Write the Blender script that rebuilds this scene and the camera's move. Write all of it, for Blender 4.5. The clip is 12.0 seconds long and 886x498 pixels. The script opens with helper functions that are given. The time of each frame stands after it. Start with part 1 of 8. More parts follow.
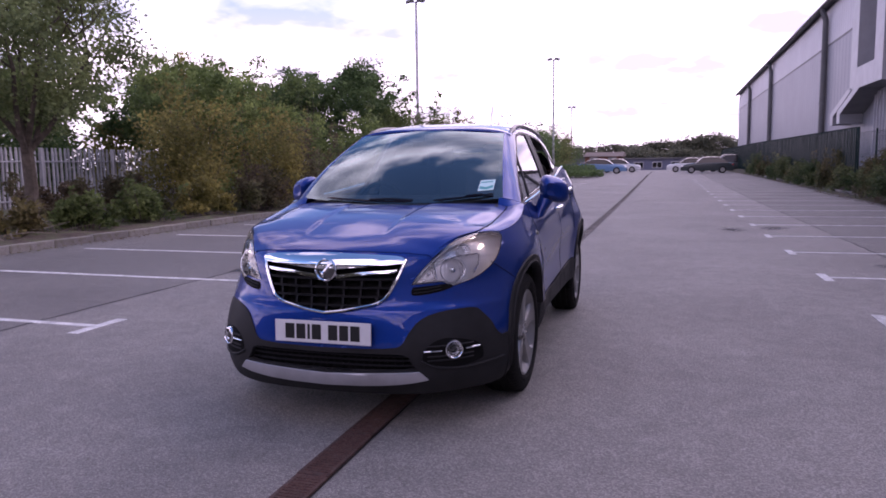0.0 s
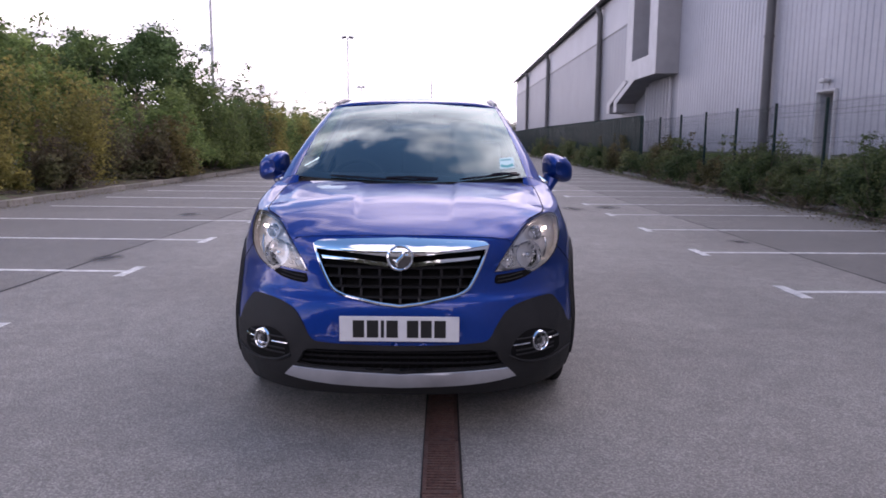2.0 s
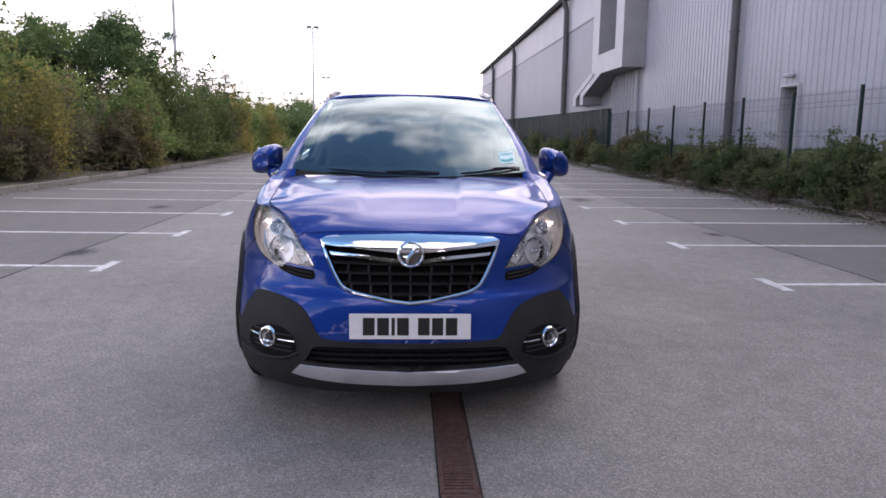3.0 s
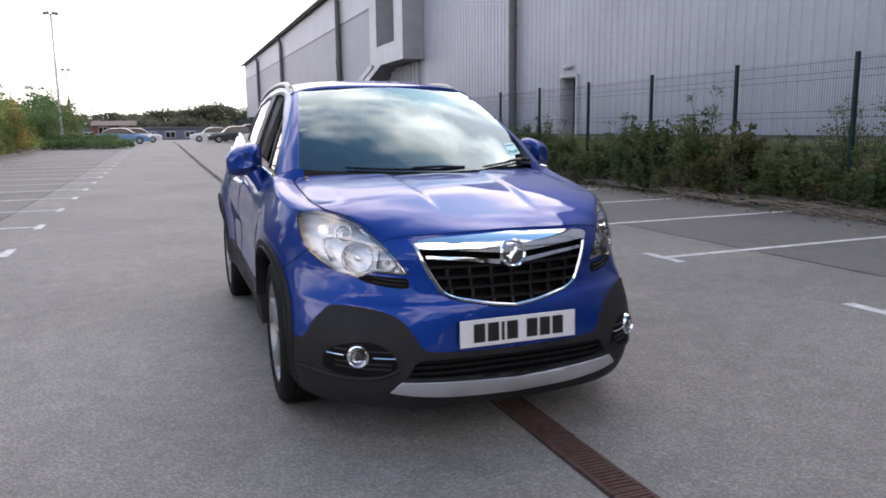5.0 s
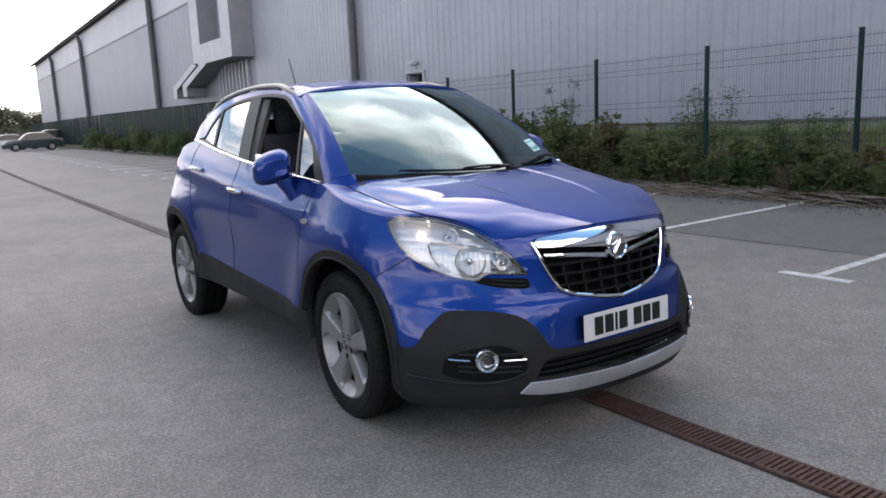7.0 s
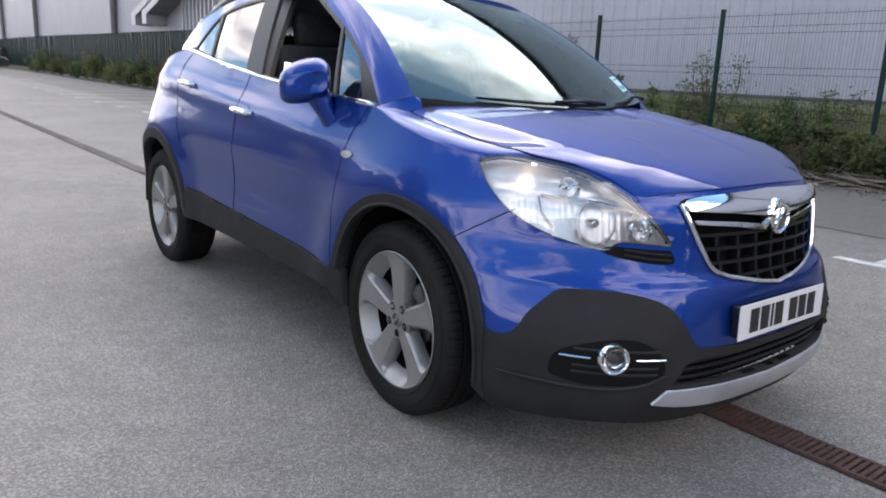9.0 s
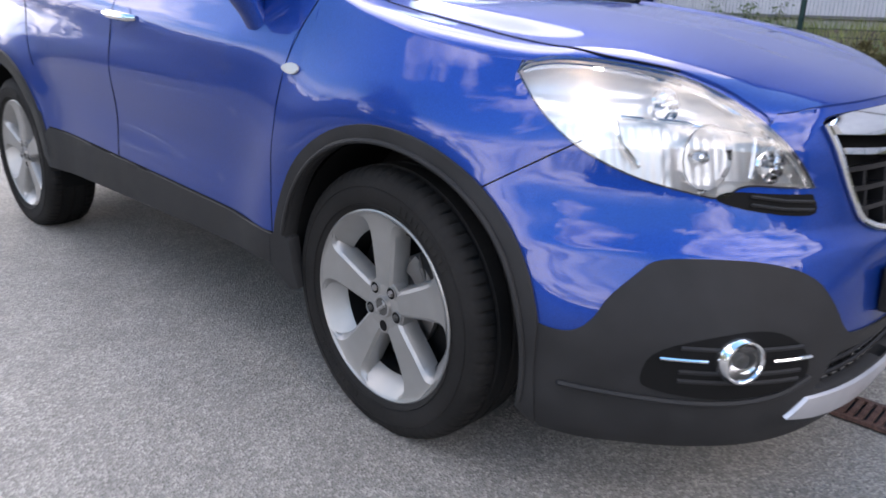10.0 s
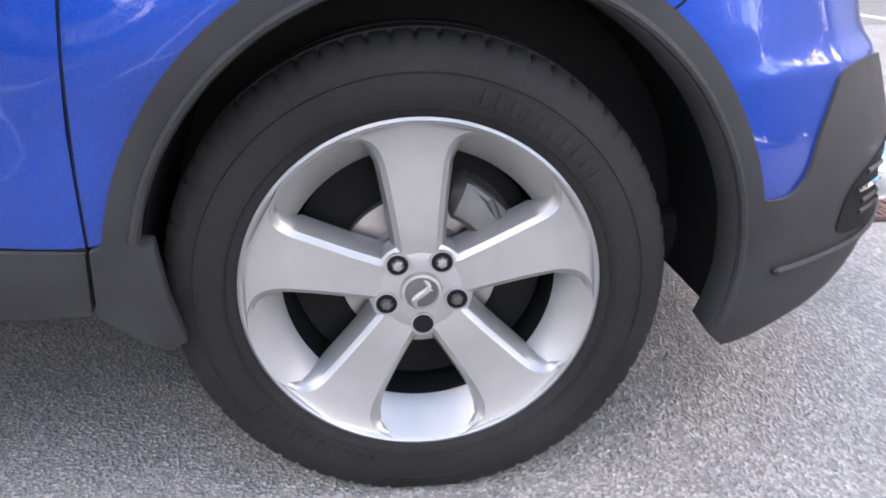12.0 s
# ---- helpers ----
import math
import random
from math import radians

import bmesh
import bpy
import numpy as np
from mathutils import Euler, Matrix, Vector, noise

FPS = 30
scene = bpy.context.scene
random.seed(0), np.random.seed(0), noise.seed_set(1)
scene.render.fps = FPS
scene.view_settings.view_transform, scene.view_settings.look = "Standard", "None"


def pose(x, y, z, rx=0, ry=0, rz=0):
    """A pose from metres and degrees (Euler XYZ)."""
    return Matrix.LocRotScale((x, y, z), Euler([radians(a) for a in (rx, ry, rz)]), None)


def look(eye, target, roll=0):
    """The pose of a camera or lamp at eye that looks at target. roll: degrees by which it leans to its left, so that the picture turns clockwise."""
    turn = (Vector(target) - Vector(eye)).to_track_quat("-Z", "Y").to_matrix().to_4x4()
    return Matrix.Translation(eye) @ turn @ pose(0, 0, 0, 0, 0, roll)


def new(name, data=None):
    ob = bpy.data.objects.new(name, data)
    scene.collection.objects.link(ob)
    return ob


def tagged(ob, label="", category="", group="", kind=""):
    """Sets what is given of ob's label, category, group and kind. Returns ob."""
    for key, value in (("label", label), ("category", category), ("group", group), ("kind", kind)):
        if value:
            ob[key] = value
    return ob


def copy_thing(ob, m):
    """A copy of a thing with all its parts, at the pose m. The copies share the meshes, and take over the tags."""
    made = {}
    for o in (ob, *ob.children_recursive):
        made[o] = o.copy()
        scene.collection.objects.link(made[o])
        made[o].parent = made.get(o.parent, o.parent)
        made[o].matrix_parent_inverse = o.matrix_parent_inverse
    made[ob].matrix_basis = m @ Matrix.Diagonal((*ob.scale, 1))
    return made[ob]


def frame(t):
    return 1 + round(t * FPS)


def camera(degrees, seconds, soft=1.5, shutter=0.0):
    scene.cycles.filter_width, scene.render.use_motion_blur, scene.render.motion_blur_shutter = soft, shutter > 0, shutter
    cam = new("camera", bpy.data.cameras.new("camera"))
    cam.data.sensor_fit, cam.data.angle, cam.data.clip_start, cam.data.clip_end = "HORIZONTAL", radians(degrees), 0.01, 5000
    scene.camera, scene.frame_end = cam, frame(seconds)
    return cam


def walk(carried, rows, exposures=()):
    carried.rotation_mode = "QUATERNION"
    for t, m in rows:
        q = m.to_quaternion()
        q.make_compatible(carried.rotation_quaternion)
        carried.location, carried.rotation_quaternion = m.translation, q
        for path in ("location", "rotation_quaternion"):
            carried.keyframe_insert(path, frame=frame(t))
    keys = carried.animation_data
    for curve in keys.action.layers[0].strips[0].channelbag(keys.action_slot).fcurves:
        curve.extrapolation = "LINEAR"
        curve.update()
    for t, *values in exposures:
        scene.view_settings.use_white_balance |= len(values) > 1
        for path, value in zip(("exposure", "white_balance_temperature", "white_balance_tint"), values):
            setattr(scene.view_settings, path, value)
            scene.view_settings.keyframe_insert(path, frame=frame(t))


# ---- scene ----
cam = camera(62.1, 12.0, soft=1.7, shutter=0.35)
PATH = [
    (0, (1.615, -4.236, 1.331), (1.04, -2.334, 1.103), -0.7),
    (0.5, (1.269, -4.22, 1.317), (0.802, -2.291, 1.07), 1.4),
    (1, (0.861, -4.201, 1.314), (0.607, -2.234, 1.058), 1.2),
    (1.5, (0.513, -4.092, 1.311), (0.383, -2.115, 1.034), 0.2),
    (2, (0.182, -4.096, 1.31), (0.185, -2.116, 1.027), 0.5),
    (2.5, (0.001, -4.07, 1.323), (0.094, -2.095, 1.021), 0.5),
    (3, (-0.018, -4.047, 1.321), (0.081, -2.073, 1.017), 0.8),
    (3.5, (-0.249, -4.019, 1.294), (-0.041, -2.052, 1.001), 2.3),
    (3.7, (-0.411, -4.033, 1.31), (-0.048, -2.09, 1.008), 2.3),
    (5.3, (-1.517, -3.464, 1.32), (-0.761, -1.641, 0.997), -0.1),
    (5.5, (-1.648, -3.388, 1.312), (-0.834, -1.59, 0.986), 0.5),
    (6, (-1.936, -3.125, 1.33), (-0.979, -1.403, 0.985), 0.2),
    (6.5, (-2.235, -3.07, 1.355), (-1.158, -1.419, 1.015), -1.5),
    (6.7, (-2.341, -3.054, 1.368), (-1.23, -1.427, 1.025), -2.4),
    (8.5, (-2.311, -2.474, 1.284), (-1.147, -0.885, 0.937), -1.3),
    (9, (-2.281, -2.082, 1.207), (-1.073, -0.556, 0.748), 2.4),
    (9.5, (-2.136, -1.682, 1.145), (-0.81, -0.301, 0.564), 1.5),
    (10, (-1.982, -1.279, 1.066), (-0.597, 0.02, 0.438), 1.7),
    (10.5, (-1.948, -0.924, 0.996), (-0.384, 0.133, 0.336), -1.5),
    (11, (-1.915, -0.553, 0.802), (-0.135, 0.153, 0.224), -2.8),
    (11.5, (-1.831, -0.153, 0.738), (0.091, -0.003, 0.204), -1.9),
    (12, (-1.754, 0.078, 0.808), (0.068, -0.132, 0.011), -0.6),
]
walk(cam, [(t, look(eye, target, roll)) for t, eye, target, roll in PATH],
     exposures=[(0, -0.99, 6450, 52), (1.0, -0.96, 6500, 43), (1.5, -0.88, 6570, 38), (2.5, -0.62, 6800, 30), (5.5, -0.52, 7000, 20), (8.5, -0.31, 7080, 16), (10, 0.46, 7050, 19), (10.5, 0.70, 7060, 20), (11, 1.15, 7280, 23), (12, 1.48, 7220, 23)])

# ---- light ----
def build_world():
    w = bpy.data.worlds.new("sky")
    scene.world = w
    w.use_nodes = True
    nt = w.node_tree
    nt.nodes.clear()
    out = nt.nodes.new("ShaderNodeOutputWorld")
    bg = nt.nodes.new("ShaderNodeBackground")
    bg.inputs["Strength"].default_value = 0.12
    sky = nt.nodes.new("ShaderNodeTexSky")
    sky.sky_type = "NISHITA"
    sky.sun_disc = False
    sky.sun_elevation = radians(42)
    sky.sun_rotation = radians(52)
    sky.air_density, sky.dust_density, sky.ozone_density = 1.0, 1.5, 1.2
    co = nt.nodes.new("ShaderNodeTexCoord")
    sep = nt.nodes.new("ShaderNodeSeparateXYZ")
    nt.links.new(co.outputs["Generated"], sep.inputs[0])
    up = nt.nodes.new("ShaderNodeMath")
    up.operation = "ADD"
    up.inputs[1].default_value = 0.22
    nt.links.new(sep.outputs["Z"], up.inputs[0])
    clampz = nt.nodes.new("ShaderNodeMath")
    clampz.operation = "MAXIMUM"
    clampz.inputs[1].default_value = 0.1
    nt.links.new(up.outputs[0], clampz.inputs[0])
    div = nt.nodes.new("ShaderNodeVectorMath")
    div.operation = "DIVIDE"
    comb = nt.nodes.new("ShaderNodeCombineXYZ")
    for k in range(3):
        nt.links.new(clampz.outputs[0], comb.inputs[k])
    nt.links.new(co.outputs["Generated"], div.inputs[0])
    nt.links.new(comb.outputs[0], div.inputs[1])
    drift = nt.nodes.new("ShaderNodeVectorMath")
    drift.operation = "ADD"
    drift.inputs[1].default_value = (16.28, 17.28, -10.09)
    nt.links.new(div.outputs[0], drift.inputs[0])
    big = nt.nodes.new("ShaderNodeTexNoise")
    big.inputs["Scale"].default_value = 1.2
    big.inputs["Detail"].default_value = 7
    big.inputs["Roughness"].default_value = 0.55
    nt.links.new(drift.outputs[0], big.inputs["Vector"])
    ramp = nt.nodes.new("ShaderNodeValToRGB")
    ramp.color_ramp.elements[0].position = 0.468
    ramp.color_ramp.elements[1].position = 0.545
    # the bank of cloud is thicker towards the east and north
    lean = nt.nodes.new("ShaderNodeVectorMath")
    lean.operation = "DOT_PRODUCT"
    lean.inputs[1].default_value = (0.05, 0.02, 0.0)
    nt.links.new(co.outputs["Generated"], lean.inputs[0])
    bank = nt.nodes.new("ShaderNodeMath")
    nt.links.new(lean.outputs["Value"], bank.inputs[0])
    nt.links.new(big.outputs["Fac"], bank.inputs[1])
    nt.links.new(bank.outputs[0], ramp.inputs["Fac"])
    fine = nt.nodes.new("ShaderNodeTexNoise")
    fine.inputs["Scale"].default_value = 2.6
    fine.inputs["Detail"].default_value = 6
    nt.links.new(div.outputs[0], fine.inputs["Vector"])
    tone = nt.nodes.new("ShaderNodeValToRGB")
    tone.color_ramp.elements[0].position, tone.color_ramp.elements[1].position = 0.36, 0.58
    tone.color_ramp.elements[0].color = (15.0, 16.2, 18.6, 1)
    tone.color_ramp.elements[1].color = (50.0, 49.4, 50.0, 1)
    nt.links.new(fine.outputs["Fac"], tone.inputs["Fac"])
    # thin cloud glows in a wide ring round the veiled sun
    near = nt.nodes.new("ShaderNodeVectorMath")
    near.operation = "DOT_PRODUCT"
    near.inputs[1].default_value = (0.586, 0.458, 0.669)
    nt.links.new(co.outputs["Generated"], near.inputs[0])
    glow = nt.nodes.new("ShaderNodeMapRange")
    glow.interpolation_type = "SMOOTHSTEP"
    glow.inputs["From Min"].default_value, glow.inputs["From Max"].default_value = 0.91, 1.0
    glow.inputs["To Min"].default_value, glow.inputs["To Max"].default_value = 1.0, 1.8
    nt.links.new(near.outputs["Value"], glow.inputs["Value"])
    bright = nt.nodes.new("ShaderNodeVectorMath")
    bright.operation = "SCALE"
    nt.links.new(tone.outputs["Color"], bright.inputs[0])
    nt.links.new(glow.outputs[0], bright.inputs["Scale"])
    lift = nt.nodes.new("ShaderNodeMix")
    lift.data_type = "RGBA"
    lift.blend_type = "MULTIPLY"
    lift.inputs[0].default_value = 1.0
    lift.inputs[7].default_value = (2.1, 3.3, 3.7, 1)
    nt.links.new(sky.outputs[0], lift.inputs[6])
    mix = nt.nodes.new("ShaderNodeMix")
    mix.data_type = "RGBA"
    haze = nt.nodes.new("ShaderNodeMapRange")
    haze.interpolation_type = "SMOOTHSTEP"
    haze.inputs["From Min"].default_value, haze.inputs["From Max"].default_value = 0.10, 0.30
    haze.inputs["To Min"].default_value, haze.inputs["To Max"].default_value = 0.9, 0.0
    nt.links.new(sep.outputs["Z"], haze.inputs["Value"])
    cover = nt.nodes.new("ShaderNodeMath")
    cover.operation = "MAXIMUM"
    nt.links.new(ramp.outputs["Color"], cover.inputs[0])
    nt.links.new(haze.outputs[0], cover.inputs[1])
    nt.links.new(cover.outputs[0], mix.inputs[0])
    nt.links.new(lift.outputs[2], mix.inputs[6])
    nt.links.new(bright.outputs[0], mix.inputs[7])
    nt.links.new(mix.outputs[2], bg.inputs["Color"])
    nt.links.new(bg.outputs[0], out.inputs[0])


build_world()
sun_data = bpy.data.lights.new("sun", "SUN")
sun_data.energy, sun_data.angle, sun_data.color = 0.5, radians(60), (1.0, 0.94, 0.86)
sun = new("sun", sun_data)
sun.matrix_world = look((29.3, 22.9, 33.5), (0, 0, 0))


# ---- materials ----
def mat(name, base, rough=0.5, metal=0.0, spec=0.5, coat=0.0, noise_amt=0.0, noise_scale=8.0, fine_amt=0.0, fine_scale=120.0,
        bump=0.0, bump_scale=150.0, rand=0.0, island=0.0, trans=0.0, ior=1.45, coat_rough=0.03, tint=None, alpha=1.0, rough_var=0.0):
    """A principled material with variation at two scales, relief and a random shift by object or by island."""
    m = bpy.data.materials.new(name)
    m.use_nodes = True
    nt = m.node_tree
    p = nt.nodes["Principled BSDF"]
    p.inputs["Roughness"].default_value = rough
    p.inputs["Metallic"].default_value = metal
    p.inputs["Specular IOR Level"].default_value = spec
    p.inputs["Coat Weight"].default_value = coat
    p.inputs["Coat Roughness"].default_value = coat_rough
    p.inputs["Transmission Weight"].default_value = trans
    p.inputs["IOR"].default_value = ior
    p.inputs["Alpha"].default_value = alpha
    col = nt.nodes.new("ShaderNodeRGB")
    col.outputs[0].default_value = (*base, 1)
    last = col.outputs[0]
    geo = nt.nodes.new("ShaderNodeTexCoord")

    def scaled(sock, amount, lo, hi):
        """Multiplies the colour by a value that runs from 1 - amount to 1 + amount."""
        r = nt.nodes.new("ShaderNodeMapRange")
        r.inputs["From Min"].default_value, r.inputs["From Max"].default_value = lo, hi
        r.inputs["To Min"].default_value, r.inputs["To Max"].default_value = 1 - amount, 1 + amount
        nt.links.new(sock, r.inputs["Value"])
        v = nt.nodes.new("ShaderNodeVectorMath")
        v.operation = "SCALE"
        nt.links.new(last, v.inputs[0])
        nt.links.new(r.outputs[0], v.inputs["Scale"])
        return v.outputs[0]

    if noise_amt:
        n = nt.nodes.new("ShaderNodeTexNoise")
        n.inputs["Scale"].default_value, n.inputs["Detail"].default_value = noise_scale, 5
        nt.links.new(geo.outputs["Object"], n.inputs["Vector"])
        if tint:
            mx = nt.nodes.new("ShaderNodeMix")
            mx.data_type = "RGBA"
            r = nt.nodes.new("ShaderNodeMapRange")
            r.inputs["From Min"].default_value, r.inputs["From Max"].default_value = 0.42, 0.66
            nt.links.new(n.outputs["Fac"], r.inputs["Value"])
            nt.links.new(r.outputs[0], mx.inputs[0])
            nt.links.new(last, mx.inputs[6])
            mx.inputs[7].default_value = (*tint, 1)
            last = mx.outputs[2]
        last = scaled(n.outputs["Fac"], noise_amt, 0.3, 0.7)
        if rough_var:
            r = nt.nodes.new("ShaderNodeMapRange")
            r.inputs["From Min"].default_value, r.inputs["From Max"].default_value = 0.3, 0.7
            r.inputs["To Min"].default_value, r.inputs["To Max"].default_value = max(0, rough - rough_var), rough + rough_var
            nt.links.new(n.outputs["Fac"], r.inputs["Value"])
            nt.links.new(r.outputs[0], p.inputs["Roughness"])
    if fine_amt:
        n = nt.nodes.new("ShaderNodeTexNoise")
        n.inputs["Scale"].default_value, n.inputs["Detail"].default_value = fine_scale, 3
        nt.links.new(geo.outputs["Object"], n.inputs["Vector"])
        last = scaled(n.outputs["Fac"], fine_amt, 0.35, 0.65)
    if rand:
        o = nt.nodes.new("ShaderNodeObjectInfo")
        last = scaled(o.outputs["Random"], rand, 0, 1)
    if island:
        g = nt.nodes.new("ShaderNodeNewGeometry")
        last = scaled(g.outputs["Random Per Island"], island, 0, 1)
    nt.links.new(last, p.inputs["Base Color"])
    if bump:
        n = nt.nodes.new("ShaderNodeTexNoise")
        n.inputs["Scale"].default_value, n.inputs["Detail"].default_value = bump_scale, 4
        nt.links.new(geo.outputs["Object"], n.inputs["Vector"])
        b = nt.nodes.new("ShaderNodeBump")
        b.inputs["Strength"].default_value = bump
        b.inputs["Distance"].default_value = 0.01
        nt.links.new(n.outputs["Fac"], b.inputs["Height"])
        nt.links.new(b.outputs[0], p.inputs["Normal"])
    return m


def asphalt_material(name, base, dark_beyond):
    """Worn tarmac: pale stone chips in a grey binder, broad stains, darker in the bays past the two slab joints."""
    m = bpy.data.materials.new(name)
    m.use_nodes = True
    nt = m.node_tree
    p = nt.nodes["Principled BSDF"]
    co = nt.nodes.new("ShaderNodeNewGeometry")
    chips = nt.nodes.new("ShaderNodeTexVoronoi")
    chips.inputs["Scale"].default_value = 150
    nt.links.new(co.outputs["Position"], chips.inputs["Vector"])
    chipcol = nt.nodes.new("ShaderNodeSeparateColor")
    nt.links.new(chips.outputs["Color"], chipcol.inputs[0])
    cr = nt.nodes.new("ShaderNodeValToRGB")
    e = cr.color_ramp.elements
    e[0].position, e[0].color = 0.0, (base * 0.66, base * 0.622, base * 0.558, 1)
    e[1].position, e[1].color = 1.0, (base * 1.62, base * 1.53, base * 1.37, 1)
    mid = e.new(0.55)
    mid.color = (base * 0.99, base * 0.94, base * 0.86, 1)
    nt.links.new(chipcol.outputs[0], cr.inputs["Fac"])
    grit = nt.nodes.new("ShaderNodeTexNoise")
    grit.inputs["Scale"].default_value, grit.inputs["Detail"].default_value = 260, 2
    nt.links.new(co.outputs["Position"], grit.inputs["Vector"])
    stain = nt.nodes.new("ShaderNodeTexNoise")
    stain.inputs["Scale"].default_value, stain.inputs["Detail"].default_value = 0.55, 6
    nt.links.new(co.outputs["Position"], stain.inputs["Vector"])
    patch = nt.nodes.new("ShaderNodeTexNoise")
    patch.inputs["Scale"].default_value, patch.inputs["Detail"].default_value = 5.5, 5
    nt.links.new(co.outputs["Position"], patch.inputs["Vector"])
    last = cr.outputs["Color"]
    for src, lo, hi, a, b in ((grit, 0.35, 0.65, 0.82, 1.18), (stain, 0.3, 0.7, 0.84, 1.14), (patch, 0.3, 0.7, 0.88, 1.1)):
        r = nt.nodes.new("ShaderNodeMapRange")
        r.inputs["From Min"].default_value, r.inputs["From Max"].default_value = lo, hi
        r.inputs["To Min"].default_value, r.inputs["To Max"].default_value = a, b
        nt.links.new(src.outputs["Fac"], r.inputs["Value"])
        v = nt.nodes.new("ShaderNodeVectorMath")
        v.operation = "SCALE"
        nt.links.new(last, v.inputs[0])
        nt.links.new(r.outputs[0], v.inputs["Scale"])
        last = v.outputs[0]
    sep = nt.nodes.new("ShaderNodeSeparateXYZ")
    nt.links.new(co.outputs["Position"], sep.inputs[0])
    side = nt.nodes.new("ShaderNodeMath")
    side.operation = "SUBTRACT"
    side.inputs[1].default_value = 0.42
    nt.links.new(sep.outputs["X"], side.inputs[0])
    ab = nt.nodes.new("ShaderNodeMath")
    ab.operation = "ABSOLUTE"
    nt.links.new(side.outputs[0], ab.inputs[0])
    r = nt.nodes.new("ShaderNodeMapRange")
    r.inputs["From Min"].default_value, r.inputs["From Max"].default_value = 4.08, 4.12
    r.inputs["To Min"].default_value, r.inputs["To Max"].default_value = 1.0, dark_beyond
    nt.links.new(ab.outputs[0], r.inputs["Value"])
    v = nt.nodes.new("ShaderNodeVectorMath")
    v.operation = "SCALE"
    nt.links.new(last, v.inputs[0])
    nt.links.new(r.outputs[0], v.inputs["Scale"])
    nt.links.new(v.outputs[0], p.inputs["Base Color"])
    p.inputs["Roughness"].default_value = 0.7
    p.inputs["Specular IOR Level"].default_value = 0.5
    bp = nt.nodes.new("ShaderNodeBump")
    bp.inputs["Strength"].default_value, bp.inputs["Distance"].default_value = 0.55, 0.008
    nt.links.new(chips.outputs["Distance"], bp.inputs["Height"])
    nt.links.new(bp.outputs[0], p.inputs["Normal"])
    return m


def paint_material():
    """Metallic blue car paint: flakes under a clear coat."""
    m = mat("blue_paint", (0.012, 0.032, 0.36), rough=0.48, metal=0.7, spec=0.2, coat=0.75, coat_rough=0.01)
    nt = m.node_tree
    p = nt.nodes["Principled BSDF"]
    co = nt.nodes.new("ShaderNodeTexCoord")
    v = nt.nodes.new("ShaderNodeTexVoronoi")
    v.inputs["Scale"].default_value = 900
    nt.links.new(co.outputs["Object"], v.inputs["Vector"])
    mx = nt.nodes.new("ShaderNodeMix")
    mx.data_type = "RGBA"
    sp = nt.nodes.new("ShaderNodeSeparateColor")
    nt.links.new(v.outputs["Color"], sp.inputs[0])
    nt.links.new(sp.outputs[0], mx.inputs[0])
    mx.inputs[6].default_value = (0.0008, 0.022, 0.158, 1)
    mx.inputs[7].default_value = (0.0016, 0.041, 0.252, 1)
    nt.links.new(mx.outputs[2], p.inputs["Base Color"])
    dust = nt.nodes.new("ShaderNodeTexNoise")
    dust.inputs["Scale"].default_value, dust.inputs["Detail"].default_value = 3.0, 6
    nt.links.new(co.outputs["Object"], dust.inputs["Vector"])
    r = nt.nodes.new("ShaderNodeMapRange")
    r.inputs["From Min"].default_value, r.inputs["From Max"].default_value = 0.4, 0.75
    r.inputs["To Min"].default_value, r.inputs["To Max"].default_value = 0.018, 0.06
    nt.links.new(dust.outputs["Fac"], r.inputs["Value"])
    nt.links.new(r.outputs[0], p.inputs["Coat Roughness"])
    return m


def glass_material(name, tint, mirror=0.0, sheen=(1, 1, 1)):
    """Thin sheet glass: clear and tinted through, with the gloss of glass on its face."""
    m = bpy.data.materials.new(name)
    m.use_nodes = True
    nt = m.node_tree
    nt.nodes.remove(nt.nodes["Principled BSDF"])
    out = nt.nodes["Material Output"]
    t = nt.nodes.new("ShaderNodeBsdfTransparent")
    t.inputs[0].default_value = (*tint, 1)
    g = nt.nodes.new("ShaderNodeBsdfGlossy")
    g.inputs["Roughness"].default_value = 0.008
    g.inputs[0].default_value = (*sheen, 1)
    f = nt.nodes.new("ShaderNodeFresnel")
    f.inputs["IOR"].default_value = 1.6
    add = nt.nodes.new("ShaderNodeMath")
    add.operation = "ADD"
    add.use_clamp = True
    add.inputs[1].default_value = mirror
    nt.links.new(f.outputs[0], add.inputs[0])
    mx = nt.nodes.new("ShaderNodeMixShader")
    nt.links.new(add.outputs[0], mx.inputs[0])
    nt.links.new(t.outputs[0], mx.inputs[1])
    nt.links.new(g.outputs[0], mx.inputs[2])
    nt.links.new(mx.outputs[0], out.inputs[0])
    return m


def lit_material(name, colour, strength):
    m = bpy.data.materials.new(name)
    m.use_nodes = True
    p = m.node_tree.nodes["Principled BSDF"]
    p.inputs["Base Color"].default_value = (*colour, 1)
    p.inputs["Emission Color"].default_value = (*colour, 1)
    p.inputs["Emission Strength"].default_value = strength
    return m


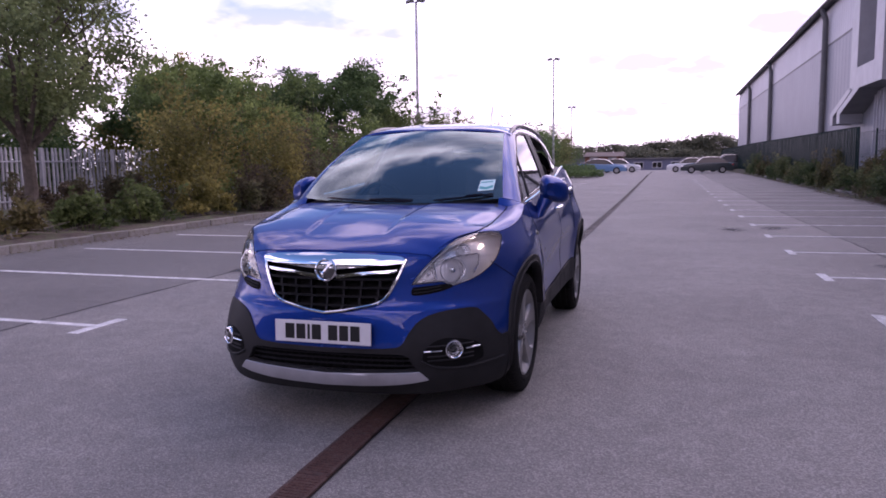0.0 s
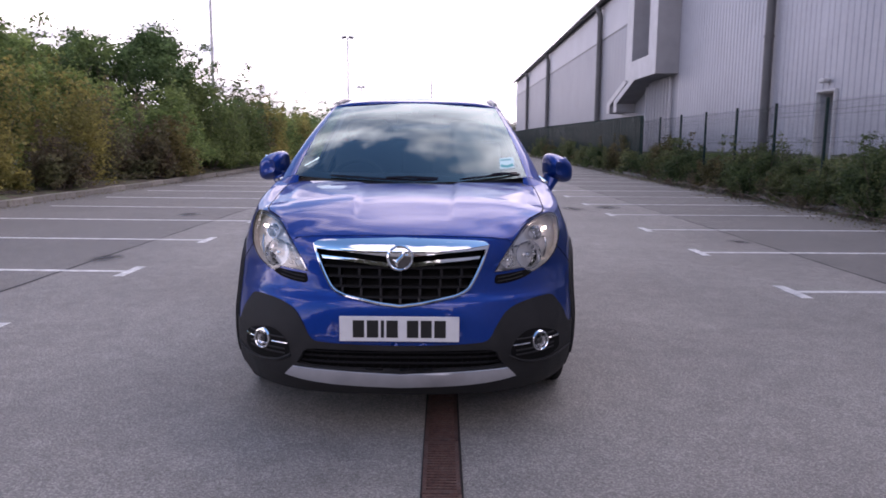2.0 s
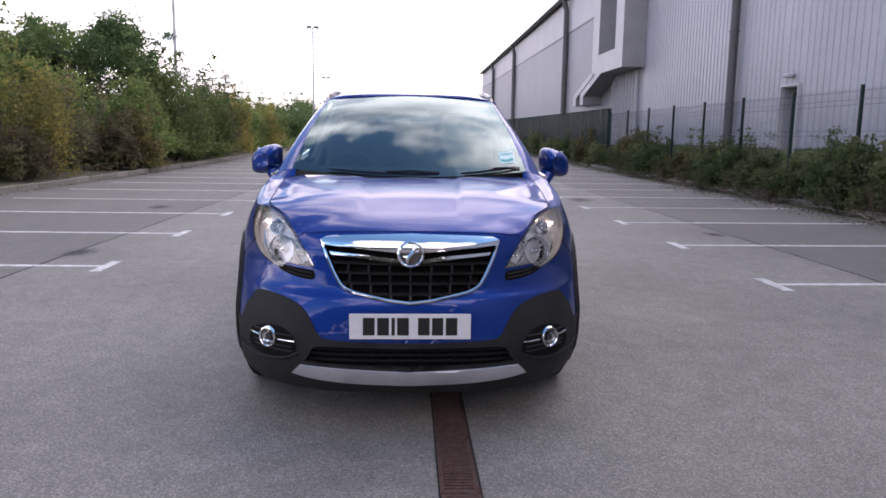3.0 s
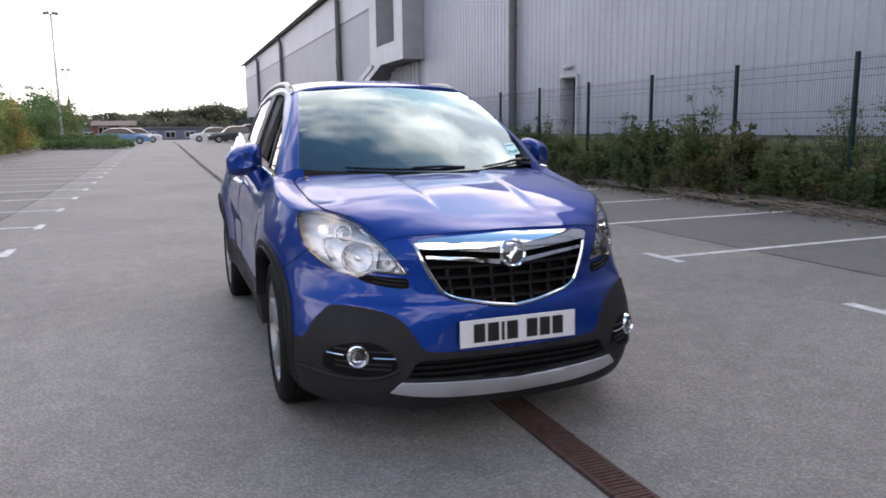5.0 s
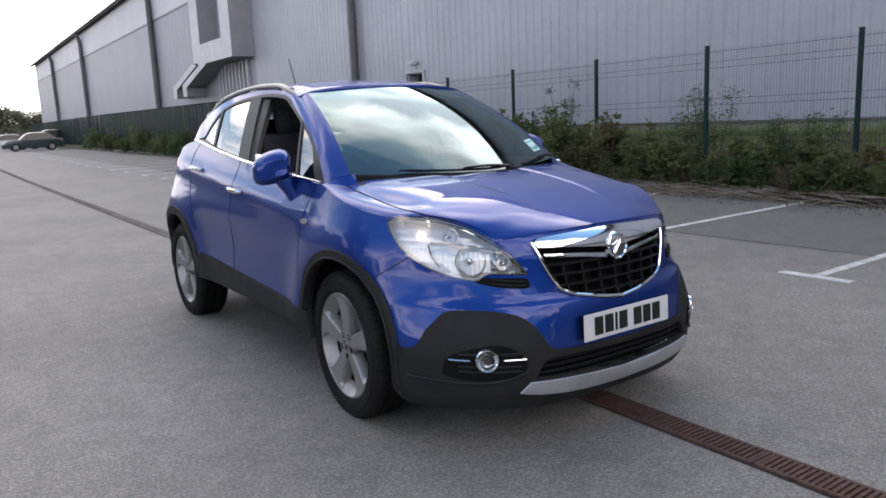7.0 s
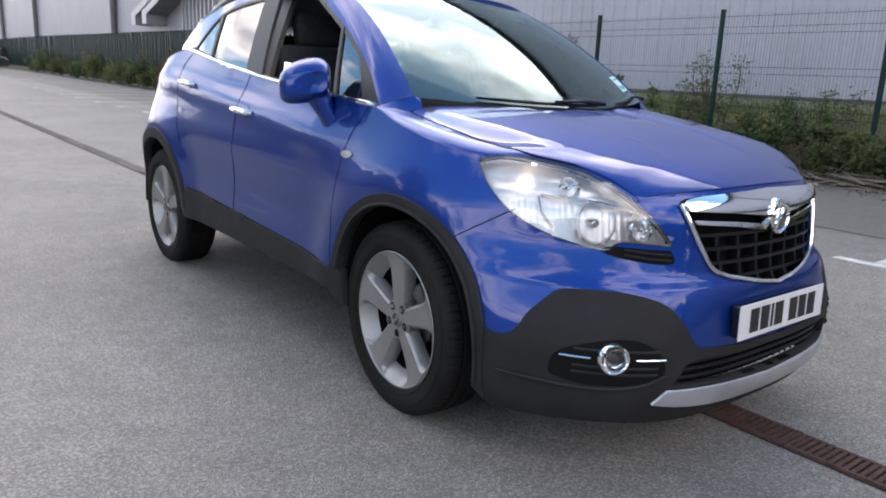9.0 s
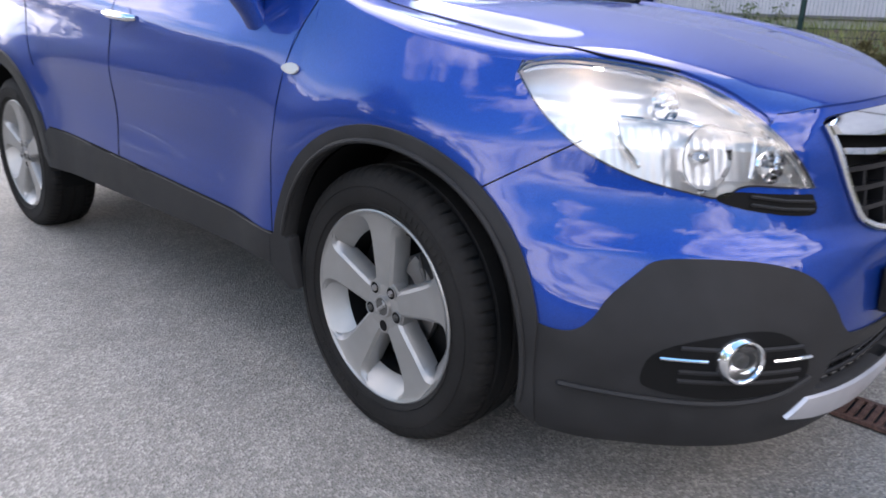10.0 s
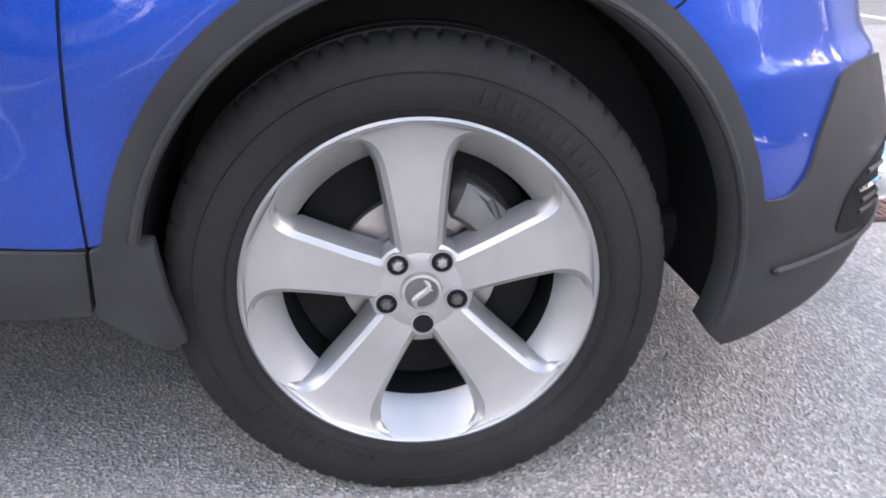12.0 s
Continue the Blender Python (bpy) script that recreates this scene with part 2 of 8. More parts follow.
TARMAC = asphalt_material("worn_tarmac", 0.176, 0.73)
PAINT = paint_material()
CLAD = mat("black_plastic", (0.019, 0.019, 0.0195), rough=0.58, spec=0.17, noise_amt=0.22, noise_scale=9, bump=0.12, bump_scale=700, rough_var=0.08)
GLOSSBLACK = mat("gloss_black", (0.008, 0.008, 0.009), rough=0.15)
GRILLEBLACK = mat("grille_black", (0.008, 0.008, 0.009), rough=0.4, spec=0.25)
MATBLACK = mat("matt_black", (0.006, 0.006, 0.006), rough=0.85, spec=0.12)
RUBBER = mat("tyre_rubber", (0.0115, 0.011, 0.0105), rough=0.75, spec=0.16, noise_amt=0.3, noise_scale=6, fine_amt=0.12, bump=0.1, bump_scale=400)
DOORDARK = mat("dark_door", (0.022, 0.024, 0.030), rough=0.5, noise_amt=0.2, noise_scale=3)
SEAL = mat("black_seal", (0.012, 0.012, 0.013), rough=0.5)
CHROME = mat("chrome", (0.86, 0.87, 0.88), rough=0.06, metal=1.0)
ALLOY = mat("silver_alloy", (0.262, 0.258, 0.250), rough=0.42, metal=0.65, coat=0.2, noise_amt=0.07, noise_scale=14, coat_rough=0.12)
SILVER = mat("silver_paint", (0.42, 0.42, 0.44), rough=0.4, metal=0.6, noise_amt=0.1, noise_scale=12)
LAMPSHELL = mat("lamp_shell", (0.80, 0.79, 0.78), rough=0.28, metal=0.45, noise_amt=0.03, noise_scale=25)


def fluted(m, scale, strength):
    """Adds the fine vertical flutes of a lamp's reflector."""
    nt = m.node_tree
    co = nt.nodes.new("ShaderNodeTexCoord")
    w = nt.nodes.new("ShaderNodeTexWave")
    w.bands_direction = "X"
    w.wave_profile = "SAW"
    w.inputs["Scale"].default_value, w.inputs["Distortion"].default_value = scale, 0.6
    fold = nt.nodes.new("ShaderNodeVectorMath")
    fold.operation = "ABSOLUTE"
    nt.links.new(co.outputs["Object"], fold.inputs[0])
    nt.links.new(fold.outputs[0], w.inputs["Vector"])
    cells = nt.nodes.new("ShaderNodeTexVoronoi")
    cells.inputs["Scale"].default_value = 38
    nt.links.new(co.outputs["Object"], cells.inputs["Vector"])
    both_h = nt.nodes.new("ShaderNodeMath")
    both_h.operation = "MULTIPLY_ADD"
    both_h.inputs[1].default_value = 0.03
    nt.links.new(cells.outputs["Distance"], both_h.inputs[0])
    nt.links.new(w.outputs["Fac"], both_h.inputs[2])
    b = nt.nodes.new("ShaderNodeBump")
    b.inputs["Strength"].default_value, b.inputs["Distance"].default_value = strength, 0.016
    nt.links.new(both_h.outputs[0], b.inputs["Height"])
    nt.links.new(b.outputs[0], nt.nodes["Principled BSDF"].inputs["Normal"])


fluted(LAMPSHELL, 15, 0.3)
REFLECTOR = mat("lamp_reflector", (0.86, 0.86, 0.87), rough=0.07, metal=1.0, noise_amt=0.06, noise_scale=30)
LAMPGREY = mat("lamp_bezel", (0.7, 0.7, 0.72), rough=0.28, metal=0.7)
FOGBOWL = mat("fog_bowl", (0.74, 0.74, 0.75), rough=0.18, metal=1.0)
REPEATER = mat("repeater_clear", (0.30, 0.29, 0.28), rough=0.2, metal=0.3)
DISC = mat("brake_disc", (0.26, 0.25, 0.245), rough=0.4, metal=0.9, noise_amt=0.2, noise_scale=20)
STEELDARK = mat("dark_steel", (0.07, 0.068, 0.065), rough=0.55, metal=0.6, noise_amt=0.3, noise_scale=15)
PLATEWHITE = mat("plate_white", (0.60, 0.60, 0.61), rough=0.3, noise_amt=0.04, noise_scale=20)
PLATEBLACK = mat("plate_black", (0.01, 0.01, 0.01), rough=0.4)
WINDSCREEN = glass_material("windscreen_glass", (0.55, 0.72, 0.70), 0.06, (0.78, 0.98, 1.0))
SIDEGLASS = glass_material("side_glass", (0.46, 0.56, 0.54), 0.11)
LENS = glass_material("lamp_lens", (0.93, 0.94, 0.95), 0.03)
CABIN = mat("cabin_black", (0.028, 0.028, 0.030), rough=0.75, noise_amt=0.2, noise_scale=10)
FABRIC = mat("seat_fabric", (0.020, 0.020, 0.022), rough=0.9, noise_amt=0.25, noise_scale=40, bump=0.2, bump_scale=300)
POSTGREY = mat("post_lining", (0.17, 0.165, 0.16), rough=0.8, noise_amt=0.08)
HEADLINER = mat("headliner", (0.45, 0.44, 0.42), rough=0.95, noise_amt=0.06)
SIDELAMP = lit_material("side_lamp_glow", (1.0, 0.86, 0.70), 28)
STICKER = mat("sticker_green", (0.05, 0.36, 0.36), rough=0.5)
STICKERWHITE = mat("sticker_white", (0.50, 0.74, 0.74), rough=0.5)
TAILRED = mat("tail_red", (0.45, 0.01, 0.012), rough=0.12, coat=1.0)
RUST = mat("rusty_iron", (0.085, 0.040, 0.030), rough=0.85, noise_amt=0.4, noise_scale=16, fine_amt=0.3, rand=0.18, bump=0.3, bump_scale=220, tint=(0.055, 0.033, 0.028))
RUSTOLD = mat("old_iron_grey", (0.135, 0.122, 0.110), rough=0.9, noise_amt=0.35, noise_scale=9, fine_amt=0.3, rand=0.2, bump=0.3, bump_scale=200)
SILT = mat("dry_silt", (0.14, 0.13, 0.118), rough=0.95, noise_amt=0.35, noise_scale=6, fine_amt=0.2)
DRAINDARK = mat("drain_bottom", (0.012, 0.010, 0.009), rough=0.9)
LINEPAINT = mat("white_line_paint", (0.50, 0.50, 0.485), rough=0.8, noise_amt=0.28, noise_scale=7, fine_amt=0.25, fine_scale=90, rand=0.08)
JOINT = mat("tarred_joint", (0.032, 0.031, 0.031), rough=0.85, noise_amt=0.35, noise_scale=5)
KERBSTONE = mat("kerb_concrete", (0.25, 0.23, 0.21), rough=0.9, noise_amt=0.3, noise_scale=9, fine_amt=0.2, rand=0.16, bump=0.3, bump_scale=90, tint=(0.13, 0.12, 0.09))
SOIL = mat("bed_soil", (0.085, 0.062, 0.045), rough=1.0, noise_amt=0.45, noise_scale=2.2, fine_amt=0.35, fine_scale=22, bump=0.8, bump_scale=30, tint=(0.055, 0.065, 0.028))
CLADDING = mat("grey_cladding", (0.33, 0.337, 0.372), rough=0.45, metal=0.15, noise_amt=0.07, noise_scale=0.5, fine_amt=0.03, fine_scale=6)
CLADDARK = mat("dark_cladding", (0.235, 0.243, 0.272), rough=0.5, metal=0.1, noise_amt=0.06, noise_scale=0.4, fine_amt=0.03, fine_scale=5)
CLADLIGHT = mat("light_cladding", (0.42, 0.42, 0.445), rough=0.5, metal=0.1, noise_amt=0.06, noise_scale=0.4)
# light and shade on the ducts as two colours; DUCTWHITE also for white fittings
DUCTWHITE = mat("duct_white", (0.43, 0.43, 0.445), rough=0.5, noise_amt=0.1, noise_scale=1.5)
DUCTSHADED = mat("duct_shaded", (0.25, 0.25, 0.265), rough=0.5, noise_amt=0.1, noise_scale=1.2)
PIPEGREY = mat("pipe_dark_grey", (0.085, 0.085, 0.09), rough=0.5, noise_amt=0.15, noise_scale=2)
GUTTER = mat("gutter_dark", (0.10, 0.10, 0.105), rough=0.5, noise_amt=0.2, noise_scale=1)
CONCRETE = mat("concrete", (0.36, 0.35, 0.33), rough=0.9, noise_amt=0.2, noise_scale=2, fine_amt=0.1, fine_scale=30)
FENCEGREEN = mat("fence_green", (0.008, 0.026, 0.025), rough=0.5, spec=0.2, noise_amt=0.15, noise_scale=8, rand=0.15)
PALEGALV = mat("galvanised_pale", (0.5, 0.5, 0.52), rough=0.5, metal=0.4, rand=0.2, noise_amt=0.1)
POLEGREY = mat("lamp_pole_grey", (0.36, 0.36, 0.365), rough=0.5, metal=0.1, noise_amt=0.1)
LAMPHEAD = mat("lamp_head_dark", (0.11, 0.11, 0.11), rough=0.5)
BARK = mat("bark", (0.10, 0.080, 0.062), rough=0.95, noise_amt=0.35, noise_scale=9, bump=0.6, bump_scale=40)
TWIG = mat("dry_twig", (0.20, 0.165, 0.13), rough=0.95, noise_amt=0.3, noise_scale=6, island=0.3)


def leaf_material(name, base, tint):
    m = mat(name, base, rough=0.55, spec=0.3, noise_amt=0.34, noise_scale=0.8, island=0.32, tint=tint)
    nt = m.node_tree
    p = nt.nodes["Principled BSDF"]
    out = nt.nodes["Material Output"]
    tr = nt.nodes.new("ShaderNodeBsdfTranslucent")
    nt.links.new(p.inputs["Base Color"].links[0].from_socket, tr.inputs[0])
    mx = nt.nodes.new("ShaderNodeMixShader")
    mx.inputs[0].default_value = 0.56
    nt.links.new(p.outputs[0], mx.inputs[1])
    nt.links.new(tr.outputs[0], mx.inputs[2])
    nt.links.new(mx.outputs[0], out.inputs[0])
    return m


LEAF_BRAMBLE = leaf_material("leaf_bramble", (0.075, 0.112, 0.045), (0.110, 0.140, 0.058))
LEAF_HEDGE = leaf_material("leaf_hedge", (0.105, 0.135, 0.056), (0.155, 0.165, 0.072))
LEAF_RUSTY = leaf_material("leaf_rusty", (0.11, 0.105, 0.045), (0.13, 0.10, 0.05))
LEAF_DARK = leaf_material("leaf_dark_green", (0.085, 0.145, 0.055), (0.115, 0.175, 0.065))
LEAF_MID = leaf_material("leaf_mid_green", (0.155, 0.225, 0.075), (0.215, 0.27, 0.085))
LEAF_TREE = leaf_material("leaf_feathery", (0.20, 0.26, 0.115), (0.25, 0.29, 0.12))
LEAF_SHRUB = leaf_material("leaf_shrub_green", (0.115, 0.16, 0.055), (0.155, 0.195, 0.065))
LEAF_RUSSET = leaf_material("leaf_russet", (0.15, 0.125, 0.05), (0.19, 0.165, 0.065))
LEAF_YELLOW = leaf_material("leaf_olive", (0.215, 0.205, 0.065), (0.29, 0.245, 0.075))
LEAF_BROWN = leaf_material("leaf_brown", (0.15, 0.115, 0.075), (0.12, 0.13, 0.06))
# paled and greyed: the haze of distance is put into the leaf colour
LEAF_HAZED = leaf_material("leaf_hazed", (0.125, 0.135, 0.095), (0.15, 0.155, 0.105))
GRASS = leaf_material("grass_blade", (0.14, 0.20, 0.06), (0.19, 0.20, 0.08))


def stain_material():
    """A dark oil stain that thins out unevenly towards its rim."""
    m = mat("oil_stain", (0.03, 0.03, 0.031), rough=0.7, noise_amt=0.2, noise_scale=9)
    nt = m.node_tree
    co = nt.nodes.new("ShaderNodeTexCoord")
    ln = nt.nodes.new("ShaderNodeVectorMath")
    ln.operation = "LENGTH"
    nt.links.new(co.outputs["Object"], ln.inputs[0])
    n = nt.nodes.new("ShaderNodeTexNoise")
    n.inputs["Scale"].default_value, n.inputs["Detail"].default_value = 4.0, 6
    nt.links.new(co.outputs["Object"], n.inputs["Vector"])
    s = nt.nodes.new("ShaderNodeMath")
    s.operation = "ADD"
    nt.links.new(ln.outputs["Value"], s.inputs[0])
    nt.links.new(n.outputs["Fac"], s.inputs[1])
    r = nt.nodes.new("ShaderNodeMapRange")
    r.inputs["From Min"].default_value, r.inputs["From Max"].default_value = 0.6, 1.15
    r.inputs["To Min"].default_value, r.inputs["To Max"].default_value = 0.8, 0.0
    nt.links.new(s.outputs[0], r.inputs["Value"])
    nt.links.new(r.outputs[0], nt.nodes["Principled BSDF"].inputs["Alpha"])
    return m


OIL = stain_material()


# ---- mesh helpers ----
def mesh_object(name, verts, faces, material, parent=None, label="", smooth=False, sharp=35):
    me = bpy.data.meshes.new(name)
    me.from_pydata([tuple(v) for v in verts], [], faces)
    me.materials.append(material)
    if smooth:
        me.shade_smooth()
        me.set_sharp_from_angle(angle=radians(sharp))
    ob = new(name, me)
    ob.parent = parent
    if label:
        ob["label"] = label
    return ob


def part(name, bm, material, parent, label="", smooth=True, sharp=35):
    """Links a bmesh as one mesh object under a thing or a part."""
    bmesh.ops.recalc_face_normals(bm, faces=bm.faces)
    me = bpy.data.meshes.new(name)
    bm.to_mesh(me)
    bm.free()
    me.materials.append(material)
    if smooth:
        me.shade_smooth()
        me.set_sharp_from_angle(angle=radians(sharp))
    ob = new(name, me)
    ob.parent = parent
    if label:
        ob["label"] = label
    return ob


def shared(name, me, parent, m):
    ob = new(name, me)
    ob.parent = parent
    ob.matrix_basis = m
    return ob


def add_box(bm, size, at, rot=(0, 0, 0), bevel=0.0, seg=2):
    r = bmesh.ops.create_cube(bm, size=1.0)
    vs = r["verts"]
    bmesh.ops.transform(bm, matrix=pose(*at, *rot) @ Matrix.Diagonal((*size, 1)), verts=vs)
    if bevel:
        es = list({e for v in vs for e in v.link_edges})
        bmesh.ops.bevel(bm, geom=es, offset=bevel, segments=seg, affect="EDGES", profile=0.5)
    return vs


def add_cyl(bm, r1, r2, length, m, seg=16, caps=True):
    """A cone or cylinder along z, centred, put at m."""
    r = bmesh.ops.create_cone(bm, cap_ends=caps, segments=seg, radius1=r1, radius2=r2, depth=length)
    bmesh.ops.transform(bm, matrix=m, verts=r["verts"])
    return r["verts"]


def add_tube(bm, pts, radii, seg=8, caps=True):
    """A round tube through points, with a radius at each."""
    pts = [Vector(p) for p in pts]
    if not hasattr(radii, "__len__"):
        radii = [radii] * len(pts)
    rings, side = [], None
    for k, p in enumerate(pts):
        d = (pts[min(k + 1, len(pts) - 1)] - pts[max(k - 1, 0)]).normalized()
        if side is None:
            side = d.orthogonal().normalized()
        side = (side - d * side.dot(d)).normalized()
        other = d.cross(side)
        rings.append([bm.verts.new(p + (side * math.cos(a) + other * math.sin(a)) * radii[k])
                      for a in (2 * math.pi * j / seg for j in range(seg))])
    for a, b in zip(rings, rings[1:]):
        for j in range(seg):
            bm.faces.new((a[j], a[(j + 1) % seg], b[(j + 1) % seg], b[j]))
    if caps:
        bm.faces.new(rings[0][::-1])
        bm.faces.new(rings[-1])


def add_lathe(bm, profile, seg=64, axis="x"):
    """Turns a closed profile of (radius, offset along the axis) round the axis."""
    rings = []
    for j in range(seg):
        a = 2 * math.pi * j / seg
        ring = []
        for r, o in profile:
            c, s = r * math.cos(a), r * math.sin(a)
            ring.append(bm.verts.new((o, c, s) if axis == "x" else (c, s, o)))
        rings.append(ring)
    n = len(profile)
    for j in range(seg):
        a, b = rings[j], rings[(j + 1) % seg]
        for k in range(n - 1):
            bm.faces.new((a[k], a[k + 1], b[k + 1], b[k]))
    return rings


def thing(name, label, category, m=None, group="", kind=""):
    ob = new(name)
    ob.empty_display_size = 0.1
    if m is not None:
        ob.matrix_basis = m
    return tagged(ob, label, category, group, kind)


def curve(*keys):
    """A smooth function through (t, value) keys, level past the ends."""
    ts = [k[0] for k in keys]
    vs = [k[1] for k in keys]
    n = len(ts)
    d = [(vs[i + 1] - vs[i]) / (ts[i + 1] - ts[i]) for i in range(n - 1)]
    sl = [d[0]] + [0.0 if d[i - 1] * d[i] <= 0 else 2 * d[i - 1] * d[i] / (d[i - 1] + d[i]) for i in range(1, n - 1)] + [d[-1]]

    def f(t):
        if t <= ts[0]:
            return vs[0]
        if t >= ts[-1]:
            return vs[-1]
        i = 0
        while t > ts[i + 1]:
            i += 1
        h = ts[i + 1] - ts[i]
        s = (t - ts[i]) / h
        return ((1 + 2 * s) * (1 - s) ** 2 * vs[i] + s * (1 - s) ** 2 * h * sl[i]
                + s * s * (3 - 2 * s) * vs[i + 1] + s * s * (s - 1) * h * sl[i + 1])
    return f


rise = curve((-200, 0.0), (18, 0.0), (42, 0.12), (66, 0.26), (97, 0.27), (108, -1.4), (400, -1.4))


# ---- ground ----
def build_ground():
    xs = [-700, -200, -60, -20, -10, -5, 0, 5, 10, 20, 60, 200, 700]
    ys = [-700, -200, -60, -20, 0, 10, 18, 24, 30, 36, 42, 50, 58, 66, 80, 97, 100, 103, 106, 108, 130, 300, 900]
    verts = [(x, y, rise(y)) for y in ys for x in xs]
    n = len(xs)
    faces = [(j * n + i, j * n + i + 1, (j + 1) * n + i + 1, (j + 1) * n + i) for j in range(len(ys) - 1) for i in range(n - 1)]
    ob = mesh_object("ground", verts, faces, TARMAC, smooth=True)
    tagged(ob, "worn grey tarmac car park surface with pale stone chips", "ground", kind="structure")


build_ground()


def bay_line(x0, x1, y):
    """One painted bay line with a short cross bar at its aisle end; x0 is the aisle end."""
    z = rise(y)
    s = 1 if x1 > x0 else -1
    bm = bmesh.new()
    skew = 0.02
    rng = random.Random(int(y * 100) + s)

    def strip(ax, ay, bx, by, wide):
        d = Vector((bx - ax, by - ay, 0))
        nrm = Vector((-d.y, d.x, 0)).normalized() * wide / 2
        steps = max(2, int(d.length / 0.25))
        row = []
        for k in range(steps + 1):
            p = Vector((ax, ay, z + 0.004)) + d * k / steps
            j = 1 + rng.uniform(-0.08, 0.08)
            row.append((bm.verts.new(p + nrm * j), bm.verts.new(p - nrm * j), bm.verts.new(p + nrm * j - Vector((0, 0, 0.006))),
                        bm.verts.new(p - nrm * j - Vector((0, 0, 0.006)))))
        for a, b in zip(row, row[1:]):
            bm.faces.new((a[0], a[1], b[1], b[0]))
            bm.faces.new((a[0], b[0], b[2], a[2]))
            bm.faces.new((a[1], a[3], b[3], b[1]))

    strip(x0 + s * 0.05, y, x1, y + skew * abs(x1 - x0), 0.085)
    strip(x0, y + 0.29, x0, y - 0.29, 0.1)
    ob = part("parking_line", bm, LINEPAINT, None, smooth=False)
    tagged(ob, "worn white painted parking bay line with cross bar", "road marking", "parking bay lines", "structure")


for k in range(-2, 20):
    bay_line(3.38, 7.75 if k < 3 else 7.45, 0.03 + 2.46 * k)
for k in range(-2, 20):
    bay_line(-2.98, -7.72, 0.8 + 2.465 * k)


def slab_joint(x, y0, y1, wide):
    rng = random.Random(int(x * 10))
    bm = bmesh.new()
    prev = None
    y = y0
    while y <= y1:
        c = x + rng.uniform(-0.012, 0.012)
        wd = wide * rng.uniform(0.6, 1.25)
        z = rise(y) + 0.003
        row = [bm.verts.new((c - wd / 2, y, z)), bm.verts.new((c + wd / 2, y, z))]
        if prev:
            bm.faces.new((prev[0], prev[1], row[1], row[0]))
        prev = row
        y += 0.3 if y < 30 else 1.5
    ob = part("slab_joint", bm, JOINT, None, smooth=False)
    tagged(ob, "dark tarred joint between two tarmac strips", "joint", kind="structure")


slab_joint(4.50, -30, 70, 0.035)
slab_joint(-3.66, -30, 70, 0.035)


def build_drain():
    """A channel drain of rusty cast gratings, half a metre each, flush with the tarmac."""
    drain = thing("drain_channel", "rusty brown cast iron drainage channel set in tarmac", "drain", kind="structure")
    bm = bmesh.new()
    for y in range(-12, 80, 2):
        v = [bm.verts.new((0.19 + sx * 0.082, yy, rise(yy) + 0.0025)) for yy, sx in ((y, -1), (y, 1), (y + 2, 1), (y + 2, -1))]
        bm.faces.new(v)
    part("channel_bed", bm, DRAINDARK, drain, smooth=False)
    bm = bmesh.new()
    for y in range(4, 70, 2):
        bm.faces.new([bm.verts.new((0.19 + sx * 0.080, yy, rise(yy) + 0.009)) for yy, sx in ((y, -1), (y, 1), (y + 2, 1), (y + 2, -1))])
    part("silt", bm, SILT, drain, "dry grey silt filling the old gratings", smooth=False)
    bm = bmesh.new()
    for sx in (-1, 1):
        add_box(bm, (0.016, 0.494, 0.012), (sx * 0.066, 0, 0))
    add_box(bm, (0.12, 0.014, 0.012), (0, -0.24, 0))
    add_box(bm, (0.12, 0.014, 0.012), (0, 0.24, 0))
    for k in range(19):
        add_box(bm, (0.118, 0.0145, 0.010), (0, -0.235 + 0.47 * (k + 0.5) / 19, 0), (0, 0, 0))
    me = bpy.data.meshes.new("grating")
    bm.to_mesh(me)
    bm.free()
    me.materials.append(RUST)
    old = me.copy()
    old.materials[0] = RUSTOLD
    rng = random.Random(4)
    for k in range(140):
        y = -8 + 0.5 * k
        shared("grating", me if y < 5.0 + rng.uniform(-1.5, 1.5) else old, drain, pose(0.19 + rng.uniform(-0.003, 0.003), y + 0.25, rise(y + 0.25) + 0.0075, rng.uniform(-0.25, 0.25), rng.uniform(-0.6, 0.6), rng.uniform(-0.4, 0.4)))


build_drain()


# ---- planting beds and kerbs ----
def bed(name, label, xs, zs, y0, y1, amp, seed):
    """A bank of soil: heights zs across the stations xs, drawn out along y and roughened."""
    noise_at = seed * 17.3
    verts, faces = [], []
    ys = []
    y = y0
    while y < y1:
        ys.append(y)
        y += 0.5 if y < 35 else 3.0
    n = 0
    fine = []
    for a in range(len(xs) - 1):
        m = max(1, int(abs(xs[a + 1] - xs[a]) / 0.45))
        for k in range(m):
            fine.append((xs[a] + (xs[a + 1] - xs[a]) * k / m, zs[a] + (zs[a + 1] - zs[a]) * k / m))
    fine.append((xs[-1], zs[-1]))
    n = len(fine)
    for y in ys:
        for i, (x, z) in enumerate(fine):
            w = 0 if i in (0, n - 1) else amp
            verts.append((x, y, rise(y) + z + w * noise.noise(Vector((x * 0.9, y * 0.9, noise_at))) + w * 0.5 * noise.noise(Vector((x * 3, y * 3, noise_at)))))
    for j in range(len(ys) - 1):
        for i in range(n - 1):
            faces.append((j * n + i, j * n + i + 1, (j + 1) * n + i + 1, (j + 1) * n + i))
    ob = mesh_object(name, verts, faces, SOIL, smooth=True, sharp=80)
    return tagged(ob, label, "ground", kind="structure")


bed("planting_bed_east", "brown earth bank with moss and litter under shrubs", (7.72, 8.0, 8.25, 9.4, 11.2, 30), (-0.02, 0.05, 0.22, 0.45, 0.86, 0.88), -40, 112, 0.06, 1)
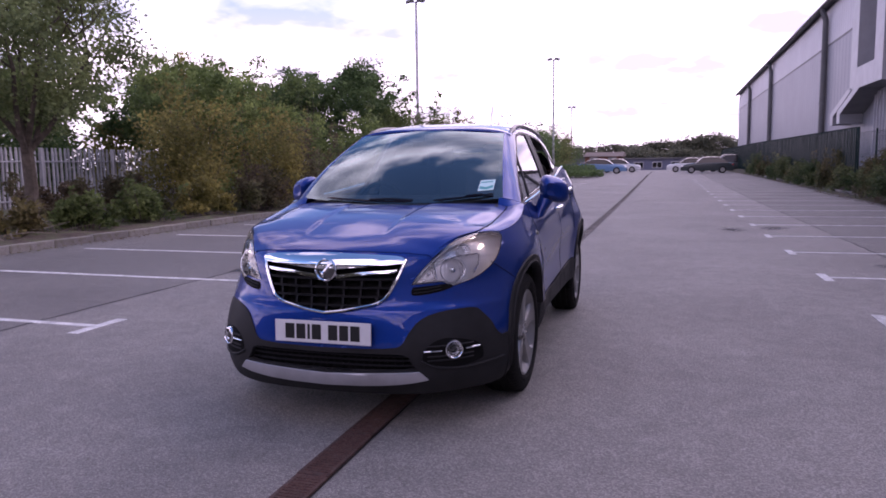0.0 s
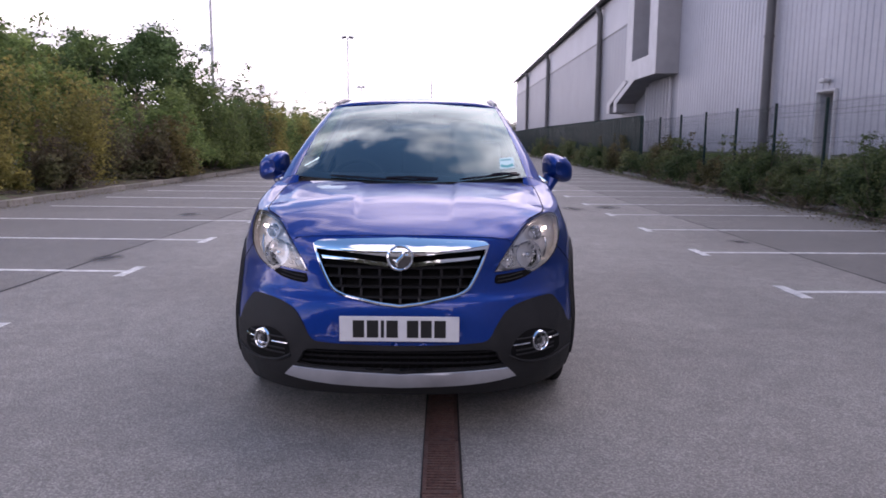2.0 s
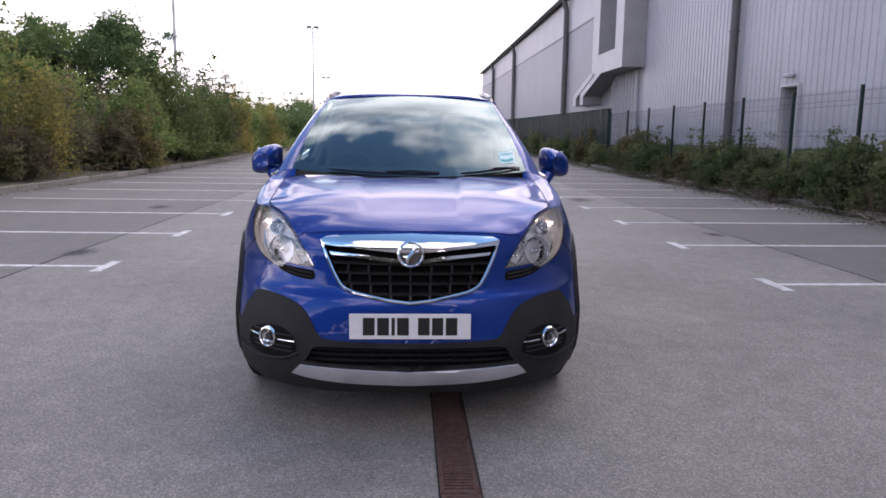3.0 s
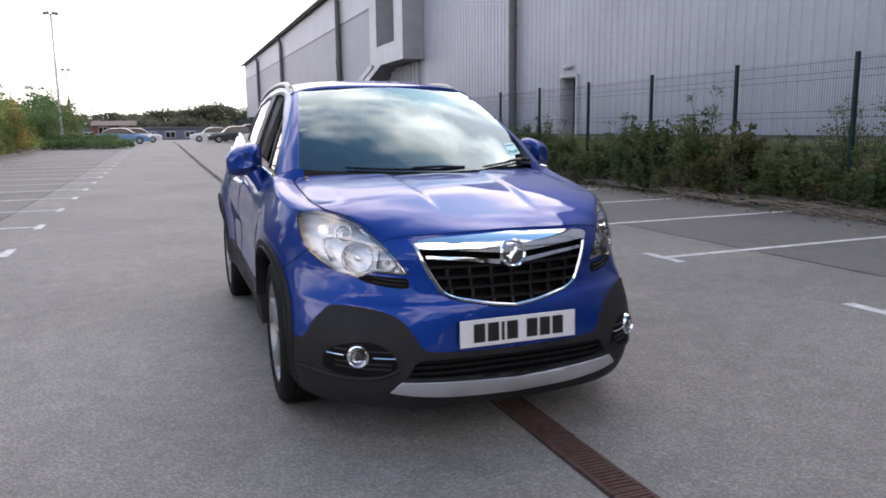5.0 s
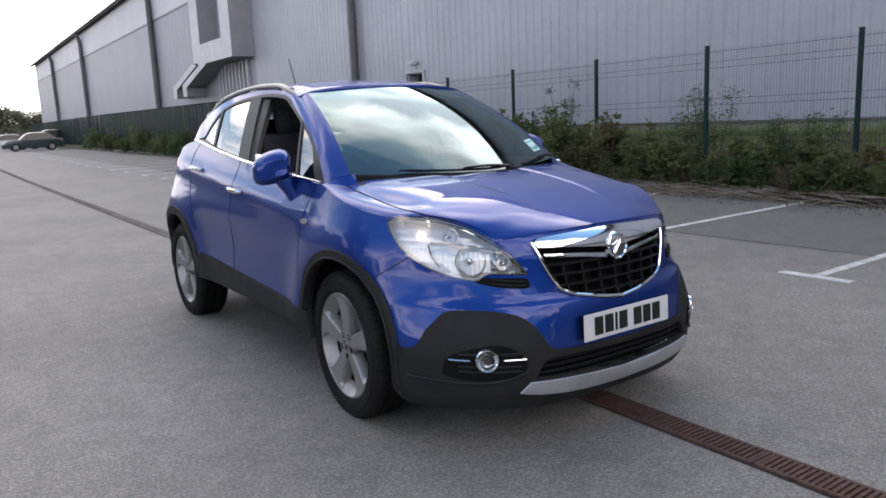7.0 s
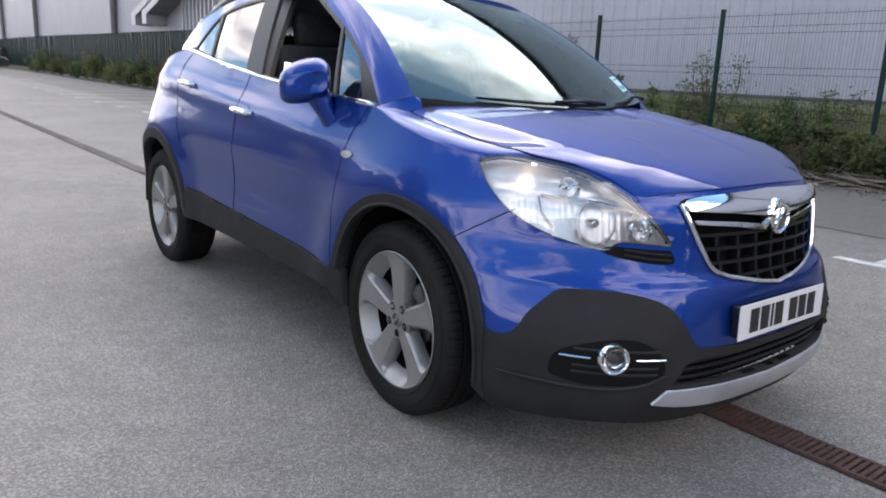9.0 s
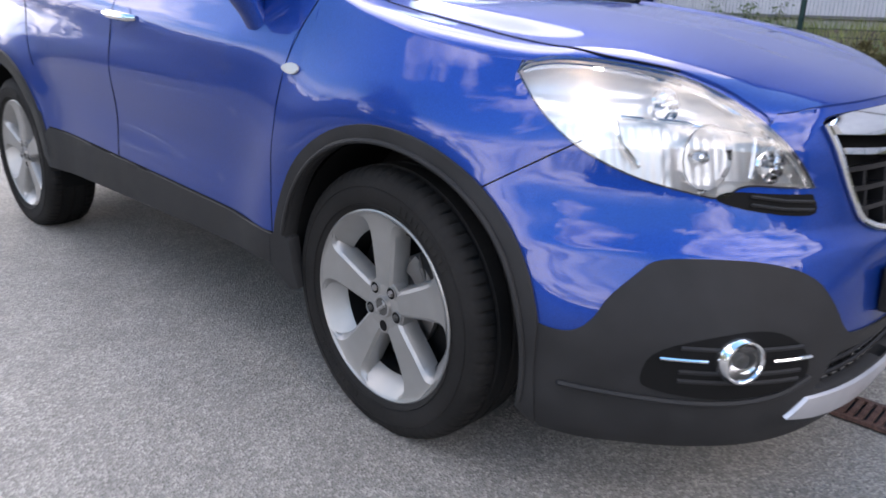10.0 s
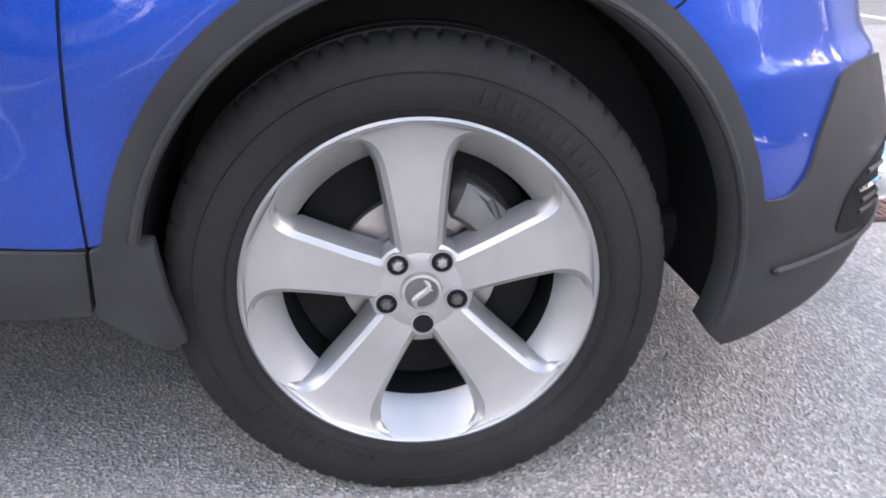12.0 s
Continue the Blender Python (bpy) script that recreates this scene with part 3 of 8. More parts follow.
bed("planting_bed_west", "brown earth planting bed behind a kerb", (-8.56, -8.9, -11, -15, -40), (0.10, 0.13, 0.2, 0.25, 0.3), -40, 60, 0.07, 2)


def kerb_run(name, label, x, y0, y1, height, drift):
    run = thing(name, label, "kerb", kind="structure")
    bm = bmesh.new()
    add_box(bm, (0.14, 0.905, height + 0.05), (0, 0, 0), bevel=0.014, seg=2)
    me = bpy.data.meshes.new("kerb_stone")
    bm.to_mesh(me)
    bm.free()
    me.materials.append(KERBSTONE)
    rng = random.Random(int(x * 7) + 3)
    k, y = 0, y0
    while y < y1:
        shared("kerb_stone", me, run, pose(x + drift * y + rng.uniform(-0.012, 0.012), y, rise(y) + height / 2 - 0.025 + rng.uniform(-0.01, 0.008), rng.uniform(-0.5, 0.5), rng.uniform(-1.5, 1.5), rng.uniform(-0.5, 0.5)))
        y += 0.915


kerb_run("kerb_west", "weathered concrete kerb stones along a planting bed", -8.42, -12, 58, 0.13, -0.004)
kerb_run("kerb_east", "low mossy concrete kerb stones along a bank", 8.08, -10, 60, 0.15, 0.0)


# ---- warehouse ----
WALL_X = 12.0


def eave(y):
    return 12.05 - 0.0068 * y


def build_warehouse():
    house = thing("warehouse", "long grey metal-clad industrial warehouse with ducts and downpipes", "building")

    def ribbed(name, y0, y1, z0, z1, pitch, depth, material, label):
        verts, faces = [], []
        y = y0
        prof = []
        while y < y1:
            for dy, dx in ((0.0, 0.0), (pitch * 0.62, 0.0), (pitch * 0.70, depth), (pitch * 0.92, depth)):
                if y + dy < y1:
                    prof.append((y + dy, dx))
            y += pitch
        prof.append((y1, 0.0))
        for yy, dx in prof:
            zt = min(z1, eave(yy) - 0.15) if z1 > 5 else z1
            verts += [(WALL_X - dx, yy, z0), (WALL_X - dx, yy, zt)]
        for k in range(len(prof) - 1):
            faces.append((2 * k, 2 * k + 2, 2 * k + 3, 2 * k + 1))
        return mesh_object(name, verts, faces, material, house, label)

    door_y0, door_y1, door_top, floor_z = 18.42, 19.45, 3.0, 0.93
    ribbed("wall_cladding", -45, door_y0 - 0.06, 1.05, 99, 0.333, 0.022, CLADDING, "light grey ribbed metal cladding")
    ribbed("wall_cladding", door_y0 - 0.06, door_y1 + 0.06, door_top + 0.07, 99, 0.333, 0.022, CLADDING, "light grey ribbed metal cladding")
    ribbed("wall_cladding", door_y1 + 0.06, 33.7, 1.05, 99, 0.333, 0.022, CLADDING, "light grey ribbed metal cladding")
    ribbed("wall_panel", 33.7, 116.5, 0.6, 8.95, 0.9, 0.012, CLADDARK, "mid grey flat metal wall panels")
    ribbed("wall_band", 33.7, 116.5, 9.05, 99, 0.6, 0.012, CLADLIGHT, "pale grey metal band below the eaves")
    bm = bmesh.new()
    add_box(bm, (0.05, 82.8, 0.12), (WALL_X - 0.01, 75.1, 9.0))
    part("band_trim", bm, PIPEGREY, house, smooth=False)
    bm = bmesh.new()
    add_box(bm, (0.3, door_y0 + 45, 0.32), (WALL_X + 0.18, (door_y0 - 45) / 2, 0.92))
    add_box(bm, (0.3, 33.7 - door_y1, 0.32), (WALL_X + 0.18, (door_y1 + 33.7) / 2, 0.92))
    part("plinth", bm, CONCRETE, house, smooth=False)
    bm = bmesh.new()
    add_box(bm, (0.05, door_y0 + 45, 0.05), (WALL_X - 0.03, (door_y0 - 45) / 2, 1.06))
    add_box(bm, (0.05, 33.7 - door_y1, 0.05), (WALL_X - 0.03, (door_y1 + 33.7) / 2, 1.06))
    part("drip_flashing", bm, PIPEGREY, house, smooth=False)
    # roof, far end and gutter
    verts, faces = [], []
    for y in (-45, 116.9):
        e = eave(y)
        verts += [(WALL_X - 0.45, y, e), (40, y, e + 3.2), (68, y, e), (68, y, 0), (WALL_X + 0.05, y, 0), (WALL_X + 0.05, y, e), (WALL_X - 0.45, y, e - 0.22), (40, y, e + 3.0)]
    keep = (0, 1, 2, 5, 6, 8, 9, 10, 13, 14)
    faces = [tuple(keep.index(i) for i in f) for f in ((0, 8, 9, 1), (1, 9, 10, 2), (0, 6, 14, 8), (6, 5, 13, 14))]
    mesh_object("roof", [verts[i] for i in keep], faces, GUTTER, house, "dark grey metal roof edge")
    for idx, name in (((4, 3, 2, 1, 0, 6, 5), "end_wall"), ((13, 14, 8, 9, 10, 11, 12), "end_wall"), ((3, 11, 10, 2), "back_wall")):
        mesh_object(name, [verts[i] for i in idx], [tuple(range(len(idx)))], CLADDARK, house)
    bm = bmesh.new()
    add_tube(bm, [(WALL_X - 0.52, y, eave(y) - 0.08) for y in (-45, 0, 40, 80, 116.9)], 0.1, 8)
    part("gutter", bm, GUTTER, house)
    for y, r in ((22.95, 0.16), (52.3, 0.2), (79.5, 0.2), (99.5, 0.2), (-6.0, 0.16)):
        bm = bmesh.new()
        add_tube(bm, [(WALL_X - 0.5, y, eave(y) - 0.2), (WALL_X - 0.35, y, eave(y) - 0.6), (WALL_X - 0.16 - r * 0.3, y, eave(y) - 1.0), (WALL_X - 0.16 - r * 0.3, y, 0.9)], r, 10)
        for zz in (2.6, 5.2, 8.0):
            add_cyl(bm, r + 0.03, r + 0.03, 0.08, pose(WALL_X - 0.16 - r * 0.3, y, zz), 10)
        part("downpipe", bm, PIPEGREY, house, "dark grey downpipe with brackets")
    # fire door
    bm = bmesh.new()
    add_box(bm, (0.14, 0.06, door_top - floor_z), (WALL_X - 0.03, door_y0 - 0.03, (door_top + floor_z) / 2))
    add_box(bm, (0.14, 0.06, door_top - floor_z), (WALL_X - 0.03, door_y1 + 0.03, (door_top + floor_z) / 2))
    add_box(bm, (0.14, door_y1 - door_y0 + 0.12, 0.07), (WALL_X - 0.03, (door_y0 + door_y1) / 2, door_top + 0.035))
    part("door_frame", bm, DUCTWHITE, house, "white metal door frame", smooth=False)
    bm = bmesh.new()
    add_box(bm, (0.05, door_y1 - door_y0 - 0.02, door_top - floor_z - 0.01), (WALL_X + 0.46, (door_y0 + door_y1) / 2, (door_top + floor_z) / 2))
    leaf = part("door_leaf", bm, DOORDARK, house, "recessed dark grey fire door", smooth=False)
    bm = bmesh.new()
    add_box(bm, (0.04, 0.14, 0.03), (WALL_X + 0.41, door_y0 + 0.15, 1.95), bevel=0.008)
    part("door_handle", bm, CHROME, leaf)
    bm = bmesh.new()
    add_box(bm, (0.48, 0.03, door_top - floor_z), (WALL_X + 0.26, door_y1 - 0.015, (door_top + floor_z) / 2))
    add_box(bm, (0.48, 0.03, door_top - floor_z), (WALL_X + 0.26, door_y0 + 0.015, (door_top + floor_z) / 2))
    add_box(bm, (0.48, door_y1 - door_y0, 0.03), (WALL_X + 0.26, (door_y0 + door_y1) / 2, door_top - 0.015))
    part("door_reveal", bm, CLADLIGHT, house, smooth=False)
    bm = bmesh.new()
    add_box(bm, (0.22, 0.34, 0.13), (WALL_X - 0.14, 18.95, door_top + 0.33), bevel=0.04)
    part("bulkhead_lamp", bm, DUCTWHITE, house, "white bulkhead lamp over the door")
    # two square ventilation ducts that step out from the wall
    def duct(y0, y1, out, box, label):
        bm = bmesh.new()
        x = WALL_X
        if box:
            add_box(bm, (out, y1 - y0, 7.0), (x - out / 2, (y0 + y1) / 2, 4.92 + 3.5))
            add_box(bm, (out, 4.2, 1.05), (x - out / 2, y1 + 2.1, 5.45))
        else:
            add_box(bm, (out, y1 - y0, 6.8), (x - out / 2, (y0 + y1) / 2, 5.1 + 3.4))
        ob = part("duct", bm, DUCTSHADED, house, label, smooth=False)
        bm = bmesh.new()
        a, b = (y1 + 2.4, y1 + 6.8) if box else (y1 - 0.4, y1 + 4.0)
        za, zb = 5.0, 3.95
        lo, wide = 3.35, 0.75
        prof = [(a, za), (a + wide, za + 0.15), (b + wide, zb + 0.1), (b + wide, lo), (b, lo), (b, zb - 0.1)]
        left = [bm.verts.new((x - out, yy, zz)) for yy, zz in prof]
        right = [bm.verts.new((x, yy, zz)) for yy, zz in prof]
        bm.faces.new(left)
        bm.faces.new(right[::-1])
        for k in range(len(prof)):
            j = (k + 1) % len(prof)
            bm.faces.new((left[k], right[k], right[j], left[j]))
        part("duct_elbow", bm, DUCTSHADED, ob, smooth=False)
        # paler sheet over the front: the light falling there is put into its colour
        bm = bmesh.new()
        if box:
            add_box(bm, (0.02, y1 - y0 + 0.02, 7.0), (x - out - 0.013, (y0 + y1) / 2, 8.42))
            add_box(bm, (0.02, 4.2, 1.05), (x - out - 0.013, y1 + 2.12, 5.45))
        else:
            add_box(bm, (0.02, y1 - y0 + 0.02, 6.8), (x - out - 0.013, (y0 + y1) / 2, 8.5))
        f = [bm.verts.new((x - out - 0.012, yy, zz)) for yy, zz in prof]
        bm.faces.new(f)
        part("duct_face", bm, DUCTWHITE, ob, "front of the duct, paler by light put into its colour", smooth=False)
        return ob

    duct(33.8, 35.2, 1.15, True, "large square grey sheet metal ventilation duct")
    duct(39.2, 40.6, 1.0, False, "large square grey sheet metal ventilation duct")
    for k in range(9):
        bm = bmesh.new()
        add_box(bm, (0.12, 0.12, 3.9), (WALL_X - 0.12, 34.6 + 0.55 * k, 2.9))
        part("duct_support", bm, CLADLIGHT, house, smooth=False)


build_warehouse()


# ---- fences ----
def build_mesh_fence():
    fence = thing("mesh_fence", "dark green welded wire mesh security fence", "fence")
    fx = 8.62

    def base(y):
        return rise(y) + 0.24

    bm = bmesh.new()
    add_box(bm, (0.06, 0.06, 2.2), (0, 0, 1.1), bevel=0.006, seg=1)
    add_box(bm, (0.068, 0.068, 0.02), (0, 0, 2.205), bevel=0.005, seg=1)
    me = bpy.data.meshes.new("fence_post")
    bm.to_mesh(me)
    bm.free()
    me.materials.append(FENCEGREEN)
    # one wire panel, 2.44 m wide, with folded horizontal beams
    verts, faces = [], []

    def wire(a, b, r):
        k = len(verts)
        a, b = Vector(a), Vector(b)
        d = (b - a).normalized()
        s = d.orthogonal().normalized() * r
        t = d.cross(s)
        for p in (a, b):
            for q in (s, -0.5 * s + 0.866 * t, -0.5 * s - 0.866 * t):
                verts.append(tuple(p + q))
        for j in range(3):
            faces.append((k + j, k + (j + 1) % 3, k + 3 + (j + 1) % 3, k + 3 + j))

    for k in range(50):
        y = 0.03 + 2.44 * k / 49
        wire((0, y, 0.05), (0, y, 2.13), 0.0020)
    for zz in (0.15, 0.62, 0.72, 1.22, 1.32, 1.82, 1.92, 2.08):
        wire((-0.012, 0.03, zz), (-0.012, 2.47, zz), 0.0042)
    pm = bpy.data.meshes.new("wire_panel")
    pm.from_pydata(verts, [], faces)
    pm.materials.append(FENCEGREEN)
    for k in range(-8, 11):
        y = 2.32 + 2.505 * k
        z = base(y) - 0.06
        shared("fence_post", me, fence, pose(fx, y, z))
        if k < 10:
            tagged(shared("wire_panel", pm, fence, pose(fx - 0.035, y, z + 0.02)), kind="stuff")


build_mesh_fence()


def build_palisade(name, label, x, y0, y1, base, height, pitch, material, drift=0.0):
    fence = thing(name, label, "fence")
    bm = bmesh.new()
    w = 0.034
    prof = [(-w, 0), (w, 0), (w, height - 0.14), (w * 0.55, height - 0.05), (w * 0.62, height), (0, height - 0.06), (-w * 0.62, height), (-w * 0.55, height - 0.05), (-w, height - 0.14)]
    f = [bm.verts.new((-0.024, a, b)) for a, b in prof]
    g = [bm.verts.new((0.020, a * 0.9, b)) for a, b in prof]
    bm.faces.new(f)
    bm.faces.new(g[::-1])
    for k in range(len(prof)):
        j = (k + 1) % len(prof)
        bm.faces.new((f[k], g[k], g[j], f[j]))
    bmesh.ops.recalc_face_normals(bm, faces=bm.faces)
    me = bpy.data.meshes.new("pale")
    bm.to_mesh(me)
    bm.free()
    me.materials.append(material)
    bm = bmesh.new()
    add_box(bm, (0.1, 0.06, height), (0.06, 0, height / 2))
    pm = bpy.data.meshes.new("fence_post")
    bm.to_mesh(pm)
    bm.free()
    pm.materials.append(material)
    rng = random.Random(int((y1 - y0) / pitch))
    y, k = y0, -1
    while y < y1:
        y += pitch if y < 55 else pitch * 2
        k += 1
        shared("pale", me, fence, pose(x + drift * (y - y0), y, rise(y) + base, rng.uniform(-0.8, 0.8), rng.uniform(-0.5, 0.5), 0))
        if k % 18 == 0:
            shared("fence_post", pm, fence, pose(x + drift * (y - y0), y, rise(y) + base))
    for zz in (0.35, height - 0.4):
        bm = bmesh.new()
        add_tube(bm, [(x + 0.03, y0, rise(y0) + base + zz), (x + 0.03 + drift * (y1 - y0) / 2, (y0 + y1) / 2, rise((y0 + y1) / 2) + base + zz), (x + 0.03 + drift * (y1 - y0), y1, rise(y1) + base + zz)], 0.025, 6)
        part("fence_rail", bm, material, fence)


build_palisade("palisade_fence", "dark green steel palisade fence beside the bank", 8.62, 27.6, 100.0, 0.2, 2.35, 0.155, FENCEGREEN)
build_palisade("palisade_fence", "galvanised grey steel palisade fence behind trees", -15.6, 4.0, 42.0, 0.1, 1.85, 0.16, PALEGALV)


# ---- lamp posts ----
def build_lamp_post(x, y):
    z = rise(y)
    post = thing("street_lamp", "tall grey steel car park lamp post with twin heads", "lamp post", pose(x, y, z), "car park lamp posts")
    bm = bmesh.new()
    add_tube(bm, [(0, 0, 0), (0, 0, 1.4), (0, 0, 1.45), (0, 0, 11.3)], [0.14, 0.14, 0.115, 0.075], 12)
    add_box(bm, (0.36, 0.36, 0.03), (0, 0, 0.02))
    part("pole", bm, POLEGREY, post)
    bm = bmesh.new()
    add_tube(bm, [(-0.35, 0, 11.3), (0.35, 0, 11.3)], 0.035, 8)
    part("bracket", bm, POLEGREY, post)
    for s in (-1, 1):
        bm = bmesh.new()
        add_box(bm, (0.50, 0.36, 0.18), (s * 0.36, -0.12, 11.36), (28, s * 12, 0), bevel=0.04)
        head = part("lamp_head", bm, LAMPHEAD, post, "dark grey floodlight head")
        bm = bmesh.new()
        add_box(bm, (0.36, 0.24, 0.02), (s * 0.34, -0.15, 11.27), (28, s * 12, 0))
        part("lens", bm, LAMPGREY, head, smooth=False)


for lx, ly in ((-13.5, 40.6), (-9.3, 70.8), (-12.6, 113.0)):
    build_lamp_post(lx, ly)


# oil stains in the bays
def oil_stain(x, y, w, d, turn):
    bm = bmesh.new()
    rim = [(math.cos(a) * (1 + 0.12 * math.sin(3 * a + x)), math.sin(a) * (1 + 0.1 * math.cos(2 * a + y)), 0) for a in np.linspace(0, 2 * math.pi, 33)[:-1]]
    bm.faces.new([bm.verts.new(p) for p in rim])
    ob = part("oil_stain", bm, OIL, None)
    ob.matrix_world = pose(x, y, rise(y) + 0.004, 0, 0, turn) @ Matrix.Diagonal((w / 2, d / 2, 1, 1))
    tagged(ob, "dark oil stain soaked into the tarmac", "stain", kind="structure")


for spot in ((2.88, 11.1, 0.75, 1.6, 5), (3.68, 11.5, 0.9, 1.5, -10), (4.3, 6.0, 0.5, 0.7, 20), (-3.6, 4.1, 0.6, 0.9, 0), (-4.4, 9.2, 0.7, 1.2, 12)):
    oil_stain(*spot)


# ---- the blue car ----
# The nose points to -y, the front axle stands at y = 0; x is positive on the car's left.
AXLE_R, YC, YR = 2.555, 0.10, 2.55
WIDE = curve((0.15, 0.79), (0.25, 0.832), (0.35, 0.846), (0.45, 0.850), (0.58, 0.852), (0.70, 0.858), (0.80, 0.858), (0.88, 0.850), (0.94, 0.836), (1.0, 0.818), (1.1, 0.785), (1.2, 0.752), (1.32, 0.71))
NOSE = curve((0.15, -0.86), (0.22, -0.925), (0.30, -0.955), (0.42, -0.962), (0.50, -0.955), (0.57, -0.949), (0.615, -0.940), (0.640, -0.924), (0.660, -0.918), (0.72, -0.915), (0.80, -0.905), (0.86, -0.885), (0.90, -0.862), (0.95, -0.82), (1.0, -0.76))
FULL = curve((0.2, 3.2), (0.45, 3.15), (0.60, 2.75), (0.75, 2.38), (0.9, 2.34), (1.0, 2.3))
TAIL = curve((0.2, 3.22), (0.35, 3.30), (0.6, 3.32), (0.85, 3.27), (1.05, 3.20), (1.2, 3.10), (1.3, 3.03))
KU = 0.86
U0 = KU * math.pi / 2
U1 = U0 + YR - YC


def low(u, z):
    """The skin of the lower body: u runs from the middle of the nose round to the tail (negative on the car's right), z is the height."""
    s, a = (1 if u >= 0 else -1), abs(u)
    w = WIDE(z)
    if a <= U0:
        al, d, n = a / KU, YC - NOSE(z), FULL(z)
        sa, ca = math.sin(al), max(0.0, math.cos(al))
        r = ((sa / w) ** n + (ca / d) ** n) ** (-1 / n)
        x, y = r * sa, YC - r * ca
    elif a <= U1:
        x, y = w, YC + a - U0
    else:
        al, d, n = min((a - U1) / KU, math.pi / 2), TAIL(z) - YR, 2.8
        sa, ca = math.sin(al), max(0.0, math.cos(al))
        r = ((ca / w) ** n + (sa / d) ** n) ** (-1 / n)
        x, y = r * ca, YR + r * sa
    # swelling over the wheels
    for yc in (0.0, AXLE_R):
        q = math.hypot(y - yc, z - 0.34)
        if q < 0.75 and x > 0.6:
            x += 0.026 * math.exp(-((q - 0.47) / 0.13) ** 2) * min(1, (x - 0.6) / 0.15)
    # shoulder line that rises towards the tail
    if y > 0.3:
        mid = 0.935 + 0.085 * (y - 0.4)
        x += 0.015 * min(1.0, (y - 0.3) / 0.35) * math.exp(-((z - mid) / 0.065) ** 2)
    # hollow along the doors
    if 0.3 < y < 2.3:
        k = math.sin(math.pi * (y - 0.3) / 2.0)
        mid = 0.62 + 0.05 * (y - 0.4)
        x -= 0.016 * k * math.exp(-((z - mid) / 0.10) ** 2)
    return Vector((s * x, y, z))


def u_at_y(y, z):
    lo, hi = 0.02, U1 + KU * math.pi / 2
    for _ in range(40):
        mid = (lo + hi) / 2
        if low(mid, z).y < y:
            lo = mid
        else:
            hi = mid
    return lo


def u_at_x(x, z):
    lo, hi = 0.0, U0
    for _ in range(40):
        mid = (lo + hi) / 2
        if low(mid, z).x < x:
            lo = mid
        else:
            hi = mid
    return lo


def X(x, z):
    return (u_at_x(x, z), z)


def Y(y, z):
    return (u_at_y(y, z), z)


def mirrored(poly):
    return [(-a, b) for a, b in reversed(poly)]


def smooth_poly(pts, rounds=2):
    """Rounds the corners of an open run of points, keeping both ends."""
    for _ in range(rounds):
        out = [pts[0]]
        for a, b in zip(pts, pts[1:]):
            out.append((a[0] * 0.75 + b[0] * 0.25, a[1] * 0.75 + b[1] * 0.25))
            out.append((a[0] * 0.25 + b[0] * 0.75, a[1] * 0.25 + b[1] * 0.75))
        out.append(pts[-1])
        pts = out
    return pts


def skin(name, poly, fmap, material, parent, off=0.0, thick=0.006, step=(0.04, 0.04), label="", flip=False):
    """A panel: the plane outline poly, cut into a fine grid and laid on the surface fmap, off metres proud, with a rim thick metres deep."""
    bm = bmesh.new()
    clean = []
    for p in poly:
        if not clean or (abs(p[0] - clean[-1][0]) + abs(p[1] - clean[-1][1])) > 1e-4:
            clean.append(p)
    if abs(clean[0][0] - clean[-1][0]) + abs(clean[0][1] - clean[-1][1]) < 1e-4:
        clean.pop()
    f = bm.faces.new([bm.verts.new((a, b, 0)) for a, b in clean])
    f.normal_update()
    bmesh.ops.triangulate(bm, faces=[f], ngon_method="EAR_CLIP")
    for axis in (0, 1):
        lo = min(p[axis] for p in clean)
        hi = max(p[axis] for p in clean)
        n = int((hi - lo) / step[axis])
        no = (1, 0, 0) if axis == 0 else (0, 1, 0)
        for k in range(1, n + 1):
            c = lo + (hi - lo) * k / (n + 1)
            bmesh.ops.bisect_plane(bm, geom=bm.verts[:] + bm.edges[:] + bm.faces[:], plane_co=(c if axis == 0 else 0, c if axis == 1 else 0, 0), plane_no=no, dist=1e-6)
    bm.verts.index_update()
    bm.normal_update()
    e = 0.0015
    pos, nor = [], []
    for v in bm.verts:
        a, b = v.co.x, v.co.y
        p = fmap(a, b)
        n = (fmap(a + e, b) - fmap(a - e, b)).cross(fmap(a, b + e) - fmap(a, b - e))
        n = n.normalized() if n.length > 1e-12 else Vector((0, 0, 1))
        if flip:
            n = -n
        pos.append(p + n * off)
        nor.append(n)
    faces = []
    for f in bm.faces:
        idx = [v.index for v in f.verts]
        if (f.normal.z < 0) != flip:
            idx.reverse()
        faces.append(idx)
    verts, normals = list(pos), list(nor)
    for ed in bm.edges:
        if len(ed.link_faces) == 1:
            lp = ed.link_loops[0]
            i, j = lp.vert.index, lp.link_loop_next.vert.index
            if (ed.link_faces[0].normal.z < 0) != flip:
                i, j = j, i
            k = len(verts)
            quad = [pos[i], pos[j], pos[j] - nor[j] * thick, pos[i] - nor[i] * thick]
            rim = (quad[1] - quad[0]).cross(nor[i])
            rim = rim.normalized() if rim.length > 1e-9 else nor[i]
            verts += quad
            edge = (rim + nor[i] * 0.9).normalized()
            normals += [edge, edge, rim, rim]
            faces.append((k + 1, k, k + 3, k + 2))
    bm.free()
    me = bpy.data.meshes.new(name)
    me.from_pydata([tuple(v) for v in verts], [], faces)
    me.materials.append(material)
    me.shade_smooth()
    me.normals_split_custom_set_from_vertices([tuple(n) for n in normals])
    ob = new(name, me)
    ob.parent = parent
    if label:
        ob["label"] = label
    return ob


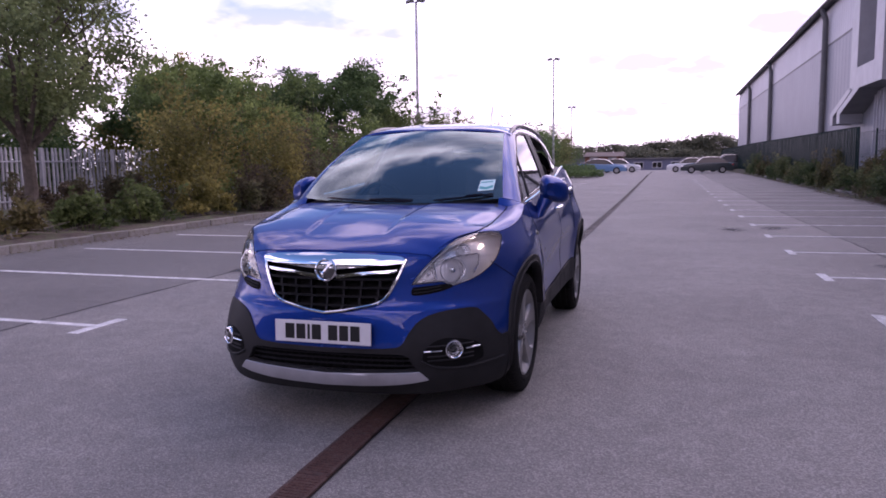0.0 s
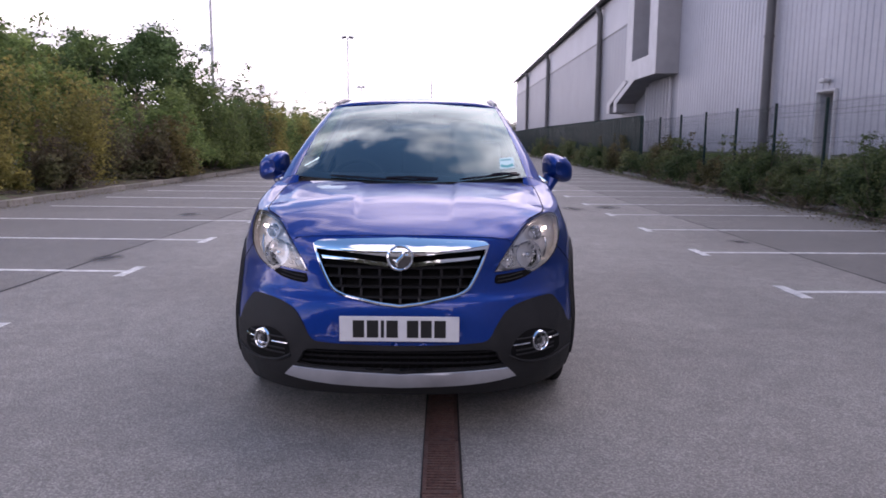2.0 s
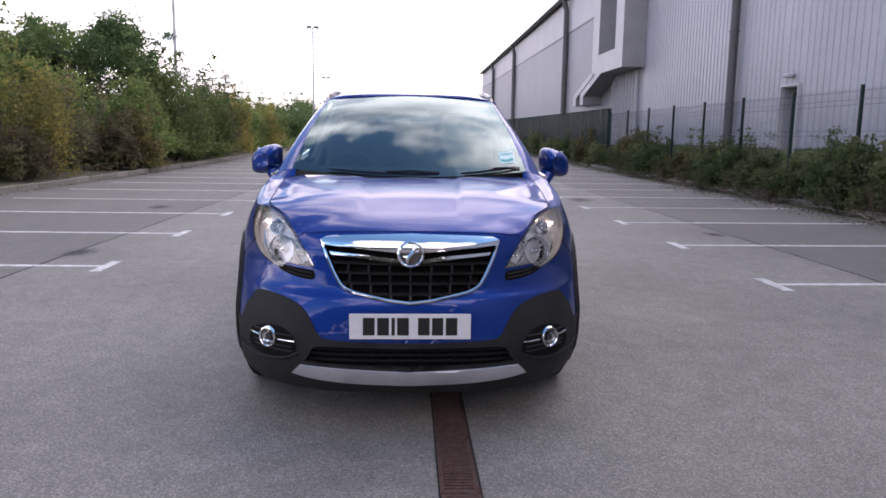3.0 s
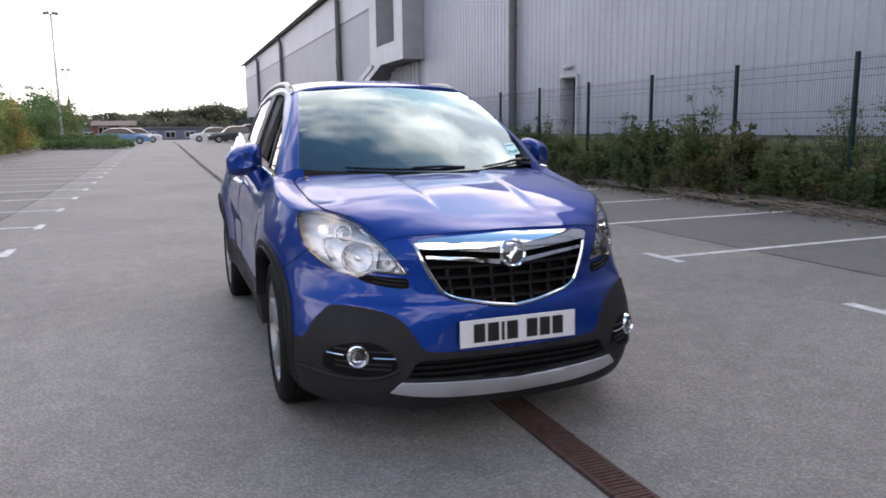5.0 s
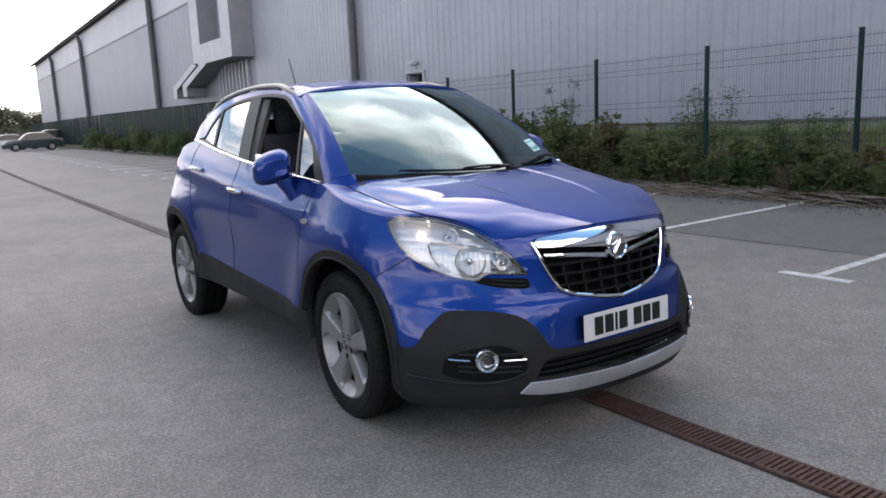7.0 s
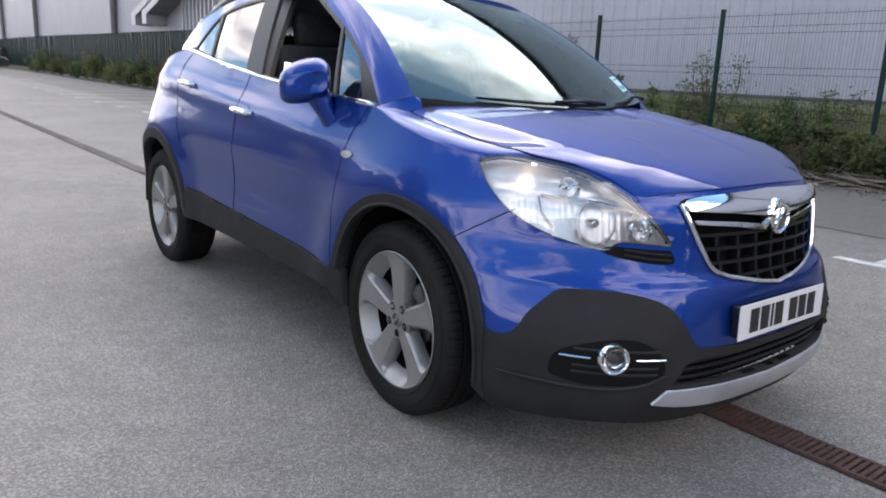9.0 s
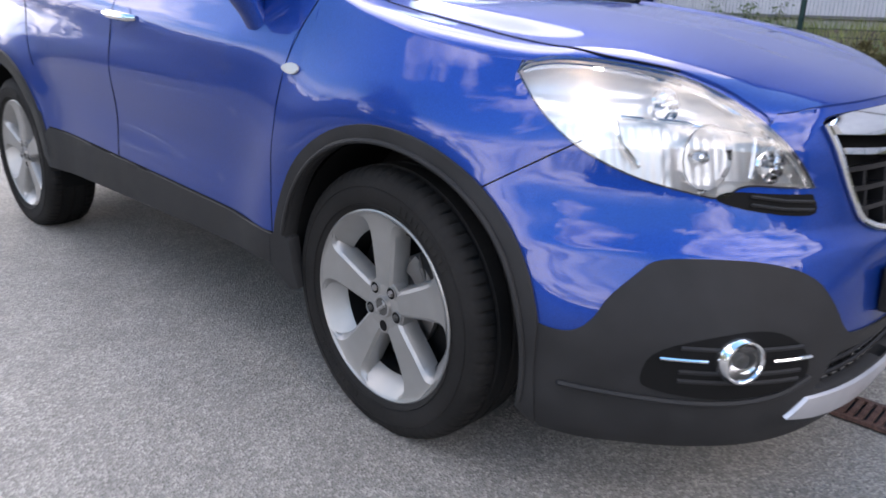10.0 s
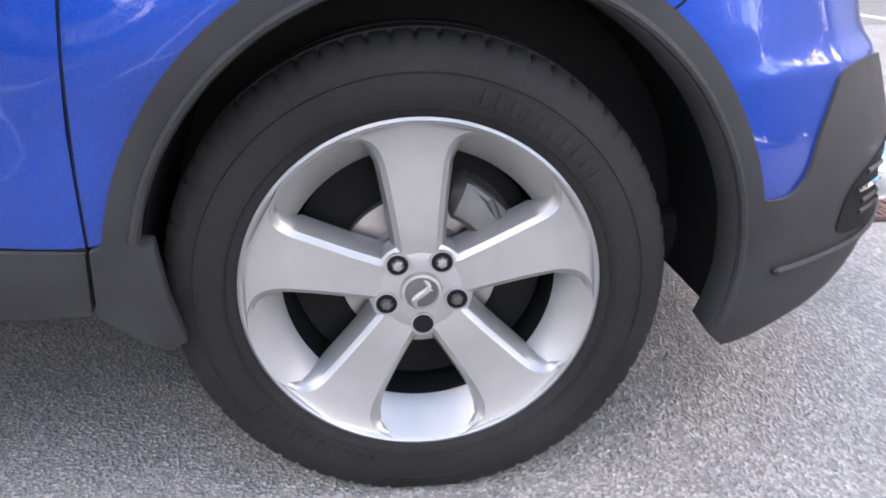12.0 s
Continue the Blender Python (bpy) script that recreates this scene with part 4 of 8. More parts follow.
def both(name, poly, fmap, material, parent, **kw):
    """The panel on the car's left and its mirror image on the right."""
    return skin(name, poly, fmap, material, parent, **kw), skin(name, mirrored(poly), fmap, material, parent, **kw)


def along(fmap, pts, off=0.0):
    out = []
    for a, b in pts:
        e = 0.002
        n = (fmap(a + e, b) - fmap(a - e, b)).cross(fmap(a, b + e) - fmap(a, b - e)).normalized()
        out.append(fmap(a, b) + n * off)
    return out


car = thing("car", "metallic blue compact crossover car with black lower cladding", "car")

# outlines shared by neighbouring panels
ARCH_IN, ARCH_OUT, HUB_Z = 0.407, 0.447, 0.34
FRONT_ARCH = (-0.038, 0.358)


def arch(yc, r, a0, a1, n=28):
    """Points of a wheel arch; angles in degrees from the rear (0) over the top (90) to the front (180)."""
    yc, zc = FRONT_ARCH if yc == 0 else (yc, HUB_Z)
    return [Y(yc + r * math.cos(radians(a0 + (a1 - a0) * k / n)), zc + r * math.sin(radians(a0 + (a1 - a0) * k / n))) for k in range(n + 1)]


A_SEAM = math.degrees(math.atan2(0.704 - 0.362, -0.259))
A_CLAD = 167.8
HL_LOW = smooth_poly([X(0.420, 0.740), X(0.49, 0.743), X(0.562, 0.750), X(0.585, 0.718), X(0.640, 0.733), X(0.70, 0.757), Y(-0.485, 0.803), Y(-0.405, 0.866), Y(-0.335, 0.945)])
HL_TOP = smooth_poly([Y(-0.335, 0.945), Y(-0.345, 0.968), Y(-0.42, 0.980), Y(-0.574, 0.960), X(0.563, 0.928), X(0.508, 0.868), X(0.455, 0.800), X(0.420, 0.740)])
CLAD_TOP = smooth_poly([(0.0, 0.432), X(0.2, 0.434), X(0.34, 0.440), X(0.395, 0.448), X(0.430, 0.520), X(0.475, 0.580), X(0.560, 0.609), X(0.650, 0.614), X(0.705, 0.608), X(0.728, 0.580), X(0.768, 0.528), Y(-0.575, 0.482), Y(-0.545, 0.450), Y(-0.505, 0.448), Y(-0.475, 0.455)])
GRILLE = smooth_poly([(0.0, 0.603), X(0.11, 0.616), X(0.20, 0.632), X(0.255, 0.645), X(0.297, 0.668), X(0.318, 0.70), X(0.338, 0.738), X(0.360, 0.786), X(0.380, 0.840), X(0.388, 0.862)])
GRILLE_TOP = smooth_poly([X(0.388, 0.862), X(0.37, 0.876), X(0.25, 0.884), (0.0, 0.892)])


def hl_split(u):
    """The part of the headlamp's lower outline up to the bumper seam, and past it."""
    k = min(range(len(HL_LOW)), key=lambda i: abs(HL_LOW[i][0] - u))
    return HL_LOW[:k + 1], HL_LOW[k:]


HL_A, HL_B = hl_split(Y(-0.486, 0.824)[0])

bumper = CLAD_TOP + arch(0, ARCH_OUT, A_CLAD, A_SEAM, 10)[1:] + HL_A[::-1] + [p for p in HL_TOP[::-1] if p[1] < 0.862] + [X(0.49, 0.873), X(0.45, 0.877), X(0.395, 0.884)] + GRILLE[::-1]
both("front_bumper", bumper, low, PAINT, car, step=(0.03, 0.025), label="blue painted front bumper")
# thin band of bodywork over the grille, up to the bonnet gap
nose_strip = GRILLE_TOP[::-1] + [X(0.395, 0.884), X(0.39, 0.891), X(0.25, 0.897), (0.0, 0.903)]
both("nose_panel", nose_strip, low, PAINT, car, step=(0.03, 0.02))

# black lower cladding with fog lamp pockets
LIP = [Y(-0.475, 0.20), Y(-0.56, 0.19), X(0.68, 0.20), X(0.60, 0.205), X(0.40, 0.20), (0.0, 0.195)]
INTAKE = smooth_poly([(0.0, 0.408), X(0.36, 0.412), X(0.425, 0.405), X(0.445, 0.36), X(0.47, 0.328), X(0.2, 0.322), (0.0, 0.318)], 1)
clad = CLAD_TOP + arch(0, ARCH_OUT - 0.022, A_CLAD + 2, 196, 8) + LIP + INTAKE[::-1]
both("bumper_cladding", clad, low, CLAD, car, off=0.006, thick=0.03, step=(0.03, 0.03), label="black textured plastic bumper cladding")
both("intake_backing", [(0.0, 0.30), X(0.5, 0.31), X(0.46, 0.42), (0.0, 0.42)], low, MATBLACK, car, off=-0.05, step=(0.05, 0.05))
for zz in (0.345, 0.372, 0.395):
    bm = bmesh.new()
    n = 30
    pts = along(low, [(u_at_x(0.45, zz) * (2 * k / n - 1), zz) for k in range(n + 1)], -0.02)
    add_tube(bm, pts, 0.006, 6)
    part("intake_bar", bm, GRILLEBLACK, car)
bm = bmesh.new()
for k in range(-10, 11):
    uu = u_at_x(0.42, 0.37) * k / 10.5
    a, b = along(low, [(uu, 0.325), (uu, 0.408)], -0.024)
    add_tube(bm, [a, b], 0.004, 5)
part("intake_mesh", bm, MATBLACK, car)
skid = smooth_poly([(0.0, 0.243), X(0.25, 0.252), X(0.42, 0.266), X(0.515, 0.282)], 1) + smooth_poly([X(0.478, 0.322), X(0.3, 0.316), (0.0, 0.302)], 1)
both("skid_plate", skid, low, SILVER, car, off=0.016, thick=0.03, step=(0.04, 0.02), label="silver painted skid plate under the nose")
# pocket, crease and fog lamp
pocket = smooth_poly([X(0.50, 0.365), X(0.56, 0.345), X(0.66, 0.335), Y(-0.675, 0.350), Y(-0.662, 0.37), Y(-0.68, 0.435), X(0.66, 0.472), X(0.58, 0.485), X(0.52, 0.455), X(0.49, 0.40), X(0.50, 0.365)], 2)
# no recess is cut: a matt black sheet stands for the pocket's shade
both("fog_pocket", pocket, low, MATBLACK, car, off=0.0085, thick=0.004, step=(0.03, 0.03))
for s in (1, -1):
    for zz in (0.375, 0.395, 0.445):
        bm = bmesh.new()
        pts = along(low, [(s * u, zz) for u in np.linspace(u_at_x(0.515, zz), u_at_y(-0.725, zz), 10)], 0.008)
        add_tube(bm, pts, 0.005, 6)
        part("pocket_rib", bm, CLAD, car)
    bm = bmesh.new()
    lip = along(low, [(s * a, b) for a, b in smooth_poly([X(0.485, 0.375), X(0.55, 0.338), X(0.66, 0.325), Y(-0.60, 0.33), Y(-0.52, 0.335)])], 0.010)
    add_tube(bm, lip, [0.002] + [0.007] * (len(lip) - 2) + [0.002], 6)
    part("pocket_lip", bm, CLAD, car)
    c = along(low, [(s * u_at_x(0.626, 0.424), 0.424)], 0.0085)[0]
    nrm = (c - along(low, [(s * u_at_x(0.626, 0.424), 0.424)], 0.0)[0]).normalized()
    face = (nrm + Vector((0, -0.38, 0.02))).normalized()
    m = Matrix.Translation(c - face * 0.001) @ face.to_track_quat("Z", "Y").to_matrix().to_4x4()
    bm = bmesh.new()
    add_lathe(bm, [(0.035, 0.004), (0.0375, 0.013), (0.0405, 0.0155), (0.0445, 0.0145), (0.048, 0.007), (0.050, 0.001), (0.051, -0.03)], 40, "z")
    fog = part("fog_lamp", bm, CHROME, car, "round fog lamp with chrome ring")
    fog.matrix_basis = m
    bm = bmesh.new()
    add_lathe(bm, [(0.037, 0.012), (0.032, 0.006), (0.020, 0.002), (0.0, 0.001)], 32, "z")
    part("reflector", bm, FOGBOWL, fog)
    bm = bmesh.new()
    add_lathe(bm, [(0.0, 0.0110), (0.010, 0.0100), (0.0150, 0.0065), (0.016, 0.002)], 20, "z")
    part("bulb", bm, GLOSSBLACK, fog)
    bm = bmesh.new()
    add_lathe(bm, [(0.0, 0.0162), (0.02, 0.0152), (0.0372, 0.0122)], 32, "z")
    part("lens", bm, LENS, fog)
    bm = bmesh.new()
    us = u_at_x(0.626, 0.424)
    for a, b in ((0.050, 0.118), (-0.118, -0.050)):
        bm = bmesh.new()
        pts = along(low, [(s * (us + a + (b - a) * k / 6), 0.423) for k in range(7)], 0.013)
        add_tube(bm, pts, 0.0042, 8)
        part("fog_trim", bm, CHROME, car, "thin chrome bar beside the fog lamp")

# ---- grille ----
g_back = GRILLE + GRILLE_TOP[1:]
both("grille_backing", g_back, low, MATBLACK, car, off=-0.045, step=(0.04, 0.03))
bm = bmesh.new()
ring = along(low, [(-a, b) for a, b in GRILLE[::-1]] + GRILLE[1:], 0.006)
add_tube(bm, ring, 0.0078, 8)
part("grille_frame", bm, CHROME, car, "chrome grille surround")


def g_half(z):
    """The grille's half width, along the skin, at a height."""
    for (a0, z0), (a1, z1) in zip(GRILLE, GRILLE[1:]):
        if z0 <= z <= z1:
            return a0 + (a1 - a0) * (z - z0) / (z1 - z0)
    return GRILLE[-1][0]


WING_LOW = smooth_poly([(0.045, 0.822), X(0.20, 0.834), X(0.33, 0.842), X(0.377, 0.845)], 1)
wing = [(0.0, 0.822)] + WING_LOW + GRILLE_TOP


def wing_skin(u, z):
    """The chrome bar's rounded face."""
    k = (z - 0.852) / 0.042
    return low(u, z) + Vector((0, -0.016 * max(0.0, 1 - k * k), 0))


both("grille_wing", wing, wing_skin, CHROME, car, off=0.010, thick=0.03, step=(0.03, 0.006), label="wide chrome bar across the top of the grille")
both("grille_wing_low", [(0.045, 0.772), X(0.20, 0.792), X(0.345, 0.803), X(0.352, 0.815), X(0.20, 0.806), (0.045, 0.790)], low, CHROME, car, off=0.008, thick=0.02, step=(0.04, 0.01))
for row, zz in enumerate((0.640, 0.684, 0.728, 0.770)):
    bm = bmesh.new()
    h = g_half(zz) - 0.008
    n = 26
    front = along(low, [(h * (2 * k / n - 1), zz) for k in range(n + 1)], -0.002)
    back = along(low, [(h * (2 * k / n - 1), zz - 0.004) for k in range(n + 1)], -0.04)
    rows = []
    for f, b in zip(front, back):
        up = Vector((0, 0, 0.0055))
        rows.append([bm.verts.new(p) for p in (f + up, f - up, b - up, b + up)])
    for a, b in zip(rows, rows[1:]):
        for j in range(4):
            bm.faces.new((a[j], a[(j + 1) % 4], b[(j + 1) % 4], b[j]))
    bm.faces.new(rows[0])
    bm.faces.new(rows[-1][::-1])
    part("grille_bar", bm, GRILLEBLACK, car, smooth=False)
levels = (0.606, 0.640, 0.684, 0.728, 0.770)
for row in range(4):
    za, zb = levels[row], levels[row + 1]
    h = g_half((za + zb) / 2) - 0.015
    pitch = 0.070
    n = int(h / pitch) + 1
    for k in range(-n, n + 1):
        uu = k * pitch * (1 + 0.035 * row)
        if abs(uu) > h:
            continue
        bm = bmesh.new()
        f = along(low, [(uu - 0.0045, za), (uu + 0.0045, za), (uu + 0.0045, zb), (uu - 0.0045, zb)], -0.004)
        b = along(low, [(uu - 0.003, za), (uu + 0.003, za), (uu + 0.003, zb), (uu - 0.003, zb)], -0.04)
        fv = [bm.verts.new(p) for p in f]
        bv = [bm.verts.new(p) for p in b]
        bm.faces.new(fv)
        for j in range(4):
            bm.faces.new((fv[j], bv[j], bv[(j + 1) % 4], fv[(j + 1) % 4]))
        part("grille_strut", bm, GRILLEBLACK, car, smooth=False)

# round emblem, a plain winged shape
em = low(0, 0.815) + Vector((0, -0.014, 0))
badge_m = Matrix.Translation(em) @ Vector((0, -1, 0.13)).to_track_quat("Z", "Y").to_matrix().to_4x4()
bm = bmesh.new()
add_lathe(bm, [(0.046, -0.02), (0.047, 0.010), (0.052, 0.015), (0.058, 0.010), (0.060, -0.02)], 48, "z")
badge = part("badge", bm, CHROME, car, "round chrome emblem")
badge.matrix_basis = badge_m
bm = bmesh.new()
add_lathe(bm, [(0.0, 0.002), (0.03, 0.001), (0.046, -0.004)], 40, "z")
part("badge_field", bm, STEELDARK, badge)
bm = bmesh.new()
add_tube(bm, [(0.016 * math.sin(5.2 * t - 2.4), -0.040 + 0.080 * t, 0.006) for t in np.linspace(0, 1, 12)], [0.004, 0.007, 0.009, 0.010, 0.010, 0.010, 0.010, 0.010, 0.009, 0.008, 0.006, 0.003], 8)
add_tube(bm, [(0.004, 0.002, 0.006), (0.02, 0.012, 0.007), (0.034, 0.010, 0.006)], [0.007, 0.006, 0.003], 8)
add_tube(bm, [(-0.004, -0.006, 0.006), (-0.02, -0.014, 0.007), (-0.032, -0.010, 0.006)], [0.007, 0.006, 0.003], 8)
part("badge_relief", bm, CHROME, badge)

# number plate, its characters as plain bars
pm = Matrix.Translation((0, -0.978, 0.512)) @ pose(0, 0, 0, 88, 0, 0)
bm = bmesh.new()
add_box(bm, (0.52, 0.111, 0.005), (0, 0, 0.004), bevel=0.002, seg=1)
plate = part("number_plate", bm, PLATEWHITE, car, "white number plate with black bars", sharp=25)
plate.matrix_basis = pm
bm = bmesh.new()
add_box(bm, (0.50, 0.10, 0.03), (0, 0, -0.014), bevel=0.004, seg=1)
part("plate_holder", bm, GLOSSBLACK, plate, "black plastic plate holder")
for at, w in ((-0.177, 0.050), (-0.116, 0.050), (-0.073, 0.014), (-0.031, 0.050), (0.058, 0.050), (0.117, 0.048), (0.177, 0.050)):
    bm = bmesh.new()
    add_box(bm, (w, 0.076, 0.002), (at, 0, 0.0068))
    part("plate_bar", bm, PLATEBLACK, plate, smooth=False)

# vents below the headlamps
both("lamp_vent", smooth_poly([X(0.428, 0.728), X(0.51, 0.732), X(0.575, 0.738), X(0.60, 0.728), X(0.598, 0.716), X(0.55, 0.700), X(0.48, 0.688), X(0.425, 0.686), X(0.418, 0.705), X(0.428, 0.728)], 1), low, MATBLACK, car, off=0.002, thick=0.004, step=(0.03, 0.02))
for s in (1, -1):
    for dz in (0.0, 0.016):
        bm = bmesh.new()
        pts = along(low, [(s * a, b + dz) for a, b in (X(0.432, 0.698), X(0.49, 0.702), X(0.55, 0.712))], 0.006)
        add_tube(bm, pts, 0.0035, 6)
        part("vent_slat", bm, CLAD, car)

# ---- headlamps ----
hl_poly = HL_LOW + HL_TOP[1:-1]


for s in (1, -1):
    P = hl_poly if s > 0 else mirrored(hl_poly)
    def shell(u, z):
        """The back of the lamp's bowl, which leans away from the nose towards its top."""
        p = low(u, z)
        flute = 0.0011 * abs(math.sin(math.pi * u / 0.017)) if z < 0.848 else 0.0025 * abs(math.sin(math.pi * z / 0.03))
        return p + Vector((-p.x * 0.25, 0.9, 0)).normalized() * (0.052 + 0.14 * (z - 0.73) - flute)

    lamp = skin("headlight", P, shell, LAMPSHELL, car, off=0.0, thick=0.0, step=(0.0042, 0.006), label="large clear headlight with chrome reflectors")
    # side walls of the lamp's bowl
    bm = bmesh.new()
    outer = along(low, P, -0.002)
    inner = [shell(a, b) for a, b in P]
    ov = [bm.verts.new(p) for p in outer]
    iv = [bm.verts.new(p) for p in inner]
    for k in range(len(P)):
        j = (k + 1) % len(P)
        bm.faces.new((ov[k], ov[j], iv[j], iv[k]))
    part("bowl", bm, LAMPSHELL, lamp)
    bm = bmesh.new()
    add_tube(bm, outer + outer[:1], 0.0026, 6, caps=False)
    part("gasket", bm, SEAL, lamp, "black rubber lamp gasket")
    bm = bmesh.new()
    cl = along(low, [(s * a, b) for a, b in HL_TOP[4:-3]], -0.006)
    add_tube(bm, [p + Vector((0, 0, -0.014)) for p in cl], 0.005, 6)
    part("chrome_edge", bm, CHROME, lamp)
    for (ax, az, rad, deep) in ((0.497, 0.788, 0.038, 0.045), (0.604, 0.800, 0.064, 0.058), (0.640, 0.902, 0.034, 0.04), (0.712, 0.915, 0.024, 0.02)):
        uu = s * u_at_x(ax, az)
        c = along(low, [(uu, az)], -0.022)[0]
        n = (along(low, [(uu, az)], 0.0)[0] - c).normalized()
        n = (n + Vector((0, -1.2, 0.1))).normalized()
        mm = Matrix.Translation(c) @ n.to_track_quat("Z", "Y").to_matrix().to_4x4()
        if ax != 0.712:
            bm = bmesh.new()
            add_lathe(bm, [(rad * 1.04, 0.004), (rad, 0.004), (rad * 0.9, -deep * 0.35), (rad * 0.6, -deep * 0.8), (rad * 0.25, -deep), (0.0, -deep)], 16, "z")
            bowl = part("reflector", bm, REFLECTOR, lamp, "faceted chrome reflector bowl", smooth=False)
            bowl.matrix_basis = mm
        bm = bmesh.new()
        k = 0.3 if ax == 0.712 else 0.24
        add_lathe(bm, [(0.0, 0.002), (rad * k * 0.6, 0.0), (rad * k * 0.9, -0.005), (rad * k, -deep * 0.5), (rad * k, -deep)], 18, "z")
        bulb = part("bulb", bm, SIDELAMP if ax == 0.712 else CHROME, lamp)
        bulb.matrix_basis = mm
    # dividing bezels
    for pts in (((0.455, 0.822), (0.53, 0.848), (0.62, 0.868), (0.70, 0.872)), ((0.690, 0.775), (0.708, 0.82), (0.706, 0.870)), ((0.535, 0.760), (0.530, 0.79), (0.520, 0.84))):
        bm = bmesh.new()
        run = along(low, [(s * u_at_x(a, b), b) for a, b in pts], -0.022)
        add_tube(bm, run, 0.0055, 6)
        part("bezel", bm, CHROME, lamp)
    lens = skin("lens", P, low, LENS, lamp, off=0.003, thick=0.0, step=(0.03, 0.025))
    lens.visible_shadow = False

# ---- bonnet and the tops of the wings ----
LAMP_EDGE = [low(a, b) for a, b in HL_TOP]
EDGE = curve((-0.88, 0.890), (-0.82, 0.874), (-0.775, 0.868), (-0.74, 0.872), (-0.665, 0.926), (-0.574, 0.958), (-0.42, 0.974), (-0.35, 0.966), (-0.1, 1.000), (0.1, 1.045), (0.26, 1.088), (0.5, 1.10))
SPINE = curve((-0.885, 0.892), (-0.86, 0.906), (-0.78, 0.941), (-0.65, 0.983), (-0.45, 1.038), (-0.2, 1.079), (0.05, 1.107), (0.3, 1.13))
edge_x = {}


def half_width(y):
    key = round(y, 4)
    if key not in edge_x:
        z = EDGE(y)
        edge_x[key] = low(u_at_y(y, z), z).x if y > NOSE(z) + 0.002 else 0.02
    return edge_x[key]


def top_of(v, y):
    """The upper skin ahead of the windscreen; v runs from -1 to 1 across the car."""
    w = half_width(y)
    a = min(1.0, abs(v))
    x = w * math.sin(a * math.pi / 2) / 1.0
    t = x / w
    zc, ze = SPINE(y), EDGE(y)
    z = ze + (zc - ze) * max(0.0, 1 - t ** 2.7) ** 0.62
    # two raised creases on the bonnet and a soft hollow along the wing
    if abs(x) < 0.6:
        r0 = 0.262 - 0.05 * (0.15 - y)
        k = curve((-0.72, 0.0), (-0.5, 0.6), (0.1, 1.0))(y)
        d = abs(x) - r0
        z += 0.011 * k * (1 / (1 + math.exp(max(-50, min(50, -d / 0.006)))) - 1) * math.exp(-max(0, -d) / 0.30)
    z -= 0.012 * math.exp(-((t - 0.86) / 0.07) ** 2) * curve((-0.5, 0.0), (-0.2, 1.0), (0.2, 1.0))(y)
    return Vector((x if v >= 0 else -x, y, z))


def V(x, y):
    t = min(1.0, max(-1.0, x / half_width(y)))
    return (math.asin(t) / (math.pi / 2), y)


def cowl_y(x):
    return -0.045 + 0.44 * x * x


SHUT = [(0.497, -0.752)] + [(p.x - 0.006, p.y + 0.008) for p in LAMP_EDGE[::-1] if -0.735 < p.y < -0.45][::2] + [(0.690, -0.38), (0.698, -0.2), (0.703, 0.0), (0.697, 0.13)]
HOOD_NOSE = curve((0.0, 0.901), (0.25, 0.893), (0.39, 0.886), (0.45, 0.874), (0.49, 0.869))
hood_front = [V(x, low(u_at_x(x, HOOD_NOSE(x)), HOOD_NOSE(x)).y + 0.007) for x in np.linspace(0.48, 0.0, 14)]
hood = [V(x, cowl_y(x)) for x in np.linspace(0.0, 0.66, 12)] + [V(x, y) for x, y in smooth_poly(SHUT[::-1])] + hood_front
full_hood = hood + [(-a, b) for a, b in hood[::-1] if abs(a) > 1e-5]
skin("bonnet", full_hood, top_of, PAINT, car, off=0.0015, thick=0.012, step=(0.014, 0.03), label="blue bonnet with two raised creases")
wing_top = [V(x, y) for x, y in smooth_poly([(a + 0.007, b) for a, b in SHUT[-5:]])] + [V(0.70, 0.20)] + [(1.0, y) for y in np.linspace(0.24, -0.43, 24)]
both("wing_top", wing_top, top_of, PAINT, car, thick=0.01, step=(0.05, 0.04))
# scuttle panel under the wipers
scuttle = [V(x, cowl_y(x) + 0.004) for x in np.linspace(0.0, 0.66, 10)] + [V(0.66, cowl_y(0.66) + 0.07), V(0.4, cowl_y(0.4) + 0.09), (0.0, cowl_y(0) + 0.09)]
# flange under the bonnet's edge
both("lamp_flange", [(a, b - 0.004) for a, b in HL_TOP[2:-4]] + [X(0.40, 0.86), X(0.37, 0.885), X(0.40, 0.90), X(0.46, 0.89)] + [(a, b + 0.009) for a, b in HL_TOP[-6:1:-1]], low, PAINT, car, off=-0.005, thick=0.0, step=(0.03, 0.03))
both("scuttle", scuttle, lambda a, b: top_of(a, b) - Vector((0, 0, 0.012)), SEAL, car, step=(0.06, 0.04))

